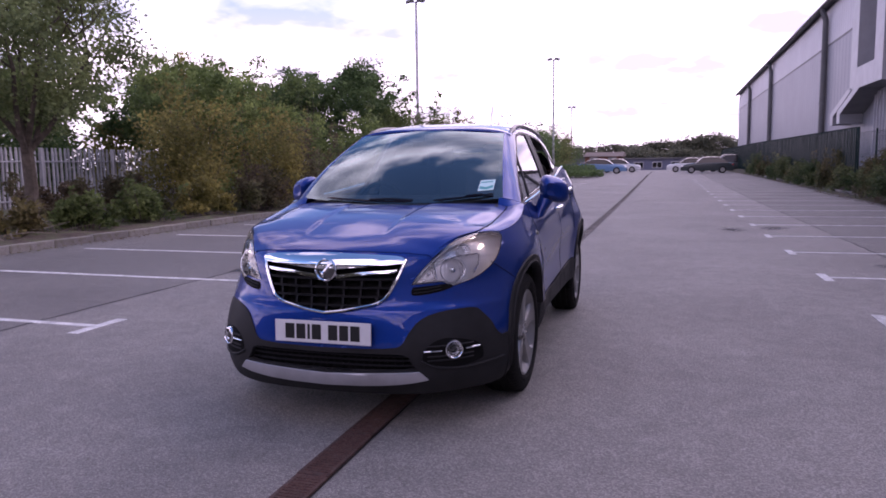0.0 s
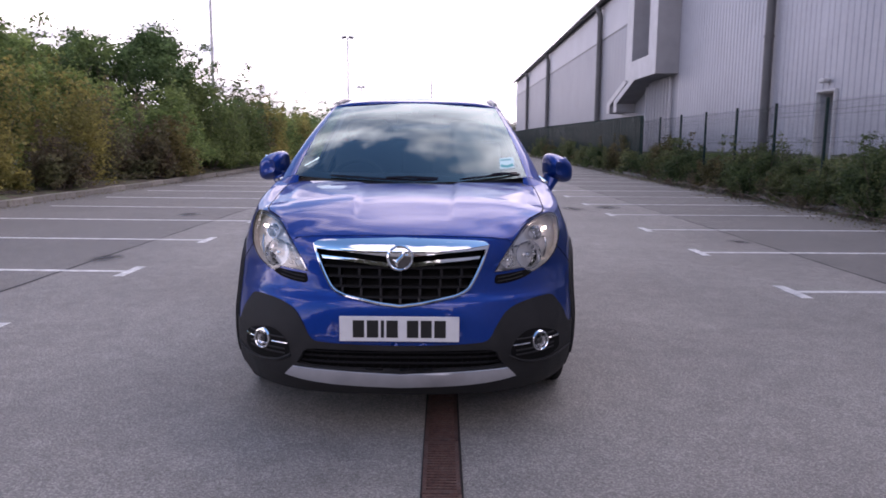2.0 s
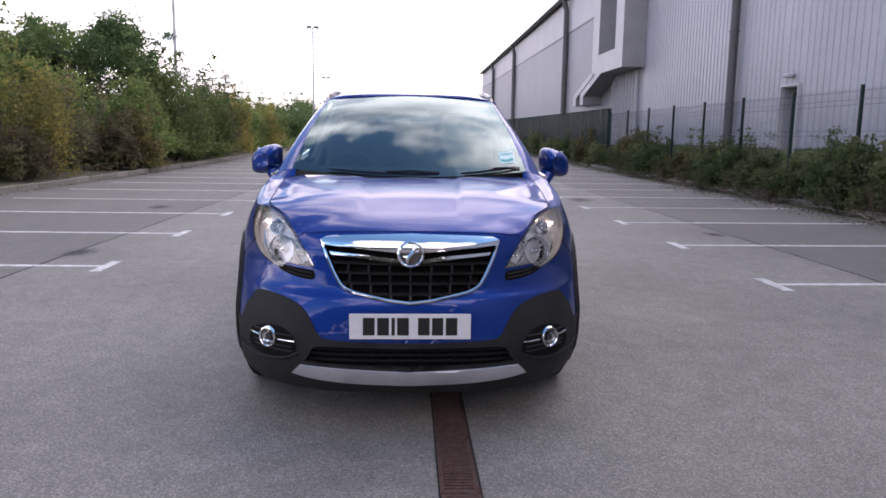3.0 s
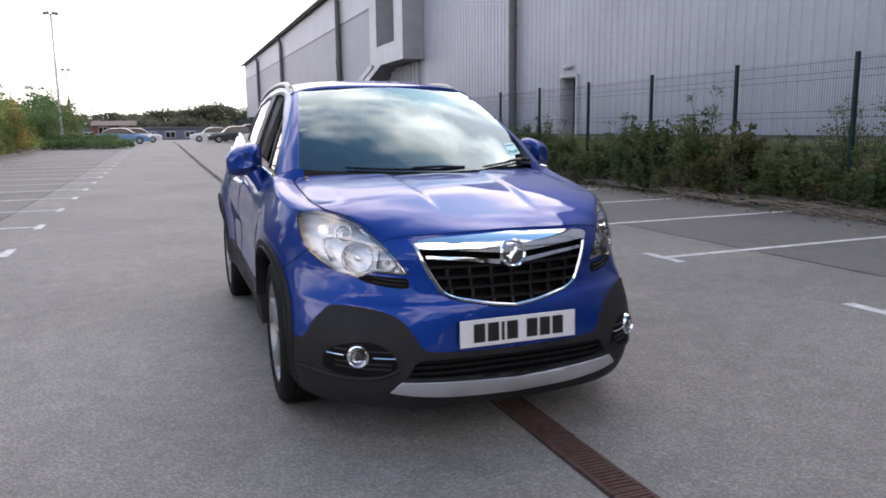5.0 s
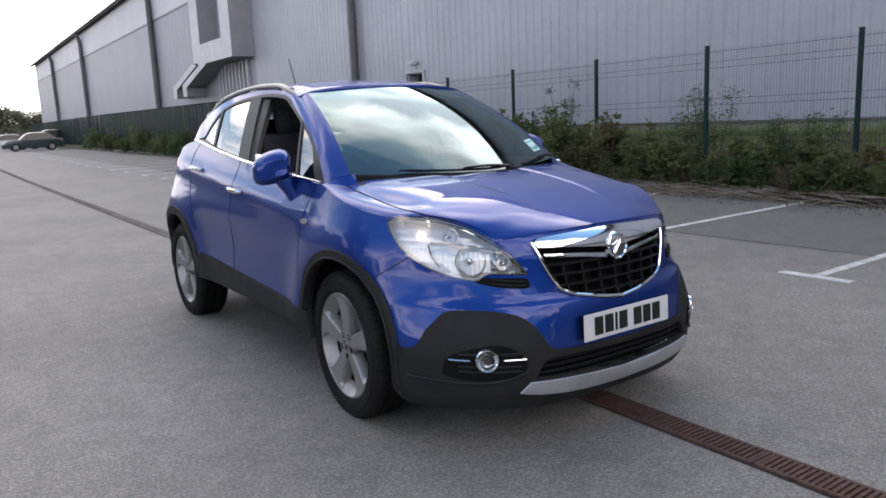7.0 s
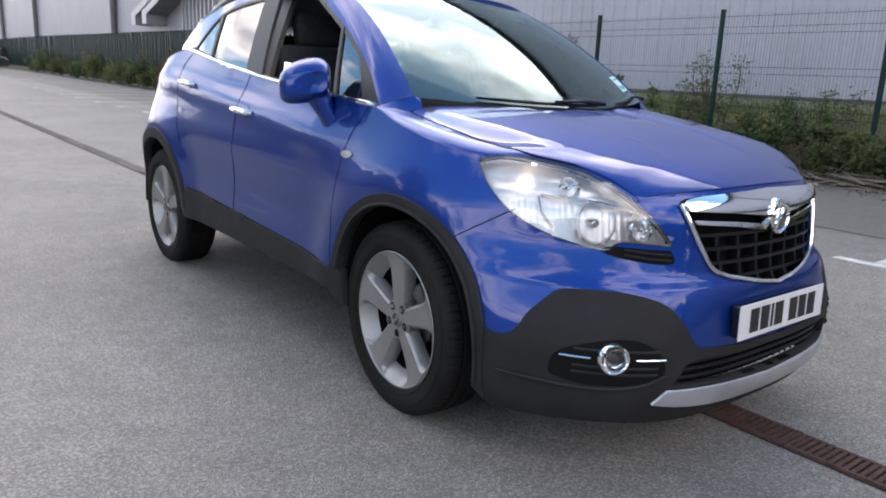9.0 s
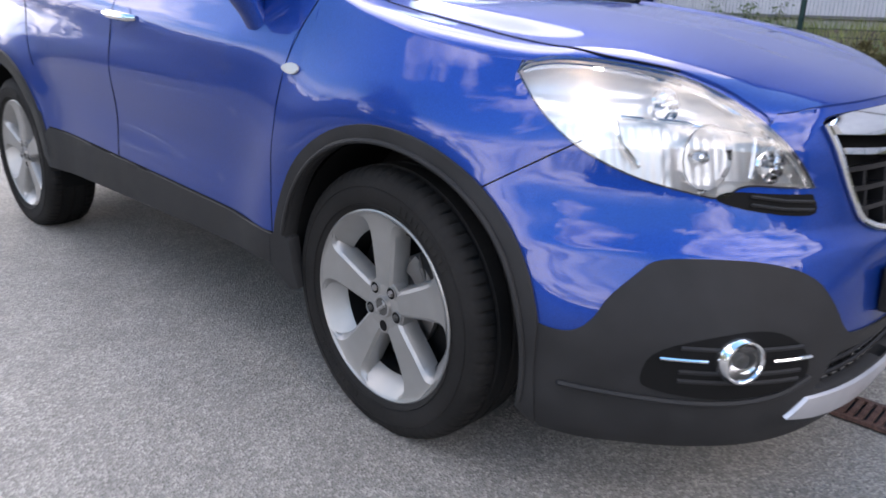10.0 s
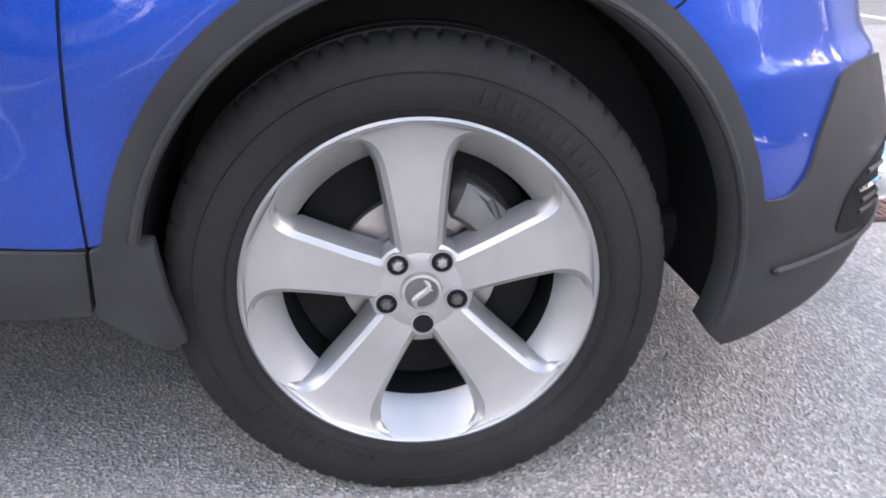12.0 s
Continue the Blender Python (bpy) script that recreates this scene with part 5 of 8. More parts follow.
for s in (1, -1):
    bm = bmesh.new()
    prev = None
    for x in np.linspace(0.0, 0.50, 26):
        z = HOOD_NOSE(x)
        y = low(u_at_x(x, z), z).y
        a = along(low, [(s * u_at_x(x, z - 0.012), z - 0.012)], -0.004)[0]
        b = along(low, [(s * u_at_x(x, z + 0.002), z + 0.002)], -0.004)[0]
        c = top_of(*V(s * x, y + 0.012)) - Vector((0, 0, 0.006))
        row = [bm.verts.new(p) for p in (a, b, c)]
        if prev:
            for j in range(2):
                bm.faces.new((prev[j], row[j], row[j + 1], prev[j + 1]))
        prev = row
    part("bonnet_flange", bm, PAINT, car)
    bm = bmesh.new()
    prev = None
    for p in [q for q in LAMP_EDGE if -0.76 < q.y < -0.40]:
        a = Vector((s * p.x, p.y, p.z)) + Vector((0, 0.001, -0.006))
        c = top_of(*V(s * (p.x - 0.012), p.y + 0.014)) - Vector((0, 0, 0.007))
        b = (a + c) / 2 + Vector((s * 0.002, -0.002, 0.003))
        row = [bm.verts.new(q) for q in (a, b, c)]
        if prev:
            for j in range(2):
                bm.faces.new((prev[j], row[j], row[j + 1], prev[j + 1]))
        prev = row
    part("bonnet_flange", bm, PAINT, car)

# ---- sides ----
wing = arch(0, ARCH_OUT, A_SEAM, 12.2, 24) + [Y(0.4172, 0.452), Y(0.4102, 0.60), Y(0.3852, 0.80), Y(0.3442, 0.98), Y(0.2722, 1.086)] + [Y(y, EDGE(y)) for y in np.linspace(0.22, -0.335, 14)] + HL_B[::-1]
both("front_wing", wing, low, PAINT, car, step=(0.03, 0.025), label="blue front wing")


def sill_top(y):
    return 0.452 + (y - 0.45) * 0.052


BELT = curve((0.2, 1.088), (0.6, 1.113), (1.0, 1.143), (1.3, 1.168), (1.6, 1.198), (1.9, 1.232), (2.2, 1.272), (2.42, 1.296), (2.6, 1.272), (2.9, 1.21))
front_door = [Y(0.421, sill_top(0.42)), Y(0.414, 0.60), Y(0.389, 0.80), Y(0.348, 0.98), Y(0.277, 1.089)] + [Y(y, BELT(y)) for y in np.linspace(0.3, 1.40, 10)] + [Y(1.425, 1.0), Y(1.435, 0.7), Y(1.44, sill_top(1.44))]
rear_door = [Y(1.446, sill_top(1.44)), Y(1.441, 0.7), Y(1.431, 1.0), Y(1.406, BELT(1.4))] + [Y(y, BELT(y)) for y in np.linspace(1.5, 2.27, 9)] + [Y(2.37, 1.20), Y(2.345, 1.08), Y(2.25, 0.92)] + [Y(AXLE_R + 0.50 * math.cos(radians(a)), HUB_Z + 0.50 * math.sin(radians(a))) for a in (128, 140, 152, 160)] + [Y(2.06, sill_top(2.06))]
qa = [Y(AXLE_R + 0.485 * math.cos(radians(a)), HUB_Z + 0.485 * math.sin(radians(a))) for a in np.linspace(150, 2, 22)]
quarter = [Y(2.256, 0.92), Y(2.351, 1.08), Y(2.376, 1.20), Y(2.278, BELT(2.278))] + [Y(2.42, 1.293), Y(2.6, 1.268), Y(2.9, 1.206)] + [(U1 + KU * math.pi / 2, 1.19), (U1 + KU * math.pi / 2, 0.62), Y(3.1, 0.60)] + qa[::-1][1:]
front_doors = both("front_door", front_door, low, PAINT, car, step=(0.035, 0.025), label="blue front door with its window down")
rear_doors = both("rear_door", rear_door, low, PAINT, car, step=(0.035, 0.025), label="blue rear door")
both("rear_quarter", quarter, low, PAINT, car, step=(0.05, 0.03), label="blue rear quarter panel")
end = U1 + KU * math.pi / 2
rear_low = [Y(3.1, 0.597)] + [(end, 0.617), (end, 0.25), Y(3.12, 0.25), Y(2.99, 0.3)] + [Y(AXLE_R + 0.45 * math.cos(radians(a)), HUB_Z + 0.45 * math.sin(radians(a))) for a in (0, 12, 24)]
both("rear_bumper", rear_low, low, CLAD, car, off=0.004, thick=0.02, step=(0.06, 0.04), label="black plastic rear bumper")
# wheel arch trims and sills
for yc, ri, ro, name in ((0.0, ARCH_IN, ARCH_OUT + 0.002, "front"), (AXLE_R, 0.43, 0.487, "rear")):
    a0, a1 = (-2, 196) if yc == 0 else (-8, 172)
    band = arch(yc, ri, a0, a1, 40) + arch(yc, ro, a1, a0, 40)
    if yc == 0:
        a1 = A_CLAD - 1
        band = arch(yc, ri, 12, 196, 40) + [Y(-0.466, 0.21), Y(-0.474, 0.33)] + arch(yc, ro, A_CLAD, 12.2, 36)
    both("arch_trim", band, low, CLAD, car, off=0.012, thick=0.05, step=(0.05, 0.05), label="black plastic wheel arch trim")
for s in (1, -1):
    bm = bmesh.new()
    bead = along(low, [(s * a, b) for a, b in arch(0, ARCH_IN + 0.007, 14, 193, 48)], 0.014)
    add_tube(bm, bead, 0.0065, 8)
    part("arch_bead", bm, CLAD, car)
foot = [Y(0.343, 0.446), Y(0.383, 0.456), Y(0.415, 0.449), Y(0.423, 0.36), Y(0.395, 0.328), Y(0.352, 0.294), Y(0.324, 0.304), Y(0.338, 0.37)]
both("arch_foot", foot, low, CLAD, car, off=0.012, thick=0.04, step=(0.05, 0.05))
sill = [Y(0.421, sill_top(0.42) - 0.004)] + [Y(y, sill_top(y) - 0.004) for y in np.linspace(0.7, 2.05, 8)] + [Y(2.10, 0.50), Y(2.15, 0.42), Y(2.10, 0.36)] + [Y(y, 0.357) for y in (1.6, 1.1, 0.7)] + [Y(0.43, 0.36)]
both("side_skirt", sill, low, CLAD, car, off=0.008, thick=0.05, step=(0.08, 0.03), label="black plastic side skirt")
# dark underbody and wheel housings
bm = bmesh.new()
add_box(bm, (1.30, 3.7, 0.10), (0, 1.18, 0.32), bevel=0.03)
add_box(bm, (1.2, 3.6, 0.42), (0, 1.2, 0.52))
part("underbody", bm, MATBLACK, car, "dark underside of the car", smooth=False)
for yc in (0.0, AXLE_R):
    for s in (1, -1):
        bm = bmesh.new()
        n = 24
        ring_a, ring_b = [], []
        for k in range(n + 1):
            a = radians(-4 + 196 * k / n)
            hy, hz, hr = (*FRONT_ARCH, 0.412) if yc == 0 else (yc, HUB_Z, 0.435)
            c = (hy + hr * math.cos(a), hz + hr * math.sin(a))
            ring_a.append(bm.verts.new((s * 0.83, c[0], max(0.2, c[1]))))
            ring_b.append(bm.verts.new((s * 0.52, c[0], max(0.2, c[1]))))
        for k in range(n):
            bm.faces.new((ring_a[k], ring_a[k + 1], ring_b[k + 1], ring_b[k]))
        bm.faces.new(ring_b)
        part("wheel_housing", bm, MATBLACK, car)

# chrome strip along the window line, handles, side repeaters
for s in (1, -1):
    bm = bmesh.new()
    run = along(low, [(s * u_at_y(y, BELT(y)), BELT(y)) for y in np.linspace(0.24, 2.41, 30)], 0.004)
    add_tube(bm, run, 0.0085, 8)
    part("window_trim", bm, CHROME, car, "chrome strip under the side windows")
    for yy, zz, door in ((1.325, 1.003, front_doors), (2.16, 1.108, rear_doors)):
        holder = door[0 if s > 0 else 1]
        c = along(low, [(s * u_at_y(yy, zz), zz)], 0.0)[0]
        bm = bmesh.new()
        pts = [c + Vector((s * dx, dy, dz)) for dy, dx, dz in ((-0.095, 0.004, -0.006), (-0.08, 0.026, -0.004), (-0.03, 0.034, 0.0), (0.03, 0.034, 0.003), (0.08, 0.026, 0.006), (0.1, 0.004, 0.007))]
        add_tube(bm, pts, [0.010, 0.013, 0.015, 0.015, 0.013, 0.010], 10)
        part("door_handle", bm, CHROME, holder, "chrome door handle")
        cup = [(s * u_at_y(yy, zz) + 0.055 * math.cos(t), zz - 0.004 + 0.036 * math.sin(t)) for t in np.linspace(0, 2 * math.pi, 24)[:-1]]
        skin("handle_cup", cup, low, PAINT, holder, off=0.0015, thick=0.001, step=(0.03, 0.03))
    rp = [(s * u_at_y(0.335, 0.90) + 0.036 * math.cos(t), 0.902 + (0.0135 - 0.003 * math.cos(t) * s) * math.sin(t)) for t in np.linspace(0, 2 * math.pi, 20)[:-1]]
    skin("side_repeater", rp, low, REPEATER, car, off=0.006, thick=0.006, step=(0.02, 0.02), label="small clear side repeater lamp")
    tl = [(s * a, b) for a, b in (Y(2.92, 1.25), Y(2.86, 1.14), Y(2.93, 1.0), Y(3.06, 0.96), (end - 0.5, 0.97), (end - 0.5, 1.22))]
    skin("tail_lamp", tl if s > 0 else tl[::-1], low, TAILRED, car, off=0.006, thick=0.01, step=(0.05, 0.04), label="red tail lamp")


# dark gaps between the panels
def gap(pts, fmap=low, width=0.0019):
    for s in (1, -1):
        bm = bmesh.new()
        add_tube(bm, along(fmap, [(s * a, b) for a, b in pts], 0.0002), width, 5)
        part("panel_gap", bm, MATBLACK, car)


gap([Y(-0.486 + (0.486 - 0.304) * t, 0.822 - (0.822 - 0.704) * t) for t in np.linspace(0, 1, 8)])
gap(smooth_poly([Y(0.418, 0.452), Y(0.411, 0.60), Y(0.386, 0.80), Y(0.345, 0.98), Y(0.274, 1.086)]), width=0.0012)
gap(smooth_poly([Y(1.443, sill_top(1.44)), Y(1.438, 0.7), Y(1.428, 1.0), Y(1.403, BELT(1.4))]), width=0.0020)
gap(smooth_poly([Y(2.274, 1.28), Y(2.373, 1.20), Y(2.348, 1.08), Y(2.253, 0.92), Y(2.16, 0.78)]), width=0.0020)
gap([Y(y, sill_top(y) - 0.001) for y in np.linspace(0.42, 2.05, 14)], width=0.0026)
gap([V(x + 0.0035, y) for x, y in smooth_poly(SHUT[4:])], top_of, 0.0024)
gap([(a, b + 0.0015) for a, b in GRILLE_TOP], width=0.0016)


# ---- glasshouse ----
def pane_x(y, z):
    """Half width of the glasshouse side."""
    return 0.762 - 0.36 * (z - 1.10) - 0.19 * (z - 1.10) ** 2 - 0.10 * max(0, y - 1.9) ** 2


def side(s):
    return lambda y, z: Vector((s * pane_x(y, z), y, z))


def screen(x, v):
    """The windscreen: v runs from the scuttle (0) to the roof (1)."""
    y = -0.03 + 0.845 * v + (0.45 - 0.20 * v) * x * x - 0.035 * 4 * v * (1 - v) * 0.6
    z = 1.098 + 0.474 * v + 0.03 * 4 * v * (1 - v) + x * x * (0.06 - 0.15 * v)
    return Vector((x, y, z))


def screen_half(v):
    return 0.668 - 0.142 * v


ROOF_Z = curve((0.75, 1.566), (0.95, 1.606), (1.3, 1.638), (1.7, 1.640), (2.1, 1.614), (2.5, 1.558), (2.75, 1.495))
ROOF_EDGE = curve((0.75, 1.500), (0.9, 1.530), (1.06, 1.550), (1.3, 1.585), (1.6, 1.598), (1.9, 1.586), (2.2, 1.552), (2.5, 1.49), (2.75, 1.42))


def roof_top(v, y):
    w = pane_x(y, ROOF_EDGE(y))
    t = min(1.0, abs(v))
    x = w * math.sin(t * math.pi / 2)
    z = ROOF_EDGE(y) + (ROOF_Z(y) - ROOF_EDGE(y)) * max(0.0, 1 - (x / w) ** 3) ** 0.7
    return Vector((x if v >= 0 else -x, y, z))


def roof_front(x):
    return 0.815 + 0.25 * x * x + 0.008


n = 14
roof_poly = []
xs = np.linspace(-0.5, 0.5, 17)
for x in xs:
    w = pane_x(0.9, ROOF_EDGE(0.9))
    roof_poly.append((math.asin(max(-1, min(1, x / w))) / (math.pi / 2), roof_front(x)))
roof_poly += [(1.0, 0.90)] + [(1.0, y) for y in np.linspace(1.0, 2.7, 16)] + [(-1.0, y) for y in np.linspace(2.7, 1.0, 16)] + [(-1.0, 0.90)]
skin("roof", roof_poly, roof_top, PAINT, car, thick=0.02, step=(0.1, 0.06), label="blue roof")
# black band of the windscreen and the glass
glass = [(x, 0.0) for x in np.linspace(-screen_half(0), screen_half(0), 13)] + [(screen_half(v), v) for v in np.linspace(0.1, 1.0, 10)] + [(x, 1.0) for x in np.linspace(screen_half(1) - 0.05, -screen_half(1) + 0.05, 12)] + [(-screen_half(v), v) for v in np.linspace(1.0, 0.1, 10)]
ws = skin("windscreen", glass, screen, WINDSCREEN, car, thick=0.0, step=(0.06, 0.05), label="raked windscreen reflecting clouds", flip=False)
ws.visible_shadow = False
for a, b in ((0.0, 0.075),):
    low_band = [(x, 0.0) for x in np.linspace(-screen_half(0), screen_half(0), 13)] + [(x, 0.05 + 0.10 * (abs(x) / 0.66) ** 8) for x in np.linspace(screen_half(0.08), -screen_half(0.08), 25)]
    skin("screen_band", low_band, screen, SEAL, car, off=-0.004, thick=0.0, step=(0.06, 0.05), label="black printed band of the windscreen")
    for s in (1, -1):
        sb = [(s * screen_half(v), v) for v in np.linspace(0.0, 1.0, 10)] + [(s * (screen_half(v) - 0.022), v) for v in np.linspace(1.0, 0.0, 10)]
        skin("screen_band", sb if s > 0 else sb[::-1], screen, SEAL, car, off=-0.004, thick=0.0, step=(0.06, 0.1))
    tb = [(x, 1.0) for x in np.linspace(-screen_half(1), screen_half(1), 13)] + [(x, 0.965) for x in np.linspace(screen_half(1), -screen_half(1), 13)]
    skin("screen_band", tb, screen, SEAL, car, off=-0.004, thick=0.0, step=(0.06, 0.05))

# front edge of the side window opening
A_EDGE = curve((1.08, 0.235), (1.153, 0.317), (1.212, 0.385), (1.263, 0.466), (1.309, 0.542), (1.368, 0.664), (1.422, 0.784), (1.489, 0.942), (1.54, 1.07))


def a_line(t):
    """The line of the windscreen pillar's rear edge, from the wing (0) to the roof (1), as y and z."""
    z = 1.090 + 0.450 * t
    return A_EDGE(z), z


def pillar(s):
    def f(a, t):
        """a = 0 at the windscreen's edge, 1 at the side window."""
        v = max(0.0, min(1.0, t))
        p = screen(s * screen_half(v), v)
        y, z = a_line(v)
        q = Vector((s * pane_x(y, z), y, z))
        r = p.lerp(q, a)
        out = Vector((s * 0.7, -0.5, 0.35)).normalized()
        r += out * 0.013 * 4 * a * (1 - a) * (0.55 + 0.45 * v)
        return r + Vector((0, 0.0, 0.0)) + (screen(s * screen_half(1), 1) - screen(s * screen_half(0), 0)) * (t - v)
    return f


for s in (1, -1):
    pl = [(a, 0.0) for a in np.linspace(0, 1, 5)] + [(1, t) for t in np.linspace(0.1, 1, 9)] + [(a, 1.0) for a in (0.75, 0.5, 0.25, 0)] + [(0, t) for t in np.linspace(0.9, 0.1, 8)]
    skin("screen_pillar", pl if s > 0 else pl, pillar(s), PAINT, car, off=0.002, thick=0.01, step=(0.12, 0.06), flip=s < 0, label="blue windscreen pillar")
    # little triangle of wing between bonnet, pillar and door
    bm = bmesh.new()
    tri = [top_of(*V(s * 0.645, cowl_y(0.645) + 0.004)), screen(s * 0.645, 0.004), screen(s * screen_half(0), 0.004), pillar(s)(0.5, 0.0), pillar(s)(1.0, 0.0), low(s * u_at_y(0.262, 1.088), 1.088), low(s * u_at_y(0.2, 1.07), 1.07), top_of(*V(s * 0.70, 0.14))]
    bm.faces.new([bm.verts.new(p + Vector((0, 0, 0.001))) for p in tri])
    bmesh.ops.triangulate(bm, faces=bm.faces[:])
    part("wing_corner", bm, PAINT, car)

WIN_TOP = curve((0.40, 1.22), (0.542, 1.309), (0.664, 1.368), (0.784, 1.422), (0.875, 1.458), (0.98, 1.500), (1.1, 1.532), (1.3, 1.552), (1.456, 1.556), (1.66, 1.550), (1.9, 1.534), (2.157, 1.492), (2.3, 1.415), (2.41, 1.318))
for s in (1, -1):
    f = side(s)
    def P(pts):
        return pts if s > 0 else pts[::-1]
    kw = dict(flip=s < 0, thick=0.012, step=(0.06, 0.05))
    # blue frame over the windows
    over = [(y, WIN_TOP(y) + 0.012) for y in np.linspace(1.03, 2.40, 18)] + [(2.44, 1.312)] + [(2.6, 1.306), (2.9, 1.275), (2.88, 1.33), (2.75, 1.42)] + [(y, ROOF_EDGE(y)) for y in np.linspace(2.6, 1.03, 18)]
    skin("roof_side", P(over), f, PAINT, car, off=0.0, **kw)
    # black surrounds: front post, divider, centre post, rear post
    skin("window_seal", P([a_line(t) for t in np.linspace(0.0, 0.97, 12)] + [(a_line(t)[0] + 0.025, a_line(t)[1] - 0.008) for t in np.linspace(0.95, 0.04, 12)]), f, SEAL, car, off=0.001, **kw)
    topband = [(y, WIN_TOP(y) + 0.012) for y in np.linspace(0.96, 2.40, 22)] + [(y, WIN_TOP(y) - 0.006) for y in np.linspace(2.40, 0.96, 22)]
    skin("window_seal", P(topband), f, SEAL, car, off=0.003, **kw)
    skin("window_divider", P([(0.575, BELT(0.575)), (0.60, BELT(0.60)), (0.735, 1.398), (0.712, 1.388)]), f, SEAL, car, off=0.004, **kw)
    skin("centre_post", P([(1.335, BELT(1.335)), (1.53, BELT(1.53)), (1.655, 1.548), (1.485, 1.554)]), f, SEAL, car, off=0.002, label="black centre door post", **kw)
    skin("rear_post", P([(2.05, BELT(2.05)), (2.085, BELT(2.085)), (2.175, WIN_TOP(2.175)), (2.14, WIN_TOP(2.14))]), f, SEAL, car, off=0.004, **kw)
    tri = [(0.27, BELT(0.27) + 0.004), (0.575, BELT(0.575)), (0.712, 1.388)] + [a_line(t) for t in (0.66, 0.5, 0.3, 0.12)]
    sail = [(0.27, BELT(0.27) + 0.004), (0.365, BELT(0.365)), (0.525, 1.294)] + [a_line(t) for t in (0.45, 0.3, 0.15)]
    skin("sail_panel", P(sail), f, SEAL, car, off=0.001, label="black corner panel ahead of the quarter light", **kw)
    g1 = skin("quarter_light", P(tri), f, SIDEGLASS, car, off=-0.004, flip=s < 0, thick=0.0, step=(0.06, 0.05))
    rw = [(y, BELT(y)) for y in np.linspace(1.53, 2.05, 6)] + [(2.14, WIN_TOP(2.14))] + [(y, WIN_TOP(y)) for y in np.linspace(2.05, 1.655, 6)]
    qw = [(y, BELT(y)) for y in np.linspace(2.085, 2.38, 5)] + [(y, WIN_TOP(y)) for y in np.linspace(2.39, 2.175, 7)]
    g3 = skin("quarter_window", P(qw), f, SIDEGLASS, car, off=-0.004, flip=s < 0, thick=0.0, step=(0.06, 0.05))
    panes = [g1, g3]
    if s < 0:
        panes.append(skin("rear_side_window", P(rw), f, SIDEGLASS, car, off=-0.004, flip=True, thick=0.0, step=(0.06, 0.05), label="closed rear side window"))
    else:
        fw = [(y, BELT(y)) for y in np.linspace(0.60, 1.335, 6)] + [(1.485, 1.554)] + [(y, WIN_TOP(y)) for y in np.linspace(1.40, 0.74, 10)]
        panes.append(skin("front_side_window", fw, f, SIDEGLASS, car, off=-0.006, thick=0.0, step=(0.06, 0.05), label="closed front side window"))
    for g in panes:
        g.visible_shadow = False
    # ledge between the door's top and the glass
    for y0, y1, m in ((0.24, 2.42, SEAL), (2.42, 2.9, PAINT)):
        bm = bmesh.new()
        prev = None
        for y in np.linspace(y0, y1, 20):
            z = BELT(y)
            row = [bm.verts.new(p) for p in (low(s * u_at_y(y, z), z), f(y, z + 0.004) - Vector((s * 0.02, 0, 0)))]
            if prev:
                bm.faces.new((prev[0], row[0], row[1], prev[1]))
            prev = row
        part("window_ledge", bm, m, car)
    # pale lining of the centre post inside
    bm = bmesh.new()
    rows = []
    for k in range(8):
        t = k / 7
        z = 1.10 + 0.44 * t
        y = 1.40 + 0.10 * t
        rows.append([bm.verts.new((s * (pane_x(y, z) - dx), y + dy, z)) for dx, dy in ((0.02, -0.03), (0.05, -0.055), (0.09, -0.03), (0.09, 0.07), (0.02, 0.08))])
    for a, b in zip(rows, rows[1:]):
        for j in range(5):
            bm.faces.new((a[j], a[(j + 1) % 5], b[(j + 1) % 5], b[j]))
    part("post_lining", bm, POSTGREY, car, "grey plastic post lining")
    # roof rail
    bm = bmesh.new()
    ys = np.linspace(0.97, 2.50, 22)
    rail = []
    for k, y in enumerate(ys):
        e = min(1.0, min(k, len(ys) - 1 - k) / 4.0)
        p = roof_top(s * 0.80, y)
        rail.append(p + Vector((s * 0.012, 0, -0.016 + 0.030 * math.sin(e * math.pi / 2))))
    add_tube(bm, rail, [0.016 if 0 < k < 21 else 0.009 for k in range(22)], 10)
    rail_ob = part("roof_rail", bm, ALLOY, car, "silver grey roof rail")
    for k in (2, 10, 19):
        bm = bmesh.new()
        p = roof_top(s * 0.80, ys[k]) - Vector((0, 0, 0.008))
        add_box(bm, (0.022, 0.14, 0.05), p + Vector((s * 0.010, 0, 0.0)), bevel=0.009)
        part("rail_foot", bm, ALLOY, rail_ob)
# back of the car: tailgate glass and panel
bm = bmesh.new()
rows = []
for k in range(7):
    t = k / 6
    y, z = 2.72 + 0.38 * t, 1.43 - 0.20 * t
    w = 0.50 + 0.13 * t
    rows.append([bm.verts.new((w * j / 5, y - 0.06 * (j / 5) ** 2, z)) for j in range(-5, 6)])
for a, b in zip(rows, rows[1:]):
    for j in range(10):
        bm.faces.new((a[j], a[j + 1], b[j + 1], b[j]))
part("tailgate_glass", bm, GLOSSBLACK, car, "dark tailgate window")
bm = bmesh.new()
add_box(bm, (0.98, 0.20, 0.035), (0, 2.76, 1.485), (-14, 0, 0), bevel=0.012)
part("tailgate_spoiler", bm, PAINT, car)
bm = bmesh.new()
p0 = Vector((0.08, 2.35, 1.585))
add_tube(bm, [p0, p0 + Vector((0, 0.05, 0.11)), p0 + Vector((0, 0.14, 0.30))], [0.007, 0.0045, 0.0035], 6)
add_tube(bm, [p0 - Vector((0, 0.03, 0.02)), p0 + Vector((0, 0.02, 0.01))], [0.022, 0.012], 8)
part("aerial", bm, SEAL, car, "short black roof aerial")

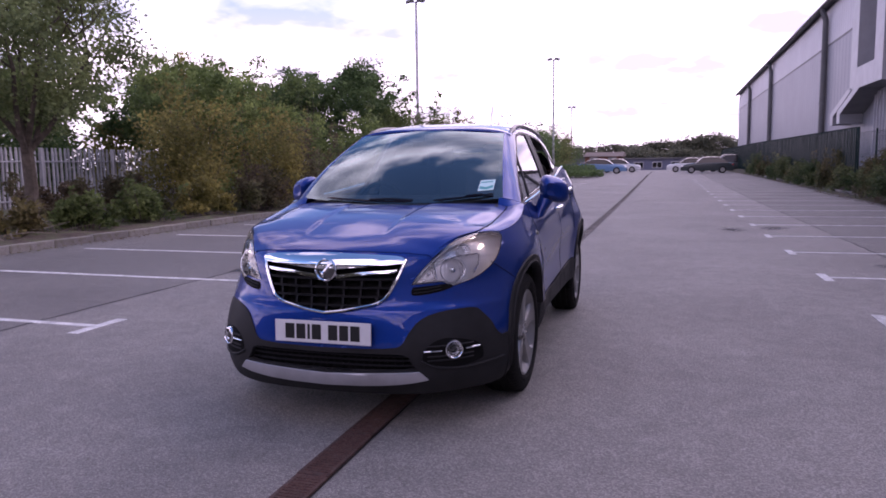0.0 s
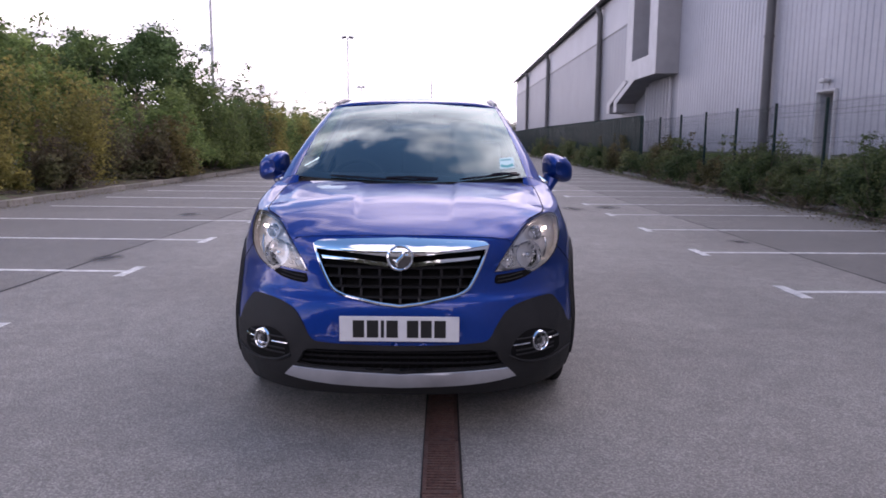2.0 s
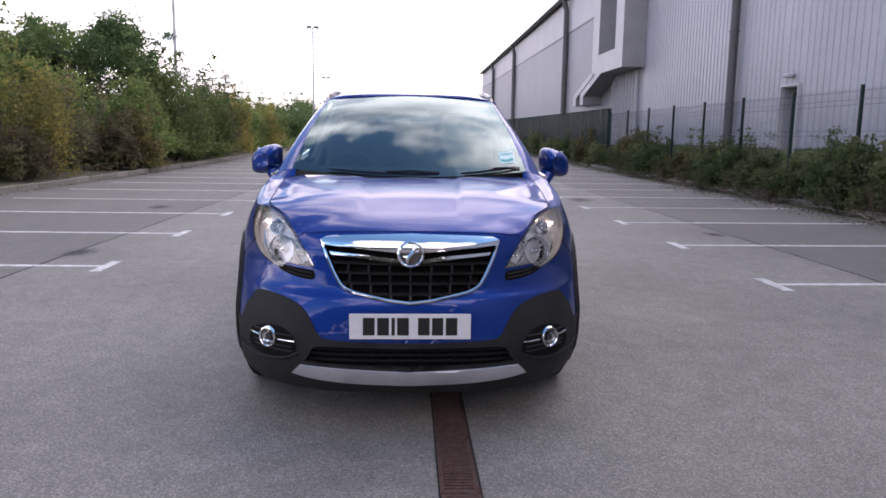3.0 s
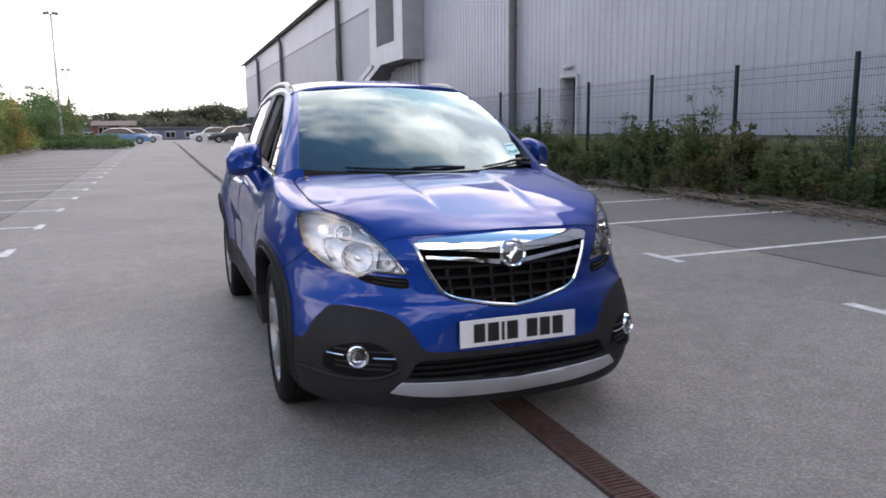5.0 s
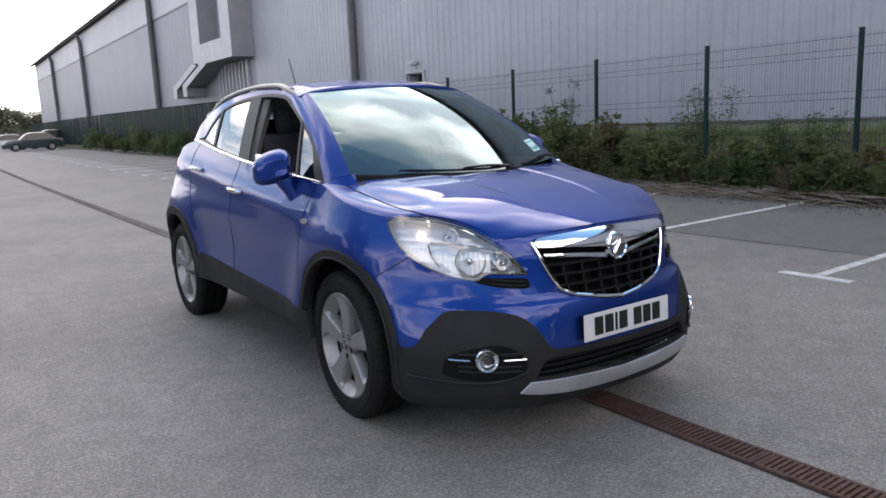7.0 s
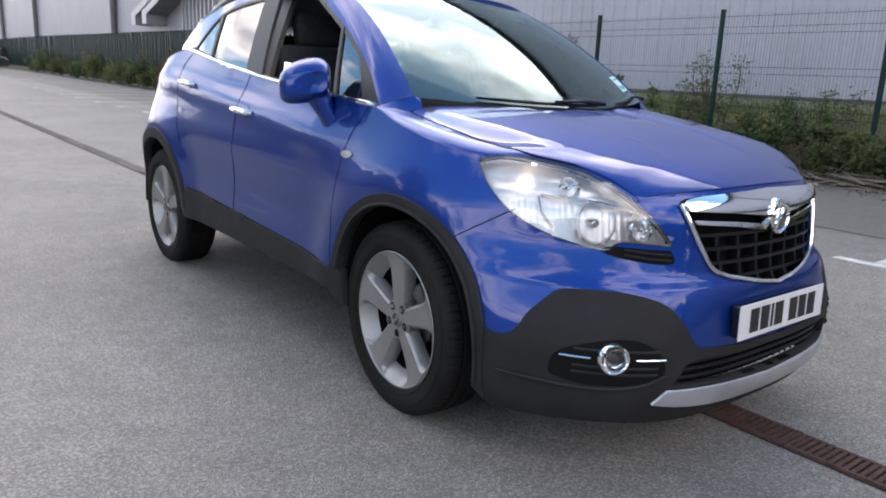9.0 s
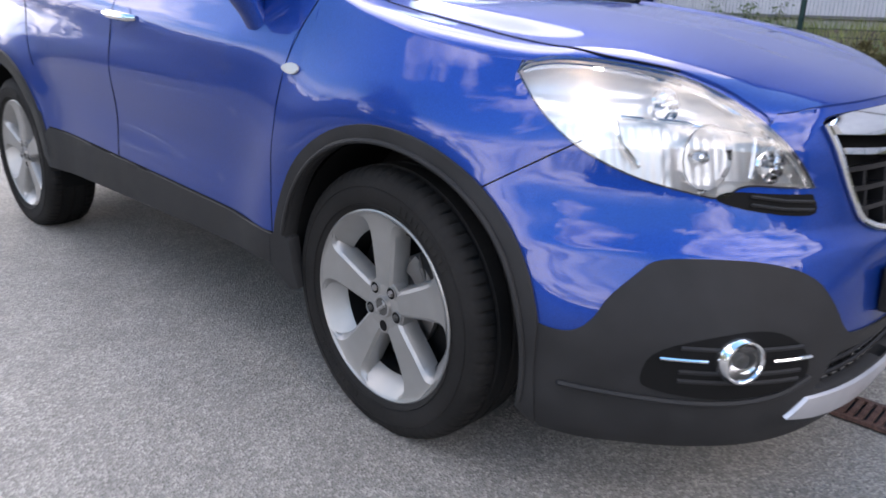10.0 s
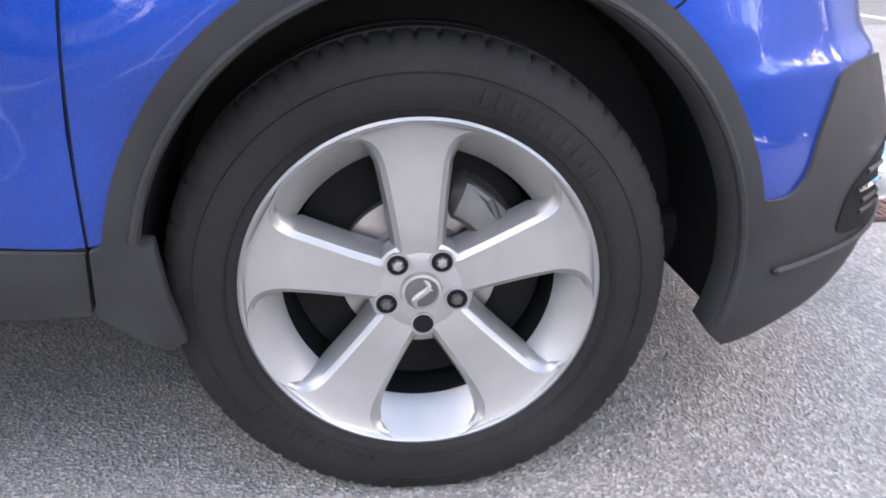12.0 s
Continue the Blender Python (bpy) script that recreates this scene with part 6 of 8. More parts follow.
# ---- mirrors and wipers ----
def mirror_shell(a, b):
    """The mirror's housing, facing the nose: a runs round its rim, b from the rim (0) to the front of the bowl (1)."""
    c, q = math.cos(a), math.sin(a)
    n = 3.4
    r = (abs(c) ** n + abs(q) ** n) ** (-1 / n)
    x, z = 0.096 * r * c, 0.080 * r * q
    z *= 1 - 0.12 * (x / 0.096)
    z += -0.020 * (x / 0.096) + (0.010 if z > 0 else 0.0) * (1 - (x / 0.096) ** 2)
    k = (1 - b ** 2.3) ** 0.5
    lean = 0.012 * (1 - k)
    return Vector((x * k - lean * 0.6, -0.128 * b ** 0.9 * (1 - 0.22 * (x / 0.096)), z * k + lean * 0.4))


for s in (1, -1):
    bm = bmesh.new()
    na, nb = 40, 10
    rows = [[bm.verts.new(mirror_shell(2 * math.pi * i / na, j / nb)) for i in range(na)] for j in range(nb)]
    tip = bm.verts.new(mirror_shell(0, 1))
    back = [bm.verts.new(Vector((v.co.x * 0.96, 0.012, v.co.z * 0.96))) for v in rows[0]]
    for a, b in [(back, rows[0])] + list(zip(rows, rows[1:])):
        for i in range(na):
            bm.faces.new((a[i], a[(i + 1) % na], b[(i + 1) % na], b[i]))
    for i in range(na):
        bm.faces.new((rows[-1][i], rows[-1][(i + 1) % na], tip))
    bm.faces.new(back[::-1])
    if s < 0:
        for v in bm.verts:
            v.co.x = -v.co.x
    bmesh.ops.recalc_face_normals(bm, faces=bm.faces[:])
    mirror = part("wing_mirror", bm, PAINT, car, "blue door mirror", sharp=50)
    mirror.matrix_basis = pose(0.912, 0.645, 1.156, 0, 0, 8) if s > 0 else pose(-0.884, 0.625, 1.156, 0, 0, -8)
    # neck that slants down and inwards to the door
    bm = bmesh.new()
    rings = []
    for cx, cy, cz, hw, hd in ((-0.026, -0.042, 0.0, 0.082, 0.050), (-0.036, -0.044, -0.035, 0.084, 0.056), (-0.053, -0.048, -0.072, 0.077, 0.056), (-0.076, -0.054, -0.112, 0.066, 0.054), (-0.094, -0.062, -0.145, 0.058, 0.052), (-0.108, -0.068, -0.180, 0.054, 0.054)):
        rings.append([bm.verts.new((s * (cx + 0.82 * hw * math.cos(t)), cy + hd * math.sin(t), cz + 0.25 * hw * math.cos(t))) for t in np.linspace(0, 2 * math.pi, 17)[:-1]])
    for a, b in zip(rings, rings[1:]):
        for i in range(16):
            bm.faces.new((a[i], a[(i + 1) % 16], b[(i + 1) % 16], b[i]))
    bm.faces.new(rings[0])
    bm.faces.new(rings[-1])
    bmesh.ops.recalc_face_normals(bm, faces=bm.faces[:])
    part("mirror_arm", bm, PAINT, mirror)
    bm = bmesh.new()
    add_box(bm, (0.150, 0.006, 0.122), (s * 0.002, 0.0135, 0.006), (0, s * -8, 0), bevel=0.002)
    part("mirror_glass", bm, CHROME, mirror)
    bm = bmesh.new()
    add_tube(bm, [(s * -0.078, -0.050, -0.050), (s * -0.03, -0.100, -0.058), (s * 0.025, -0.085, -0.052), (s * 0.07, -0.035, -0.042)], 0.0028, 6)
    part("mirror_seam", bm, SEAL, mirror)


def wiper(x0, x1, v0, v1):
    bm = bmesh.new()
    blade = [screen(x0 + (x1 - x0) * t, v0 + (v1 - v0) * t) + Vector((0, -0.009, 0.009)) for t in np.linspace(0, 1, 12)]
    add_tube(bm, blade, [0.004] + [0.007] * 10 + [0.004], 6)
    w = part("wiper", bm, GLOSSBLACK, car, "black windscreen wiper")
    bm = bmesh.new()
    piv = screen(x1 * 0.98 + 0.02, 0.0) + Vector((0, -0.02, 0.018))
    add_tube(bm, [piv, piv.lerp(blade[6], 0.5) + Vector((0, -0.012, 0.012)), blade[6] + Vector((0, -0.008, 0.01))], [0.010, 0.007, 0.005], 6)
    part("wiper_arm", bm, GLOSSBLACK, w)


wiper(-0.45, 0.14, 0.02, 0.004)
wiper(0.28, 0.61, 0.008, 0.040)
# paper sticker inside the screen and mirror mount
st = [(0.512, 0.095), (0.602, 0.10), (0.598, 0.225), (0.512, 0.218)]
sticker = skin("screen_sticker", st, screen, STICKERWHITE, car, off=0.0015, thick=0.0, step=(0.05, 0.05), label="pale green paper sticker on the windscreen")
skin("sticker_band", [(0.518, 0.118), (0.560, 0.108), (0.596, 0.125), (0.592, 0.155), (0.556, 0.134), (0.518, 0.148)], screen, STICKER, sticker, off=0.0028, thick=0.0)
skin("sticker_band", [(0.518, 0.185), (0.585, 0.189), (0.585, 0.203), (0.518, 0.198)], screen, STICKER, sticker, off=0.0028, thick=0.0)
bm = bmesh.new()
add_box(bm, (0.24, 0.03, 0.065), (0, 0.80, 1.47), (15, 0, 0), bevel=0.012)
add_box(bm, (0.05, 0.07, 0.05), (0, 0.80, 1.52), bevel=0.01)
part("inner_mirror", bm, CABIN, car, "black inner mirror")

# ---- cabin ----
bm = bmesh.new()
add_box(bm, (1.36, 0.52, 0.10), (0, 0.30, 1.055), (6, 0, 0), bevel=0.04)
add_box(bm, (1.36, 0.3, 0.3), (0, 0.50, 0.93), bevel=0.06)
part("dashboard", bm, CABIN, car, "black dashboard")
bm = bmesh.new()
ringpts = [(0.185 * math.cos(a), 0.185 * math.sin(a), 0) for a in np.linspace(0, 2 * math.pi, 33)]
add_tube(bm, ringpts, 0.016, 8, caps=False)
add_tube(bm, [(-0.18, 0, 0), (0, -0.01, -0.02), (0.18, 0, 0)], [0.02, 0.05, 0.02], 8)
add_tube(bm, [(0, 0, -0.02), (0, -0.17, 0)], [0.05, 0.02], 8)
wheel_ob = part("steering_wheel", bm, CABIN, car, "black steering wheel")
wheel_ob.matrix_basis = pose(-0.37, 0.72, 1.03, 66, 0, 0)


def seat(x, y, w):
    bm = bmesh.new()
    add_box(bm, (w, 0.52, 0.16), (x, y, 0.70), (4, 0, 0), bevel=0.05, seg=3)
    sq = part("seat_cushion", bm, FABRIC, car, "dark grey fabric car seat")
    bm = bmesh.new()
    add_box(bm, (w, 0.14, 0.62), (x, y + 0.34, 1.02), (-16, 0, 0), bevel=0.05, seg=3)
    part("seat_back", bm, FABRIC, sq)
    for hx in ((x,) if w < 0.7 else (x - 0.38, x + 0.38)):
        bm = bmesh.new()
        add_box(bm, (0.26, 0.10, 0.17), (hx, y + 0.45, 1.40), (-10, 0, 0), bevel=0.04, seg=3)
        part("headrest", bm, FABRIC, sq)


seat(-0.36, 1.02, 0.50)
seat(0.36, 1.02, 0.50)
seat(0.0, 1.85, 1.22)
skin("headliner", [(-0.93, 0.90), (0.93, 0.90), (0.93, 2.65), (-0.93, 2.65)], lambda v, y: roof_top(v, y) - Vector((0, 0, 0.035)), HEADLINER, car, thick=0.0, step=(0.2, 0.2))
bm = bmesh.new()
add_box(bm, (1.2, 0.05, 0.6), (0, 2.72, 0.95))
part("boot_wall", bm, CABIN, car, smooth=False)
for s in (1, -1):
    skin("door_lining", [(0.36, 0.6), (2.4, 0.6), (2.4, 1.16), (1.4, 1.165), (0.36, 1.075)], lambda y, z: Vector((s * (WIDE(z) - 0.075), y, z)), CABIN, car, flip=s < 0, thick=0.0, step=(0.3, 0.1))


# ---- wheels ----
def build_wheel():
    """An 18 inch five spoke wheel with its tyre, facing +x, at the origin."""
    hub = new("wheel")
    hub.empty_display_size = 0.1
    hub["label"] = "silver five-spoke alloy wheel with black tyre"
    # tyre with cut shoulder blocks
    prof = [(0.2440, -0.090), (0.2525, -0.0985), (0.266, -0.108), (0.300, -0.110), (0.324, -0.105), (0.339, -0.093), (0.3465, -0.077), (0.3485, -0.058), (0.3485, -0.056), (0.341, -0.054), (0.341, -0.046), (0.3495, -0.044), (0.350, -0.006), (0.342, -0.004)]
    prof = [(r + (0.006 if r > 0.31 else 0.0), o) for r, o in prof]
    prof = prof + [(r, -o) for r, o in prof[::-1]]
    bm = bmesh.new()
    seg = 432
    rings = []
    for j in range(seg):
        a = 2 * math.pi * j / seg
        row = []
        for k, (r, o) in enumerate(prof):
            q = min(k, len(prof) - 1 - k)
            if 4 <= q <= 8 and j % 6 == 0:
                r -= (0.001, 0.004, 0.006, 0.007, 0.007)[q - 4]
            row.append(bm.verts.new((o, r * math.cos(a), max(-0.3412, r * math.sin(a)))))
        rings.append(row)
    for j in range(seg):
        a, b = rings[j], rings[(j + 1) % seg]
        for k in range(len(prof) - 1):
            bm.faces.new((a[k], a[k + 1], b[k + 1], b[k]))
    tyre = part("tyre", bm, RUBBER, hub, "black road tyre with cut tread blocks", sharp=40)
    bm = bmesh.new()
    for rad, wid in ((0.2655, 0.0016), (0.3085, 0.0014)):
        add_lathe(bm, [(rad - wid, 0.1075), (rad, 0.1108), (rad + wid, 0.1075)], 120)
    part("tyre_rib", bm, RUBBER, tyre)
    # raised sidewall marks as plain bars
    for a0 in (-54, 126):
        for k in range(10):
            bm = bmesh.new()
            a = radians(a0 + 4.1 * k)
            m = Matrix.Rotation(a, 4, "X") @ Matrix.Translation((0.1095, 0, 0.288))
            r = bmesh.ops.create_cube(bm, size=1.0)
            bmesh.ops.transform(bm, matrix=m @ Matrix.Diagonal((0.0034, 0.010, 0.022, 1)), verts=r["verts"])
            part("sidewall_bar", bm, RUBBER, tyre, smooth=False)
    # rim barrel and lip; the barrel's shade is put into its black colour
    bm = bmesh.new()
    add_lathe(bm, [(0.236, -0.098), (0.222, -0.09), (0.205, -0.06), (0.198, 0.0), (0.199, 0.046)], 96)
    part("barrel", bm, MATBLACK, hub, "inner barrel of the wheel, shade behind the spokes in its colour")
    bm = bmesh.new()
    add_lathe(bm, [(0.199, 0.046), (0.203, 0.052), (0.214, 0.066), (0.228, 0.082), (0.2395, 0.0945), (0.2435, 0.0990), (0.2475, 0.1015), (0.2515, 0.0995), (0.2515, 0.092), (0.240, 0.084)], 96)
    part("rim", bm, ALLOY, hub, "silver alloy rim")
    # one spoke, copied five times
    bm = bmesh.new()
    stations = ((0.040, 0.027, 0.083), (0.070, 0.028, 0.087), (0.110, 0.032, 0.088), (0.150, 0.037, 0.0885), (0.185, 0.0420, 0.0905), (0.203, 0.0450, 0.0925), (0.216, 0.050, 0.0945), (0.227, 0.058, 0.0965), (0.235, 0.069, 0.0985), (0.2405, 0.083, 0.0998), (0.2450, 0.102, 0.1010), (0.2480, 0.120, 0.1018), (0.2508, 0.126, 0.0960))
    rows = []
    for r, hw, top in stations:
        deep = 0.050 if r < 0.2 else (0.034 if r < 0.23 else 0.012)
        sec = [(-hw - 0.013, top - deep), (-hw - 0.011, top - deep * 0.5), (-hw - 0.004, top - min(0.007, deep * 0.4)), (-hw, top - 0.0045), (-hw + 0.004, top - 0.0005), (0.0, top - 0.001), (hw - 0.004, top - 0.0005), (hw, top - 0.0045), (hw + 0.004, top - min(0.007, deep * 0.4)), (hw + 0.011, top - deep * 0.5), (hw + 0.013, top - deep)]
        row = []
        for c, o in sec:
            zz = math.sqrt(max(0.0, r * r - c * c)) if r > 0.2 else r
            row.append(bm.verts.new((o, c, zz)))
        rows.append(row)
    for a, b in zip(rows, rows[1:]):
        for j in range(len(a) - 1):
            bm.faces.new((a[j], a[j + 1], b[j + 1], b[j]))
    bmesh.ops.recalc_face_normals(bm, faces=bm.faces)
    sm = bpy.data.meshes.new("spoke")
    bm.to_mesh(sm)
    bm.free()
    sm.materials.append(ALLOY)
    sm.shade_smooth()
    sm.set_sharp_from_angle(angle=radians(28))
    for k in range(5):
        shared("spoke", sm, hub, Matrix.Rotation(radians(72 * k + 1.5), 4, "X"))
    # centre: disc, five bolts in their wells, cap with a plain relief
    bm = bmesh.new()
    add_lathe(bm, [(0.0, 0.0835), (0.036, 0.0845), (0.060, 0.0845), (0.074, 0.080), (0.078, 0.05), (0.0, 0.04)], 60)
    part("hub_face", bm, ALLOY, hub)
    for k in range(5):
        a = radians(72 * k + 37.5)
        m = Matrix.Rotation(a, 4, "X") @ Matrix.Translation((0, 0, 0.0525))
        bm = bmesh.new()
        add_lathe(bm, [(0.0145, 0.0855), (0.0155, 0.0875), (0.0175, 0.0875), (0.0180, 0.085)], 24)
        bmesh.ops.transform(bm, matrix=m, verts=bm.verts)
        part("bolt_well", bm, ALLOY, hub)
        bm = bmesh.new()
        add_lathe(bm, [(0.0, 0.0862), (0.0150, 0.0862)], 24)
        bmesh.ops.transform(bm, matrix=m, verts=bm.verts)
        part("bolt_hole", bm, MATBLACK, hub)
        if k != 2:
            bm = bmesh.new()
            add_lathe(bm, [(0.0, 0.0925), (0.0065, 0.0920), (0.0088, 0.089), (0.0092, 0.0862)], 6)
            bmesh.ops.transform(bm, matrix=m, verts=bm.verts)
            part("wheel_bolt", bm, STEELDARK if k % 2 else DISC, hub, "hexagon wheel bolt")
    bm = bmesh.new()
    add_lathe(bm, [(0.0225, 0.0895), (0.0245, 0.0935), (0.0285, 0.0930), (0.0305, 0.084)], 48)
    cap = part("centre_cap", bm, ALLOY, hub, "round silver centre cap")
    bm = bmesh.new()
    add_lathe(bm, [(0.0, 0.0915), (0.012, 0.091), (0.0228, 0.0898)], 48)
    part("cap_disc", bm, STEELDARK, cap, "grey disc of the centre cap")
    bm = bmesh.new()
    add_tube(bm, [(0.0925, 0.011 * math.sin(5.2 * t - 2.4), -0.019 + 0.038 * t) for t in np.linspace(0, 1, 10)], [0.002, 0.004, 0.005, 0.005, 0.005, 0.005, 0.005, 0.004, 0.003, 0.0015], 6)
    add_tube(bm, [(0.0925, 0.002, 0.0), (0.0925, 0.010, 0.005), (0.0925, 0.016, 0.004)], [0.004, 0.003, 0.0015], 6)
    part("cap_relief", bm, ALLOY, cap)
    # brake disc and caliper behind the spokes
    bm = bmesh.new()
    add_lathe(bm, [(0.06, 0.03), (0.075, 0.034), (0.08, 0.018), (0.118, 0.018), (0.120, 0.004), (0.06, 0.0)], 64)
    part("brake_disc", bm, DISC, hub, "worn steel brake disc")
    bm = bmesh.new()
    add_lathe(bm, [(0.0, 0.0), (0.19, -0.005)], 48)
    part("back_plate", bm, MATBLACK, hub)
    bm = bmesh.new()
    rows = []
    for k, a in enumerate(np.linspace(-20, -68, 9)):
        m, e = Matrix.Rotation(radians(a), 4, "X"), 0.012 if k in (0, 8) else 0.0
        rows.append([bm.verts.new(m @ Vector(p)) for p in ((-0.015, 0, 0.104 + e), (0.046 - e, 0, 0.104 + e), (0.054 - e, 0, 0.112 + e), (0.054 - e, 0, 0.142), (0.044 - e, 0, 0.160 - e), (-0.015, 0, 0.166 - e))])
    for a, b in zip(rows, rows[1:]):
        for k in range(6):
            bm.faces.new((a[k], a[(k + 1) % 6], b[(k + 1) % 6], b[k]))
    bm.faces.new(rows[0])
    bm.faces.new(rows[-1][::-1])
    bmesh.ops.recalc_face_normals(bm, faces=bm.faces)
    add_tube(bm, [(0.03, 0.07, 0.14), (0.05, 0.10, 0.12), (0.045, 0.12, 0.07)], 0.007, 8)
    part("brake_caliper", bm, STEELDARK, hub, "dark cast brake caliper")
    return hub


STEER = 1.8
first = build_wheel()
first.parent = car
first.matrix_basis = pose(0.744, 0.0, 0.341, 0, 0, -STEER)
for s, y in ((1, AXLE_R), (-1, 0.0), (-1, AXLE_R)):
    copy_thing(first, pose(s * 0.744, y, 0.341, 0, 0, (0 if s > 0 else 180) - (STEER if y == 0 else 0)))


# ---- trees and shrubs ----
def leaf_mesh(name, points, size, seed, material, parent=None, long=1.0, droop=0.0):
    """Many small folded leaves, one at each point; size is a leaf's length."""
    rng = np.random.default_rng(seed)
    n = len(points)
    p = np.asarray(points, float)
    d = rng.normal(size=(n, 3))
    d[:, 2] = d[:, 2] * 0.6 - droop
    d /= np.linalg.norm(d, axis=1)[:, None]
    q = rng.normal(size=(n, 3))
    q[:, 2] += 0.4
    side_v = np.cross(d, q)
    side_v /= np.linalg.norm(side_v, axis=1)[:, None] + 1e-9
    nrm = np.cross(side_v, d)
    ln = size * rng.uniform(0.6, 1.35, n)[:, None]
    wd = ln * 0.34 / long
    mid = p + d * ln * 0.45
    v = np.empty((n, 4, 3))
    v[:, 0] = p
    v[:, 1] = mid + side_v * wd + nrm * wd * 0.35
    v[:, 2] = p + d * ln
    v[:, 3] = mid - side_v * wd + nrm * wd * 0.35
    me = bpy.data.meshes.new(name)
    me.vertices.add(n * 4)
    me.vertices.foreach_set("co", v.reshape(-1))
    me.loops.add(n * 4)
    me.loops.foreach_set("vertex_index", np.arange(n * 4, dtype=np.int32))
    me.polygons.add(n)
    me.polygons.foreach_set("loop_start", np.arange(0, n * 4, 4, dtype=np.int32))
    me.update(calc_edges=True)
    me.materials.append(material)
    ob = new(name, me)
    ob.parent = parent
    return ob


def clumps(rng, centres, radius, per, flat=0.8):
    """Points gathered round centres, thicker towards each clump's skin."""
    out = []
    for c, k in centres:
        m = int(per * k ** 2)
        d = rng.normal(size=(m, 3))
        d /= np.linalg.norm(d, axis=1)[:, None]
        r = radius * k * rng.uniform(0.15, 1.0, m) ** 0.55 * (1 + 0.25 * rng.normal(size=m))
        q = d * r[:, None]
        q[:, 2] *= flat
        out.append(np.asarray(c) + q)
    return np.concatenate(out)


def grow(bm, rng, start, way, length, radius, depth, tips, up=0.12, spread=0.6):
    """A limb of four pieces that forks; the ends are gathered in tips."""
    pts, radii = [Vector(start)], [radius]
    d = Vector(way).normalized()
    for k in range(4):
        d = (d + Vector(rng.normal(size=3) * 0.16) + Vector((0, 0, up))).normalized()
        pts.append(pts[-1] + d * length / 4)
        radii.append(radius * (1 - 0.14 * (k + 1)))
    add_tube(bm, pts, radii, 7 if radius > 0.03 else 5)
    if depth == 0:
        tips.append((pts[-1], d))
        tips.append((pts[2], d))
        return
    for k in range(3 if depth > 1 else 2):
        w = (d + Vector(rng.normal(size=3) * spread)).normalized()
        grow(bm, rng, pts[-1] if k else pts[3], w, length * rng.uniform(0.6, 0.8), radii[-1] * 0.75, depth - 1, tips, up, spread)


def tree(x, y, height, spread_r, leaf, seed, label, per=420, size=0.11, bare=0.28, group="trees along the car park", clump=0.62, cone=0.25):
    """A broadleaf tree: a trunk with forking limbs and a crown of leaves in clumps at their ends."""
    rng = np.random.default_rng(seed)
    t = thing("tree", label, "tree", pose(x, y, rise(y) + 0.15), group)
    bm = bmesh.new()
    tips = []
    stem = height * bare
    base_r = 0.016 * height + 0.02
    add_tube(bm, [(0, 0, -0.3), (0, 0, 0.05), (0.03, 0.02, stem * 0.5), (0.02, -0.03, stem)], [base_r * 1.5, base_r * 1.15, base_r, base_r * 0.9], 10)
    for k in range(6):
        a = 2 * math.pi * k / 6 + rng.uniform(-0.4, 0.4)
        tilt = rng.uniform(0.35, 1.0) * spread_r / (height * 0.4)
        grow(bm, rng, (0.02, -0.03, stem * rng.uniform(0.8, 1.0)), (math.cos(a) * tilt, math.sin(a) * tilt, 1.0), height * 0.36, base_r * 0.55, 2, tips)
    part("trunk", bm, BARK, t, "grey brown bark")
    cs = []
    low_z = stem * 0.75
    n_c = int(36 * (spread_r / 2.2) ** 2 * (height / 5.5))
    for k in range(n_c):
        d = rng.normal(size=3)
        d /= np.linalg.norm(d)
        r = rng.uniform(0.35, 1.0) ** 0.5
        bulge = 0.85 + 0.3 * noise.noise(Vector((d[0] * 1.7 + seed, d[1] * 1.7, d[2] * 1.7)))
        zc = (low_z + height) / 2
        c = (d[0] * r * spread_r * bulge * 0.85, d[1] * r * spread_r * bulge * 0.85, zc + d[2] * r * (height - low_z) * 0.46 * bulge)
        taper = 1.0 - cone * (c[2] - zc) / (height - low_z) * 2
        c = (c[0] * taper, c[1] * taper, c[2])
        cs.append((c, rng.uniform(0.7, 1.2)))
    # loose sprays at the ends of the limbs break the outline
    for p, d in tips:
        q = Vector(p) + Vector(d) * rng.uniform(0.0, 0.35)
        if q.z > low_z and q.z < height * 1.0:
            cs.append((tuple(q), rng.uniform(0.28, 0.62)))
    pts = clumps(rng, cs, clump, per, 0.7)
    leaf_mesh("crown", pts, size, seed, leaf, t)
    return t


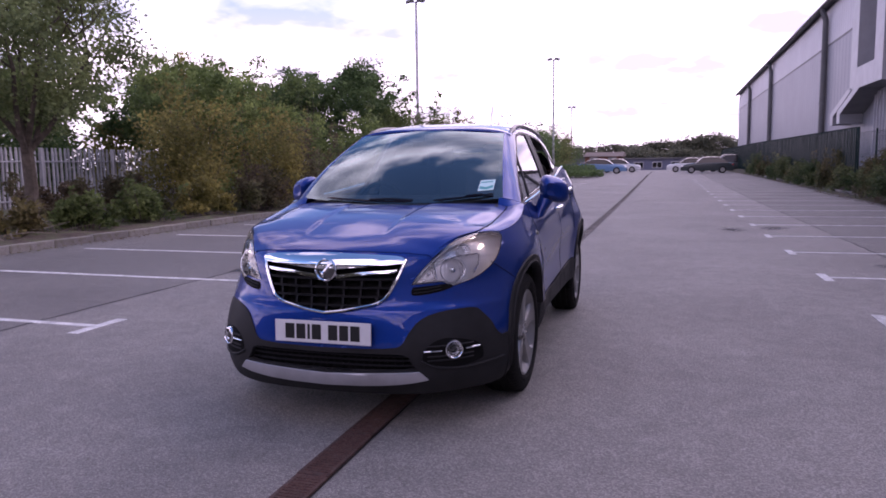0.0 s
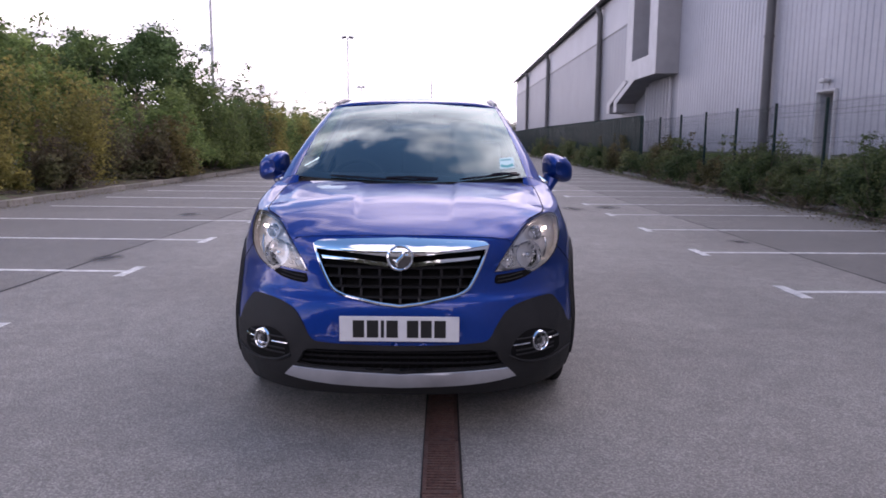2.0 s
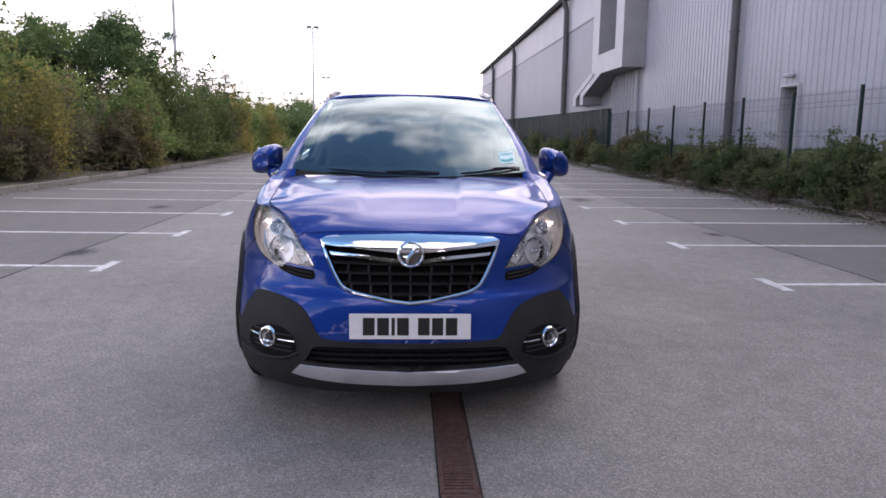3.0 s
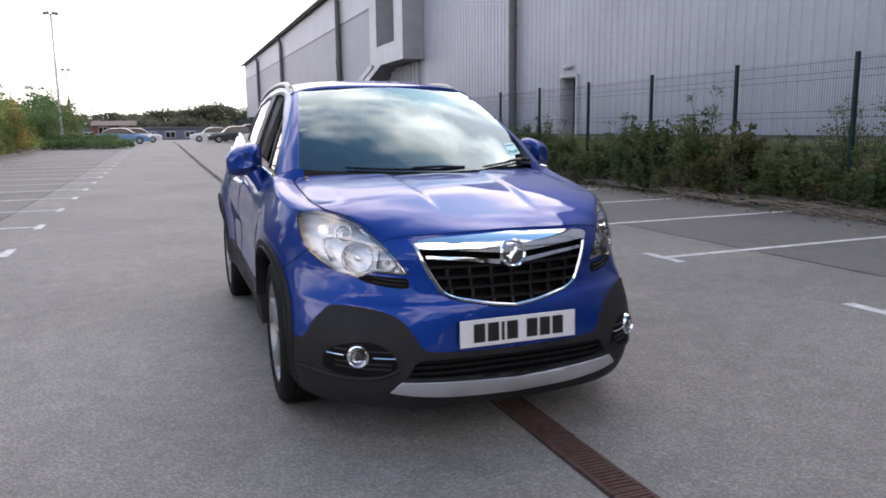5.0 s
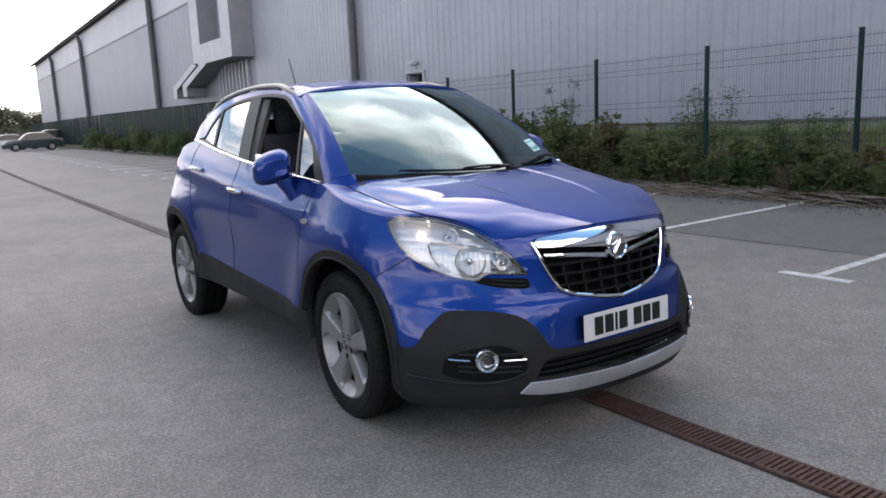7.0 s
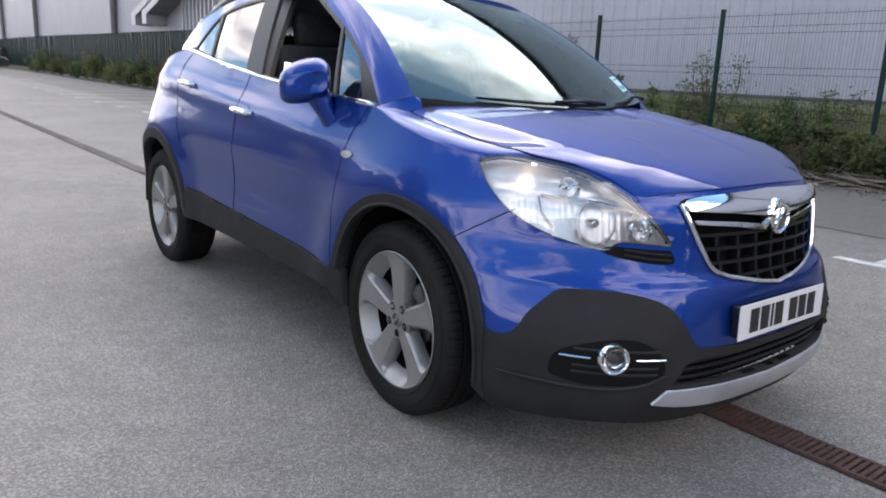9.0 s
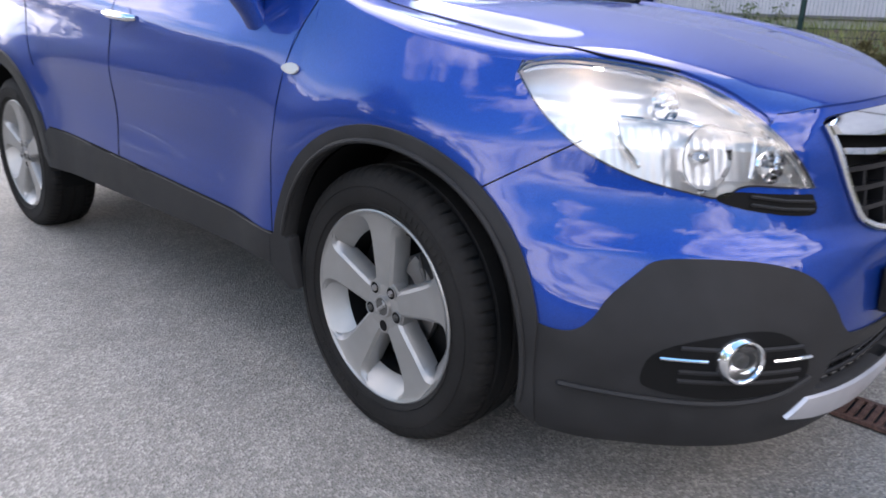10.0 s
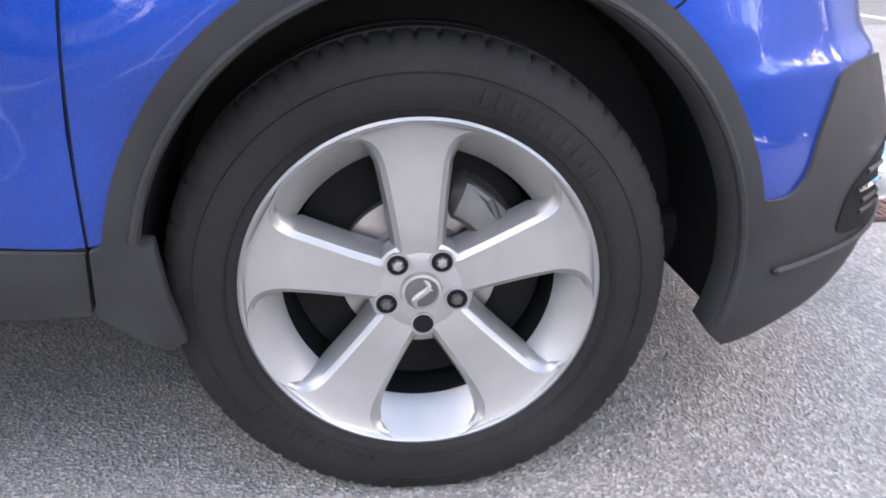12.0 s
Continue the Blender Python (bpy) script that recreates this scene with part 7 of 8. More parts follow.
def shrub(x, y, w, d, h, leaf, seed, label, n=2600, size=0.075, base=0.15, stems=9, group="shrubs in the beds", long=1.0, name="shrub", skirt=0):
    """A shrub: bare stems at its foot and an uneven mass of leaves in clumps."""
    rng = np.random.default_rng(seed)
    t = thing(name, label, "shrub", pose(x, y, rise(y) + base), group)
    bm = bmesh.new()
    cs = []
    for k in range(stems):
        a, r = rng.uniform(0, 2 * math.pi), math.sqrt(rng.uniform(0, 1))
        px, py = r * math.cos(a) * w * 0.5, r * math.sin(a) * d * 0.5
        hh = h * (1 - 0.45 * r * r) * rng.uniform(0.75, 1.08)
        add_tube(bm, [(px * 0.35, py * 0.35, -0.1), (px * 0.6, py * 0.6, hh * 0.35), (px * 0.85 + rng.normal() * 0.05, py * 0.85 + rng.normal() * 0.05, hh * 0.7), (px, py, hh)], [0.018, 0.014, 0.009, 0.003], 5)
        for f in (1.0, 0.72, 0.45):
            cs.append(((px * (0.6 + 0.4 * f), py * (0.6 + 0.4 * f), hh * f), rng.uniform(0.6, 1.1) * (1.15 - 0.35 * f)))
    # trailing shoots that hide the foot
    for k in range(skirt):
        a = rng.uniform(0, 2 * math.pi)
        r = rng.uniform(0.6, 1.15)
        cs.append(((r * math.cos(a) * w * 0.5, r * math.sin(a) * d * 0.5, rng.uniform(0.0, 0.32) * h), rng.uniform(0.35, 0.75)))
    # upright sprays that break the top
    for k in range(skirt // 2):
        px, py, hh = rng.normal() * w * 0.3, rng.normal() * d * 0.35, h * rng.uniform(0.8, 1.3)
        add_tube(bm, [(px * 0.3, py * 0.3, -0.1), (px * 0.8, py * 0.8, hh * 0.4), (px * 1.1, py * 1.1, hh * 0.7), (px * 1.2, py * 1.25, hh)], [0.010, 0.008, 0.006, 0.002], 4)
        for f in (0.98, 0.86, 0.74):
            cs.append(((px * 1.15, py * 1.18, hh * f), rng.uniform(0.18, 0.34)))
    part("woody_base", bm, BARK, t)
    tot = sum(k * k for c, k in cs)
    pts = clumps(rng, cs, min(w, d, h) * 0.30, n / tot, 0.75)
    pts = pts[pts[:, 2] > 0.02]
    leaf_mesh("leaves", pts, size, seed, leaf, t, long=long)
    return t


# west side: one large tree beyond the kerb, olive and brown thicket, then a run of trees and bushes
tree(-10.85, 7.8, 6.6, 2.75, LEAF_TREE, 11, "broad green tree with feathery leaves on bare trunk", per=520, size=0.085, bare=0.26, clump=0.72)
tree(-13.4, 16.2, 4.7, 2.0, LEAF_MID, 12, "green broadleaf tree behind bushes", per=430)
tree(-13.2, 19.4, 5.0, 2.2, LEAF_MID, 13, "green broadleaf tree behind bushes", per=430)
tree(-11.9, 27.6, 6.7, 2.4, LEAF_DARK, 14, "tall dark green broadleaf tree", per=520, size=0.12, bare=0.08, clump=0.7, cone=0.6)
tree(-13.4, 23.6, 5.0, 2.0, LEAF_DARK, 15, "dark green broadleaf tree behind bushes", per=430)
tree(-11.6, 36.2, 4.2, 1.4, LEAF_BROWN, 16, "thin small tree with sparse reddish leaves", per=130, bare=0.3)
tree(-17.8, 10.6, 5.0, 2.2, LEAF_MID, 17, "young green tree behind a pale fence", per=420)
tree(-18.9, 14.6, 4.7, 2.4, LEAF_MID, 18, "light green tree beyond the fence", per=380, size=0.14)
tree(-17.5, 21.0, 5.2, 2.8, LEAF_DARK, 19, "dark green tree beyond the fence", per=380, size=0.14)
tree(-17.0, 30.0, 5.2, 2.8, LEAF_MID, 20, "green tree beyond the fence", per=380, size=0.14)
def plant(rows, seed, more, size, skirt):
    for k, (x, y, w, d, h, leaf, n, label) in enumerate(rows):
        shrub(x + (0.35 if x > -10.5 else 0.0), y, w, d, h, leaf, seed + k, label, n=int(n * more), size=size, skirt=skirt, stems=12)


kerb_bed = (
    (-10.6, 12.9, 2.6, 2.8, 3.3, LEAF_YELLOW, 5200, "tall olive and ochre thicket"),
    (-10.2, 15.6, 2.4, 2.4, 2.7, LEAF_YELLOW, 4200, "tall olive and ochre thicket"),
    (-9.7, 14.2, 1.6, 2.2, 1.3, LEAF_BROWN, 2400, "low brown shrub at the kerb"),
    (-9.8, 11.6, 1.3, 1.7, 0.85, LEAF_YELLOW, 3000, "low rounded olive green shrub at the kerb"),
    (-9.9, 9.6, 1.0, 1.3, 0.75, LEAF_SHRUB, 1700, "low green shrub at the kerb"),
    (-9.9, 7.9, 1.0, 1.3, 0.62, LEAF_SHRUB, 1500, "low dull green shrub at the kerb"),
    (-9.9, 6.2, 1.0, 1.3, 0.6, LEAF_RUSSET, 1100, "low russet shrub at the kerb"),
    (-11.6, 10.6, 2.4, 4.4, 0.95, LEAF_BROWN, 4800, "brown dry shrub in the bed"),
    (-10.4, 17.9, 2.2, 2.4, 2.2, LEAF_BROWN, 3400, "brown dry shrub in the bed"),
    (-10.9, 20.2, 2.4, 2.8, 3.0, LEAF_MID, 5000, "dense green shrub in the bed"),
)
middle_bed = (
    (-9.8, 19.6, 1.6, 2.0, 1.4, LEAF_BROWN, 2400, "brown shrub with bare stems at the kerb"),
    (-10.0, 22.4, 2.6, 3.2, 2.9, LEAF_MID, 6000, "dense green shrub in the bed"),
    (-10.1, 26.2, 3.0, 4.2, 3.5, LEAF_SHRUB, 7500, "dense rounded green shrub in the bed"),
    (-9.8, 30.0, 2.8, 3.8, 3.0, LEAF_SHRUB, 6500, "dense rounded green shrub in the bed"),
    (-9.45, 20.9, 1.7, 2.4, 1.65, LEAF_RUSSET, 3000, "rounded rusty olive shrub at the kerb"),
    (-10.4, 33.4, 2.64, 4.14, 3.17, LEAF_BROWN, 6300, "brownish shrub in the bed"),
    (-10.2, 37.2, 2.64, 4.37, 3.17, LEAF_YELLOW, 6300, "olive shrub in the bed"),
    (-10.4, 41.2, 2.64, 4.60, 3.04, LEAF_MID, 6300, "green shrub in the bed"),
    (-10.0, 45.6, 2.64, 5.06, 2.90, LEAF_YELLOW, 6000, "olive shrub in the bed"),
    (-10.4, 50.4, 2.88, 5.52, 3.04, LEAF_MID, 6000, "green shrub in the bed"),
)
far_bed = (
    (-11.2, 56.0, 3.12, 6.21, 3.43, LEAF_DARK, 6300, "dark green shrub in the bed"),
    (-10.7, 28.4, 3.0, 3.6, 4.0, LEAF_DARK, 7500, "dense dark green shrub in the bed"),
    (-10.3, 31.6, 2.6, 3.4, 3.3, LEAF_DARK, 6500, "dense dark green shrub in the bed"),
    (-10.2, 60.5, 3.4, 6.0, 3.6, LEAF_DARK, 6500, "tall dark shrub at the end of the bed"),
    (-12.4, 64.5, 4.2, 7.0, 4.3, LEAF_DARK, 7000, "tall green shrub at the end of the bed"),
    (-12.6, 31.5, 2.4, 4.0, 3.2, LEAF_MID, 4200, "tall green shrub at the back of the bed"),
    (-12.6, 45.0, 3.12, 6.90, 3.96, LEAF_MID, 6900, "tall green shrub at the back of the bed"),
    (-12.4, 18.0, 2.4, 3.0, 3.4, LEAF_MID, 4600, "tall green shrub at the back of the bed"),
    (-17.0, 14.0, 2.2, 2.6, 2.9, LEAF_DARK, 3600, "tall dark green shrub behind the pale fence"),
)
plant(kerb_bed, 100, 1.5, 0.095, 8)
plant(middle_bed, 110, 2.0, 0.115, 14)
plant(far_bed, 120, 1.6, 0.125, 12)

for k, (x, y, w, d, h, leaf) in enumerate(((-10.6, 71, 4.0, 8.0, 4.4, LEAF_DARK), (-11.0, 79.5, 4.4, 9.0, 4.6, LEAF_SHRUB), (-11.6, 89, 5.0, 9.0, 5.0, LEAF_RUSSET), (-12.4, 99, 5.0, 10.0, 5.4, LEAF_DARK))):
    shrub(x, y, w, d, h, leaf, 180 + k, "tall overgrown shrubs at the far end of the bed", n=7000, size=0.17, stems=14)

for k in range(7):
    shrub(-18.6 + 0.6 * math.sin(2.1 * k), 8 + 5.2 * k, 3.2, 6.2, 3.0 + 0.5 * math.sin(1.3 * k), (LEAF_MID, LEAF_DARK, LEAF_YELLOW)[k % 3], 190 + k, "rough thicket beyond the pale fence", n=4600, size=0.15, stems=12)

# east side: rough hedge of bramble in front of the mesh fence
rng = np.random.default_rng(5)
y = -7.0
k = 0
while y < 60:
    tall = 0.98 + 0.30 * math.sin(y * 0.9) + rng.uniform(-0.12, 0.22)
    leaf, label = ((LEAF_BRAMBLE, "dark green bramble bush on the bank"), (LEAF_HEDGE, "green bramble bush on the bank"), (LEAF_RUSTY, "brownish dying brambles on the bank"), (LEAF_HEDGE, "green weeds among brambles on the bank"))[k % 4]
    tall *= float(np.interp(y, (2.0, 5.5), (0.55, 1.0)))
    step = rng.uniform(1.15, 1.6) if y < 26 else rng.uniform(2.2, 3.0)
    shrub(8.42 + rng.uniform(-0.12, 0.2), y, 1.2, step * 1.7, tall * (0.88 if y < 20 else 1.0), leaf, 300 + k, label, n=9800 if y < 22 else 6000, size=0.082 if y < 22 else 0.1, base=0.06, stems=13, long=1.25, skirt=14)
    y += step
    k += 1
for k, (x, y, h) in enumerate(((8.05, 1.8, 0.55), (7.95, 4.0, 0.5), (8.0, 6.3, 0.6), (7.9, 8.8, 0.55), (7.95, 11.5, 0.6), (7.9, 14.5, 0.6), (9.3, 5.2, 1.5), (9.2, 8.9, 1.75), (9.3, 12.2, 1.2), (9.25, 15.2, 1.2), (9.2, 3.4, 1.15))):
    shrub(x, y, 0.9, 1.5, h, (LEAF_HEDGE, LEAF_BRAMBLE, LEAF_HEDGE)[k % 3], 500 + k, "low straggling weeds at the foot of the bank" if h < 1 else "tall weeds growing through the fence", n=1900, size=0.05, base=0.1 if h < 1 else 0.4, stems=7, long=1.4)
for k in range(16):
    shrub(7.98 + 0.07 * math.sin(3.7 * k), -2.5 + 1.75 * k, 0.75, 1.7, 0.40 + 0.14 * math.sin(2.3 * k), LEAF_BROWN, 540 + k, "low brown dying weeds at the foot of the bank", n=1300, size=0.04, base=0.03, stems=9, long=1.6, skirt=8)


# grass on the bank and fallen twigs at the kerb
def grass_strip(name, label, xs, ys, zf, n, tall, seed):
    rng = np.random.default_rng(seed)
    x = rng.uniform(*xs, n)
    y = rng.uniform(*ys, n)
    z = np.array([zf(a, b) for a, b in zip(x, y)])
    h = tall * rng.uniform(0.4, 1.2, n)
    a = rng.uniform(0, 2 * math.pi, n)
    lean = rng.normal(size=(n, 2)) * 0.35
    v = np.empty((n, 3, 3))
    w = 0.008
    v[:, 0] = np.stack([x - w * np.cos(a), y - w * np.sin(a), z], 1)
    v[:, 1] = np.stack([x + w * np.cos(a), y + w * np.sin(a), z], 1)
    v[:, 2] = np.stack([x + lean[:, 0] * h, y + lean[:, 1] * h, z + h], 1)
    me = bpy.data.meshes.new(name)
    me.vertices.add(n * 3)
    me.vertices.foreach_set("co", v.reshape(-1))
    me.loops.add(n * 3)
    me.loops.foreach_set("vertex_index", np.arange(n * 3, dtype=np.int32))
    me.polygons.add(n)
    me.polygons.foreach_set("loop_start", np.arange(0, n * 3, 3, dtype=np.int32))
    me.update(calc_edges=True)
    me.materials.append(GRASS)
    tagged(new(name, me), label, "grass", kind="stuff")


def bank_z(x, y):
    return rise(y) + np.interp(x, (7.72, 8.0, 8.25, 9.4, 11.2, 30), (-0.02, 0.05, 0.22, 0.45, 0.86, 0.88)) - 0.03


def west_z(x, y):
    return rise(y) + np.interp(-x, (8.56, 8.9, 11, 15), (0.10, 0.13, 0.2, 0.25)) - 0.03


grass_strip("bank_grass", "rough green grass on the bank behind the fence", (8.5, 12.0), (-8, 34), bank_z, 26000, 0.28, 41)
grass_strip("bank_grass", "short moss and grass tufts along the low kerb", (7.78, 8.3), (-6, 30), bank_z, 5000, 0.07, 42)
grass_strip("bed_grass", "grass tufts among shrubs in the bed", (-12.5, -9.3), (3, 20), west_z, 3500, 0.2, 43)


def twigs(name, label, xs, ys, zf, n, seed):
    rng = np.random.default_rng(seed)
    bm = bmesh.new()
    for k in range(n):
        x, y = rng.uniform(*xs), rng.uniform(*ys)
        a = rng.normal() * 0.5 + (0 if rng.uniform() < 0.7 else 1.2)
        ln = rng.uniform(0.25, 1.1)
        z = zf(x, y) + 0.05 + rng.uniform(0, 0.12)
        dx, dy = -math.sin(a) * ln * 0.5, math.cos(a) * ln * 0.5
        add_tube(bm, [(x - dx, y - dy, z), (x + rng.normal() * 0.03, y, z + 0.04), (x + dx, y + dy, z + rng.uniform(-0.03, 0.1))], [0.009, 0.007, 0.003], 4, caps=False)
    ob = part(name, bm, TWIG, None)
    tagged(ob, label, "twigs", kind="stuff")


twigs("dead_twigs", "pale dead twigs lying along the foot of the bank", (7.7, 8.2), (-4, 22), bank_z, 260, 51)
twigs("dead_twigs", "heap of pale dry stalks at the foot of the bank", (7.45, 8.0), (1.5, 8.0), bank_z, 170, 53)
twigs("dead_twigs", "dead twigs and stalks in the west bed", (-10.5, -8.7), (4, 30), west_z, 110, 52)


# litter and fallen leaves along both kerbs
def litter(name, label, xs, ys, n, seed):
    rng = np.random.default_rng(seed)
    pts = np.stack([rng.uniform(*xs, n), rng.uniform(*ys, n), np.zeros(n)], 1)
    pts[:, 2] = [rise(b) + 0.012 for b in pts[:, 1]]
    ob = leaf_mesh(name, pts, 0.035, seed, LEAF_BROWN)
    tagged(ob, label, "leaf litter", kind="stuff")


litter("leaf_litter", "brown leaf litter blown against the low kerb", (7.45, 8.05), (-4, 30), 2600, 61)
litter("leaf_litter", "thin scatter of dry leaves over the bay ends", (6.9, 7.6), (-2, 16), 900, 63)
litter("leaf_litter", "brown leaf litter along the concrete kerb", (-8.4, -8.1), (2, 34), 1400, 62)


# ---- the distance ----
def far_wood(name, label, spots, seed, foot=-1.4):
    """A line of woods: overlapping round crowns, each of many leaf clumps."""
    rng = np.random.default_rng(seed)
    cs = []
    for x, y, w, h in spots:
        for k in range(int(w * h * 1.1)):
            a = rng.uniform(-1, 1)
            top = h * (0.72 + 0.28 * math.sqrt(max(0.0, 1 - a * a))) + 0.8 * noise.noise(Vector((x + a * w * 0.2, y * 0.1, seed)))
            cs.append(((x + a * w / 2, y + rng.uniform(-3, 3), foot + top * rng.uniform(0.1, 0.93)), rng.uniform(0.7, 1.3)))
    pts = clumps(rng, cs, 1.5, 90)
    ob = leaf_mesh(name, pts, 0.55, seed, LEAF_HAZED)
    tagged(ob, label, "woods", kind="stuff")


far_wood("far_woods", "distant line of grey green trees, haze in their colour", ((-75, 200, 60, 8.5), (-38, 190, 34, 8), (-16, 195, 26, 7.6), (1, 200, 22, 8.0), (13, 195, 19, 9.8), (24, 200, 16, 7.0), (34, 205, 24, 6.0), (50, 220, 36, 5.5), (-8, 190, 40, 5.5), (14, 190, 40, 5.0)), 71)
far_wood("far_woods", "line of trees at the other end of the car park", ((-60, -45, 40, 11), (-25, -42, 36, 12), (5, -44, 34, 10), (40, -46, 40, 11)), 72, 0.0)


def far_car(x, y, turn, material, label, tall=1.45, long=4.4):
    """A parked saloon or hatchback: body, glasshouse, wheels and lamps."""
    c = thing("parked_car", label, "car", pose(x, y, rise(y), 0, 0, turn), "parked cars in the distance")
    L = long / 4.4
    prof_top = curve((-2.2 * L, 0.62), (-2.1 * L, 0.74), (-1.2 * L, 0.90), (-0.95 * L, 0.93), (1.6 * L, 0.98), (2.05 * L, 0.93), (2.2 * L, 0.7))
    bm = bmesh.new()
    rows = []
    xs = np.linspace(-2.2 * L, 2.2 * L, 25)
    for a in xs:
        t = prof_top(a)
        w = 0.86 * (1 - 0.12 * abs(a / (2.2 * L)) ** 4)
        rows.append([bm.verts.new((a, s, z)) for s, z in ((-w * 0.93, 0.24), (-w, 0.5), (-w * 0.97, t - 0.08), (-w * 0.85, t), (w * 0.85, t), (w * 0.97, t - 0.08), (w, 0.5), (w * 0.93, 0.24))])
    for a, b in zip(rows, rows[1:]):
        for j in range(7):
            bm.faces.new((a[j], a[j + 1], b[j + 1], b[j]))
    bm.faces.new(rows[0])
    bm.faces.new(rows[-1])
    part("body", bm, material, c)
    bm = bmesh.new()
    cab = curve((-1.0 * L, 0.9), (-0.35 * L, tall - 0.06), (0.2 * L, tall), (0.9 * L, tall - 0.02), (1.75 * L, 0.95))
    rows = []
    for a in np.linspace(-1.0 * L, 1.75 * L, 17):
        t = cab(a)
        k = (t - 0.9) / (tall - 0.9)
        rows.append([bm.verts.new((a, s, z)) for s, z in ((-0.80, 0.9), (-0.80 + 0.18 * k, t - 0.05 * k), (-0.5, t), (0.5, t), (0.80 - 0.18 * k, t - 0.05 * k), (0.80, 0.9))])
    for a, b in zip(rows, rows[1:]):
        for j in range(5):
            bm.faces.new((a[j], a[j + 1], b[j + 1], b[j]))
    part("glasshouse", bm, GLOSSBLACK, c, "dark car windows")
    bm = bmesh.new()
    rows = []
    for a in np.linspace(-0.45 * L, 1.25 * L, 10):
        t = cab(a) + 0.012
        rows.append([bm.verts.new((a, s, t - 0.05 * (abs(s) / 0.6) ** 3)) for s in (-0.62, -0.4, 0, 0.4, 0.62)])
    for a, b in zip(rows, rows[1:]):
        for j in range(4):
            bm.faces.new((a[j], a[j + 1], b[j + 1], b[j]))
    part("roof", bm, material, c)
    for a in (-1.32 * L, 1.28 * L):
        for s in (-1, 1):
            bm = bmesh.new()
            add_lathe(bm, [(0.0, 0.0), (0.3, 0.0), (0.315, 0.02), (0.315, 0.18), (0.3, 0.2), (0.0, 0.2)], 24)
            bmesh.ops.transform(bm, matrix=pose(a, s * 0.86 - (0 if s < 0 else 0.0), 0.315, 0, 0, 90 if s < 0 else -90), verts=bm.verts)
            whl = part("wheel", bm, RUBBER, c)
            bm = bmesh.new()
            add_lathe(bm, [(0.0, -0.012), (0.19, -0.012), (0.2, 0.0)], 18)
            bmesh.ops.transform(bm, matrix=pose(a, s * 0.86, 0.315, 0, 0, 90 if s < 0 else -90), verts=bm.verts)
            part("hubcap", bm, ALLOY, whl)
    for s in (-1, 1):
        bm = bmesh.new()
        add_box(bm, (0.12, 0.3, 0.12), (-2.1 * L, s * 0.62, 0.66), bevel=0.03)
        part("headlight", bm, LAMPSHELL, c)
        bm = bmesh.new()
        add_box(bm, (0.1, 0.22, 0.16), (2.12 * L, s * 0.66, 0.78), bevel=0.03)
        part("tail_lamp", bm, TAILRED, c)


CAR_BLUE = mat("pale_blue_paint", (0.10, 0.22, 0.38), rough=0.3, coat=1.0, noise_amt=0.05)
CAR_DARK = mat("dark_green_paint", (0.02, 0.03, 0.032), rough=0.3, coat=1.0, noise_amt=0.05)
CAR_WHITE = mat("silver_white_paint", (0.55, 0.56, 0.57), rough=0.35, coat=1.0, noise_amt=0.05)
far_car(-4.2, 68.0, 180, CAR_BLUE, "pale blue saloon parked at the end of the car park", 1.42, 4.6)
far_car(-3.1, 76.5, 180, CAR_WHITE, "white car parked behind a blue one")
far_car(5.2, 67.5, 0, CAR_DARK, "dark estate car parked near the bank", 1.5, 4.5)
far_car(3.9, 76.0, 0, CAR_WHITE, "silver white car parked behind a dark one")
far_car(7.6, 77.0, 0, CAR_DARK, "dark tall car parked near the bank", 1.75, 4.4)

BLOCKBLUE = mat("blue_grey_stucco", (0.12, 0.13, 0.19), rough=0.8, noise_amt=0.12, noise_scale=0.8)
BRICK = mat("red_brick", (0.19, 0.085, 0.06), rough=0.9, noise_amt=0.25, noise_scale=3)
ROOFTILE = mat("brown_roof", (0.12, 0.09, 0.075), rough=0.85, noise_amt=0.2, noise_scale=2)


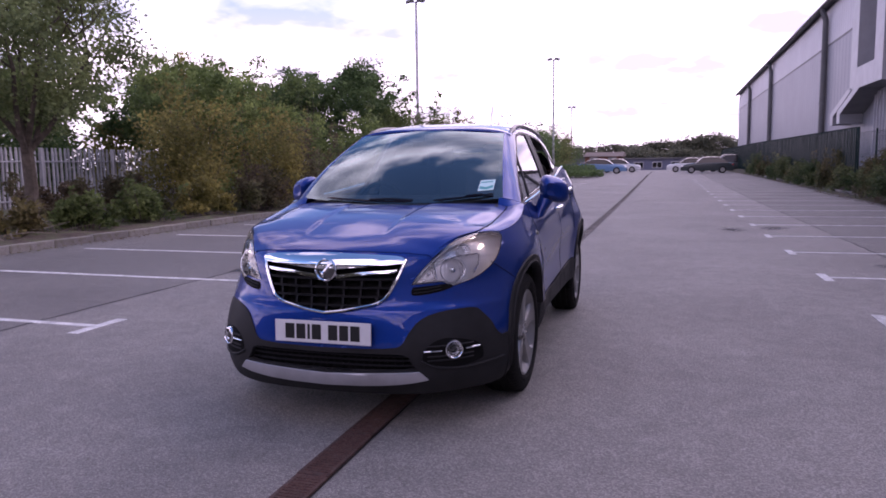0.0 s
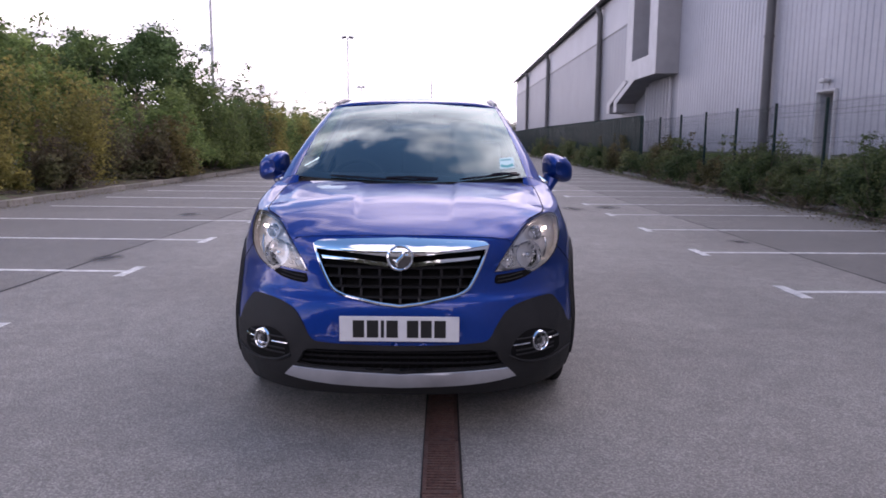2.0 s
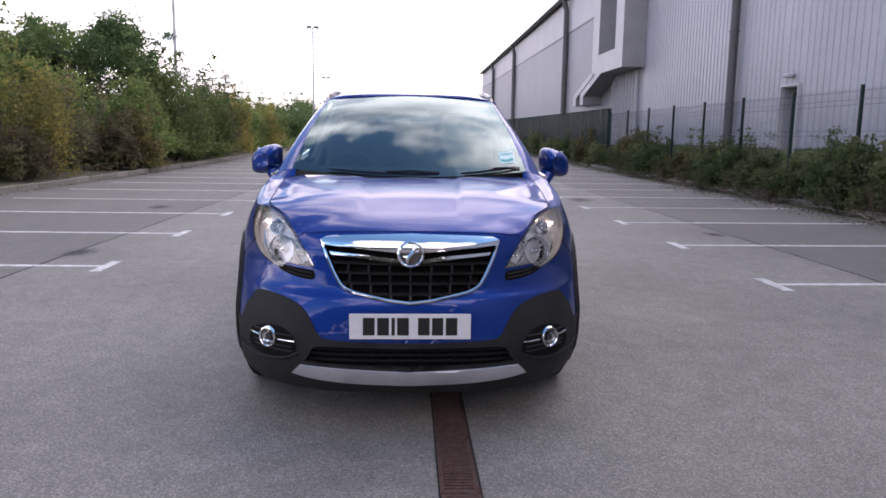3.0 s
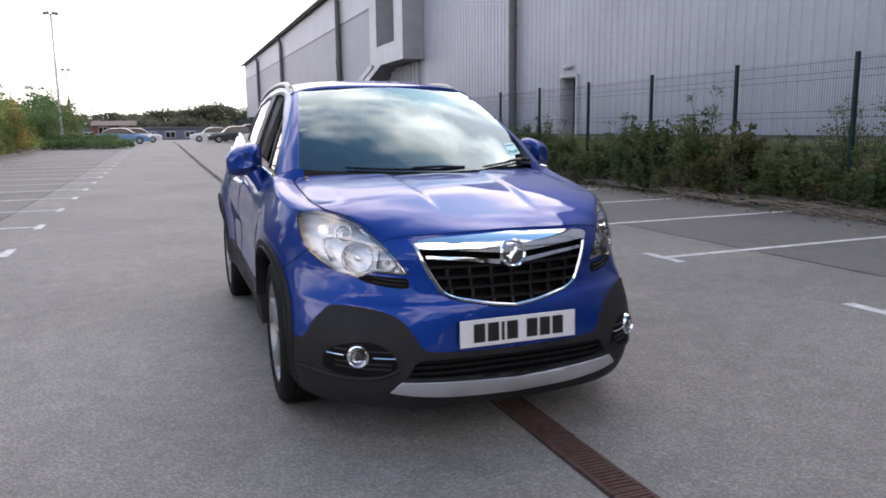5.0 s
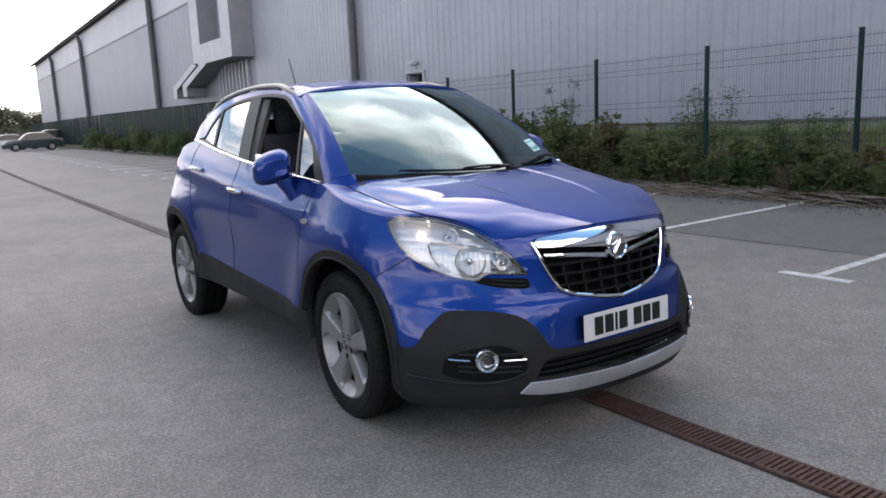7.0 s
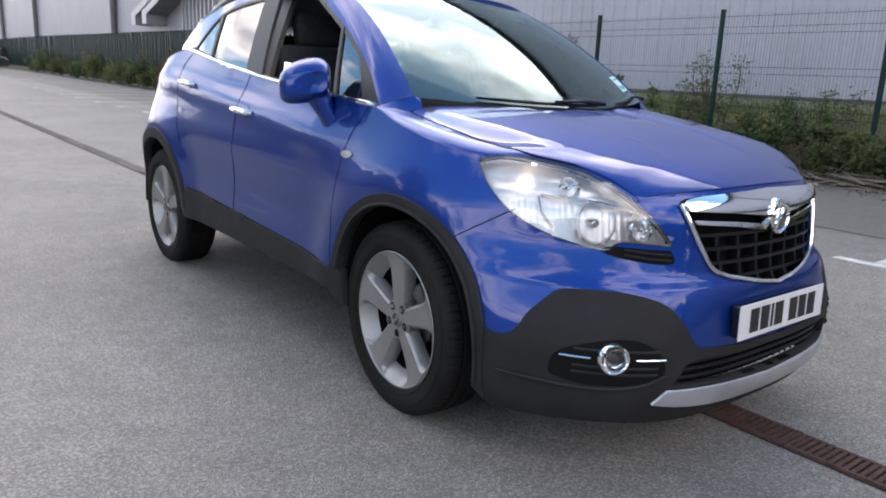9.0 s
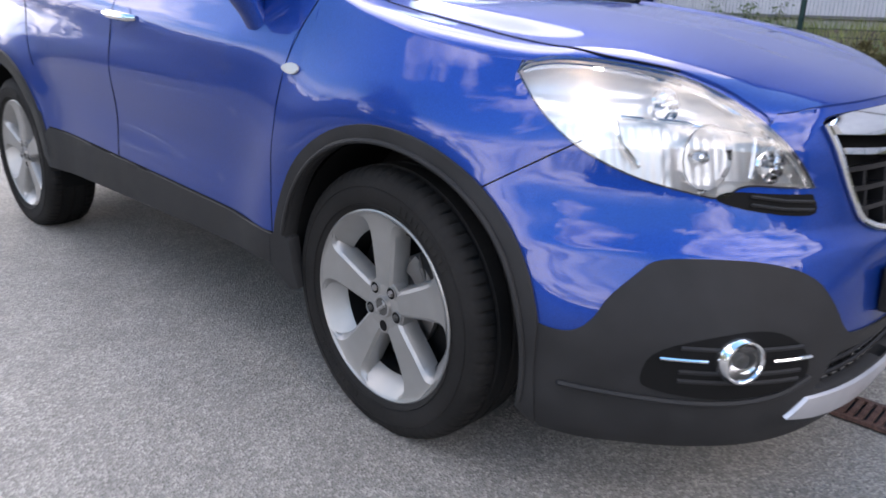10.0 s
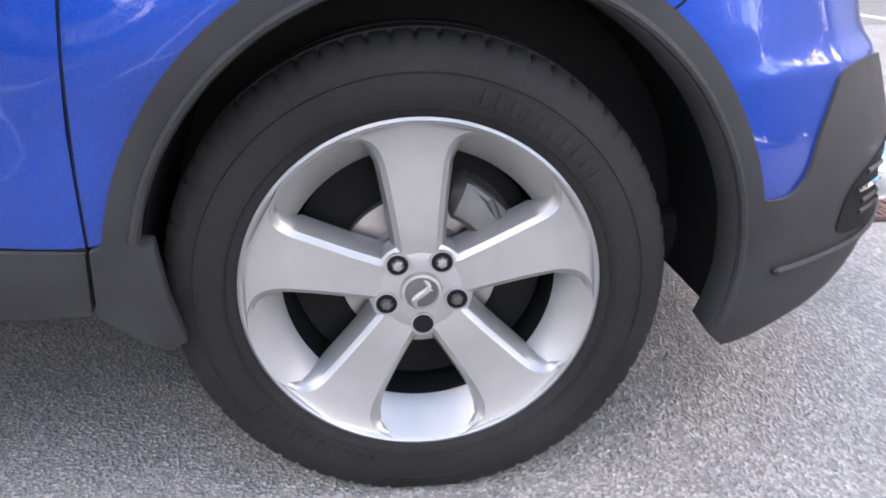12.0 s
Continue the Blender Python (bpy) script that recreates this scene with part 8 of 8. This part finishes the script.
def low_block(x0, x1, y, base, top, wall_m, roof_m, label, windows, pitch):
    h = thing("office_block", label, "building", pose((x0 + x1) / 2, y, base))
    w = x1 - x0
    hgt = top - base
    bm = bmesh.new()
    add_box(bm, (w, 8, hgt), (0, 4, hgt / 2))
    part("wall", bm, wall_m, h, smooth=False)
    bm = bmesh.new()
    if pitch:
        v = [bm.verts.new(p) for p in ((-w / 2 - 0.3, -0.4, hgt), (w / 2 + 0.3, -0.4, hgt), (w / 2 + 0.3, 8.4, hgt), (-w / 2 - 0.3, 8.4, hgt), (-w / 2 - 0.3, 4, hgt + pitch), (w / 2 + 0.3, 4, hgt + pitch))]
        for f in ((0, 1, 5, 4), (2, 3, 4, 5), (0, 4, 3), (1, 2, 5), (3, 2, 1, 0)):
            bm.faces.new([v[i] for i in f])
    else:
        add_box(bm, (w + 0.5, 8.6, 0.22), (0, 4, hgt + 0.11))
    part("roof", bm, roof_m, h, smooth=False)
    for wx, ww, wz, wh in windows:
        bm = bmesh.new()
        add_box(bm, (ww, 0.08, wh), (wx, -0.02, wz))
        win = part("window", bm, DUCTWHITE, h, "white framed window", smooth=False)
        for k in range(2):
            bm = bmesh.new()
            add_box(bm, (ww * 0.4, 0.03, wh * 0.78), (wx + (k - 0.5) * ww * 0.47, -0.07, wz))
            part("pane", bm, GLOSSBLACK, win, smooth=False)


low_block(-14, 16, 108, -1.6, 1.75, BLOCKBLUE, GUTTER, "long low blue-grey single-storey office block", [(-11 + 2.6 * k, 1.4, 2.5, 0.95) for k in range(0, 10)], 0)
low_block(-8.3, -3.9, 92, 0.2, 2.1, BRICK, ROOFTILE, "small red brick building with a brown roof", [(1.2, 1.0, 1.3, 1.0), (-1.1, 1.0, 1.3, 1.0)], 0.6)


def clipped_hedge(x0, x1, y, d, h, seed):
    rng = np.random.default_rng(seed)
    t = thing("hedge", "low clipped dark green box hedge", "hedge", pose((x0 + x1) / 2, y, rise(y)))
    bm = bmesh.new()
    for k in range(12):
        px = rng.uniform(-0.45, 0.45) * (x1 - x0)
        add_tube(bm, [(px * 0.02, 0, -0.06), (px * 0.9, 0, 0.06), (px, 0.02, 0.2), (px + 0.05, 0.05, h * 0.7)], [0.03, 0.025, 0.02, 0.012], 5)
    part("woody_base", bm, BARK, t)
    n = 4200
    p = np.stack([rng.uniform(-0.5, 0.5, n) * (x1 - x0), rng.uniform(-0.5, 0.5, n) * d, rng.uniform(0.05, 1, n) ** 0.7 * h], 1)
    leaf_mesh("leaves", p, 0.13, seed, LEAF_DARK, t)


clipped_hedge(-8.6, -2.9, 52.8, 2.2, 0.62, 81)
clipped_hedge(-9.5, -4.2, 60.0, 2.2, 0.9, 82)
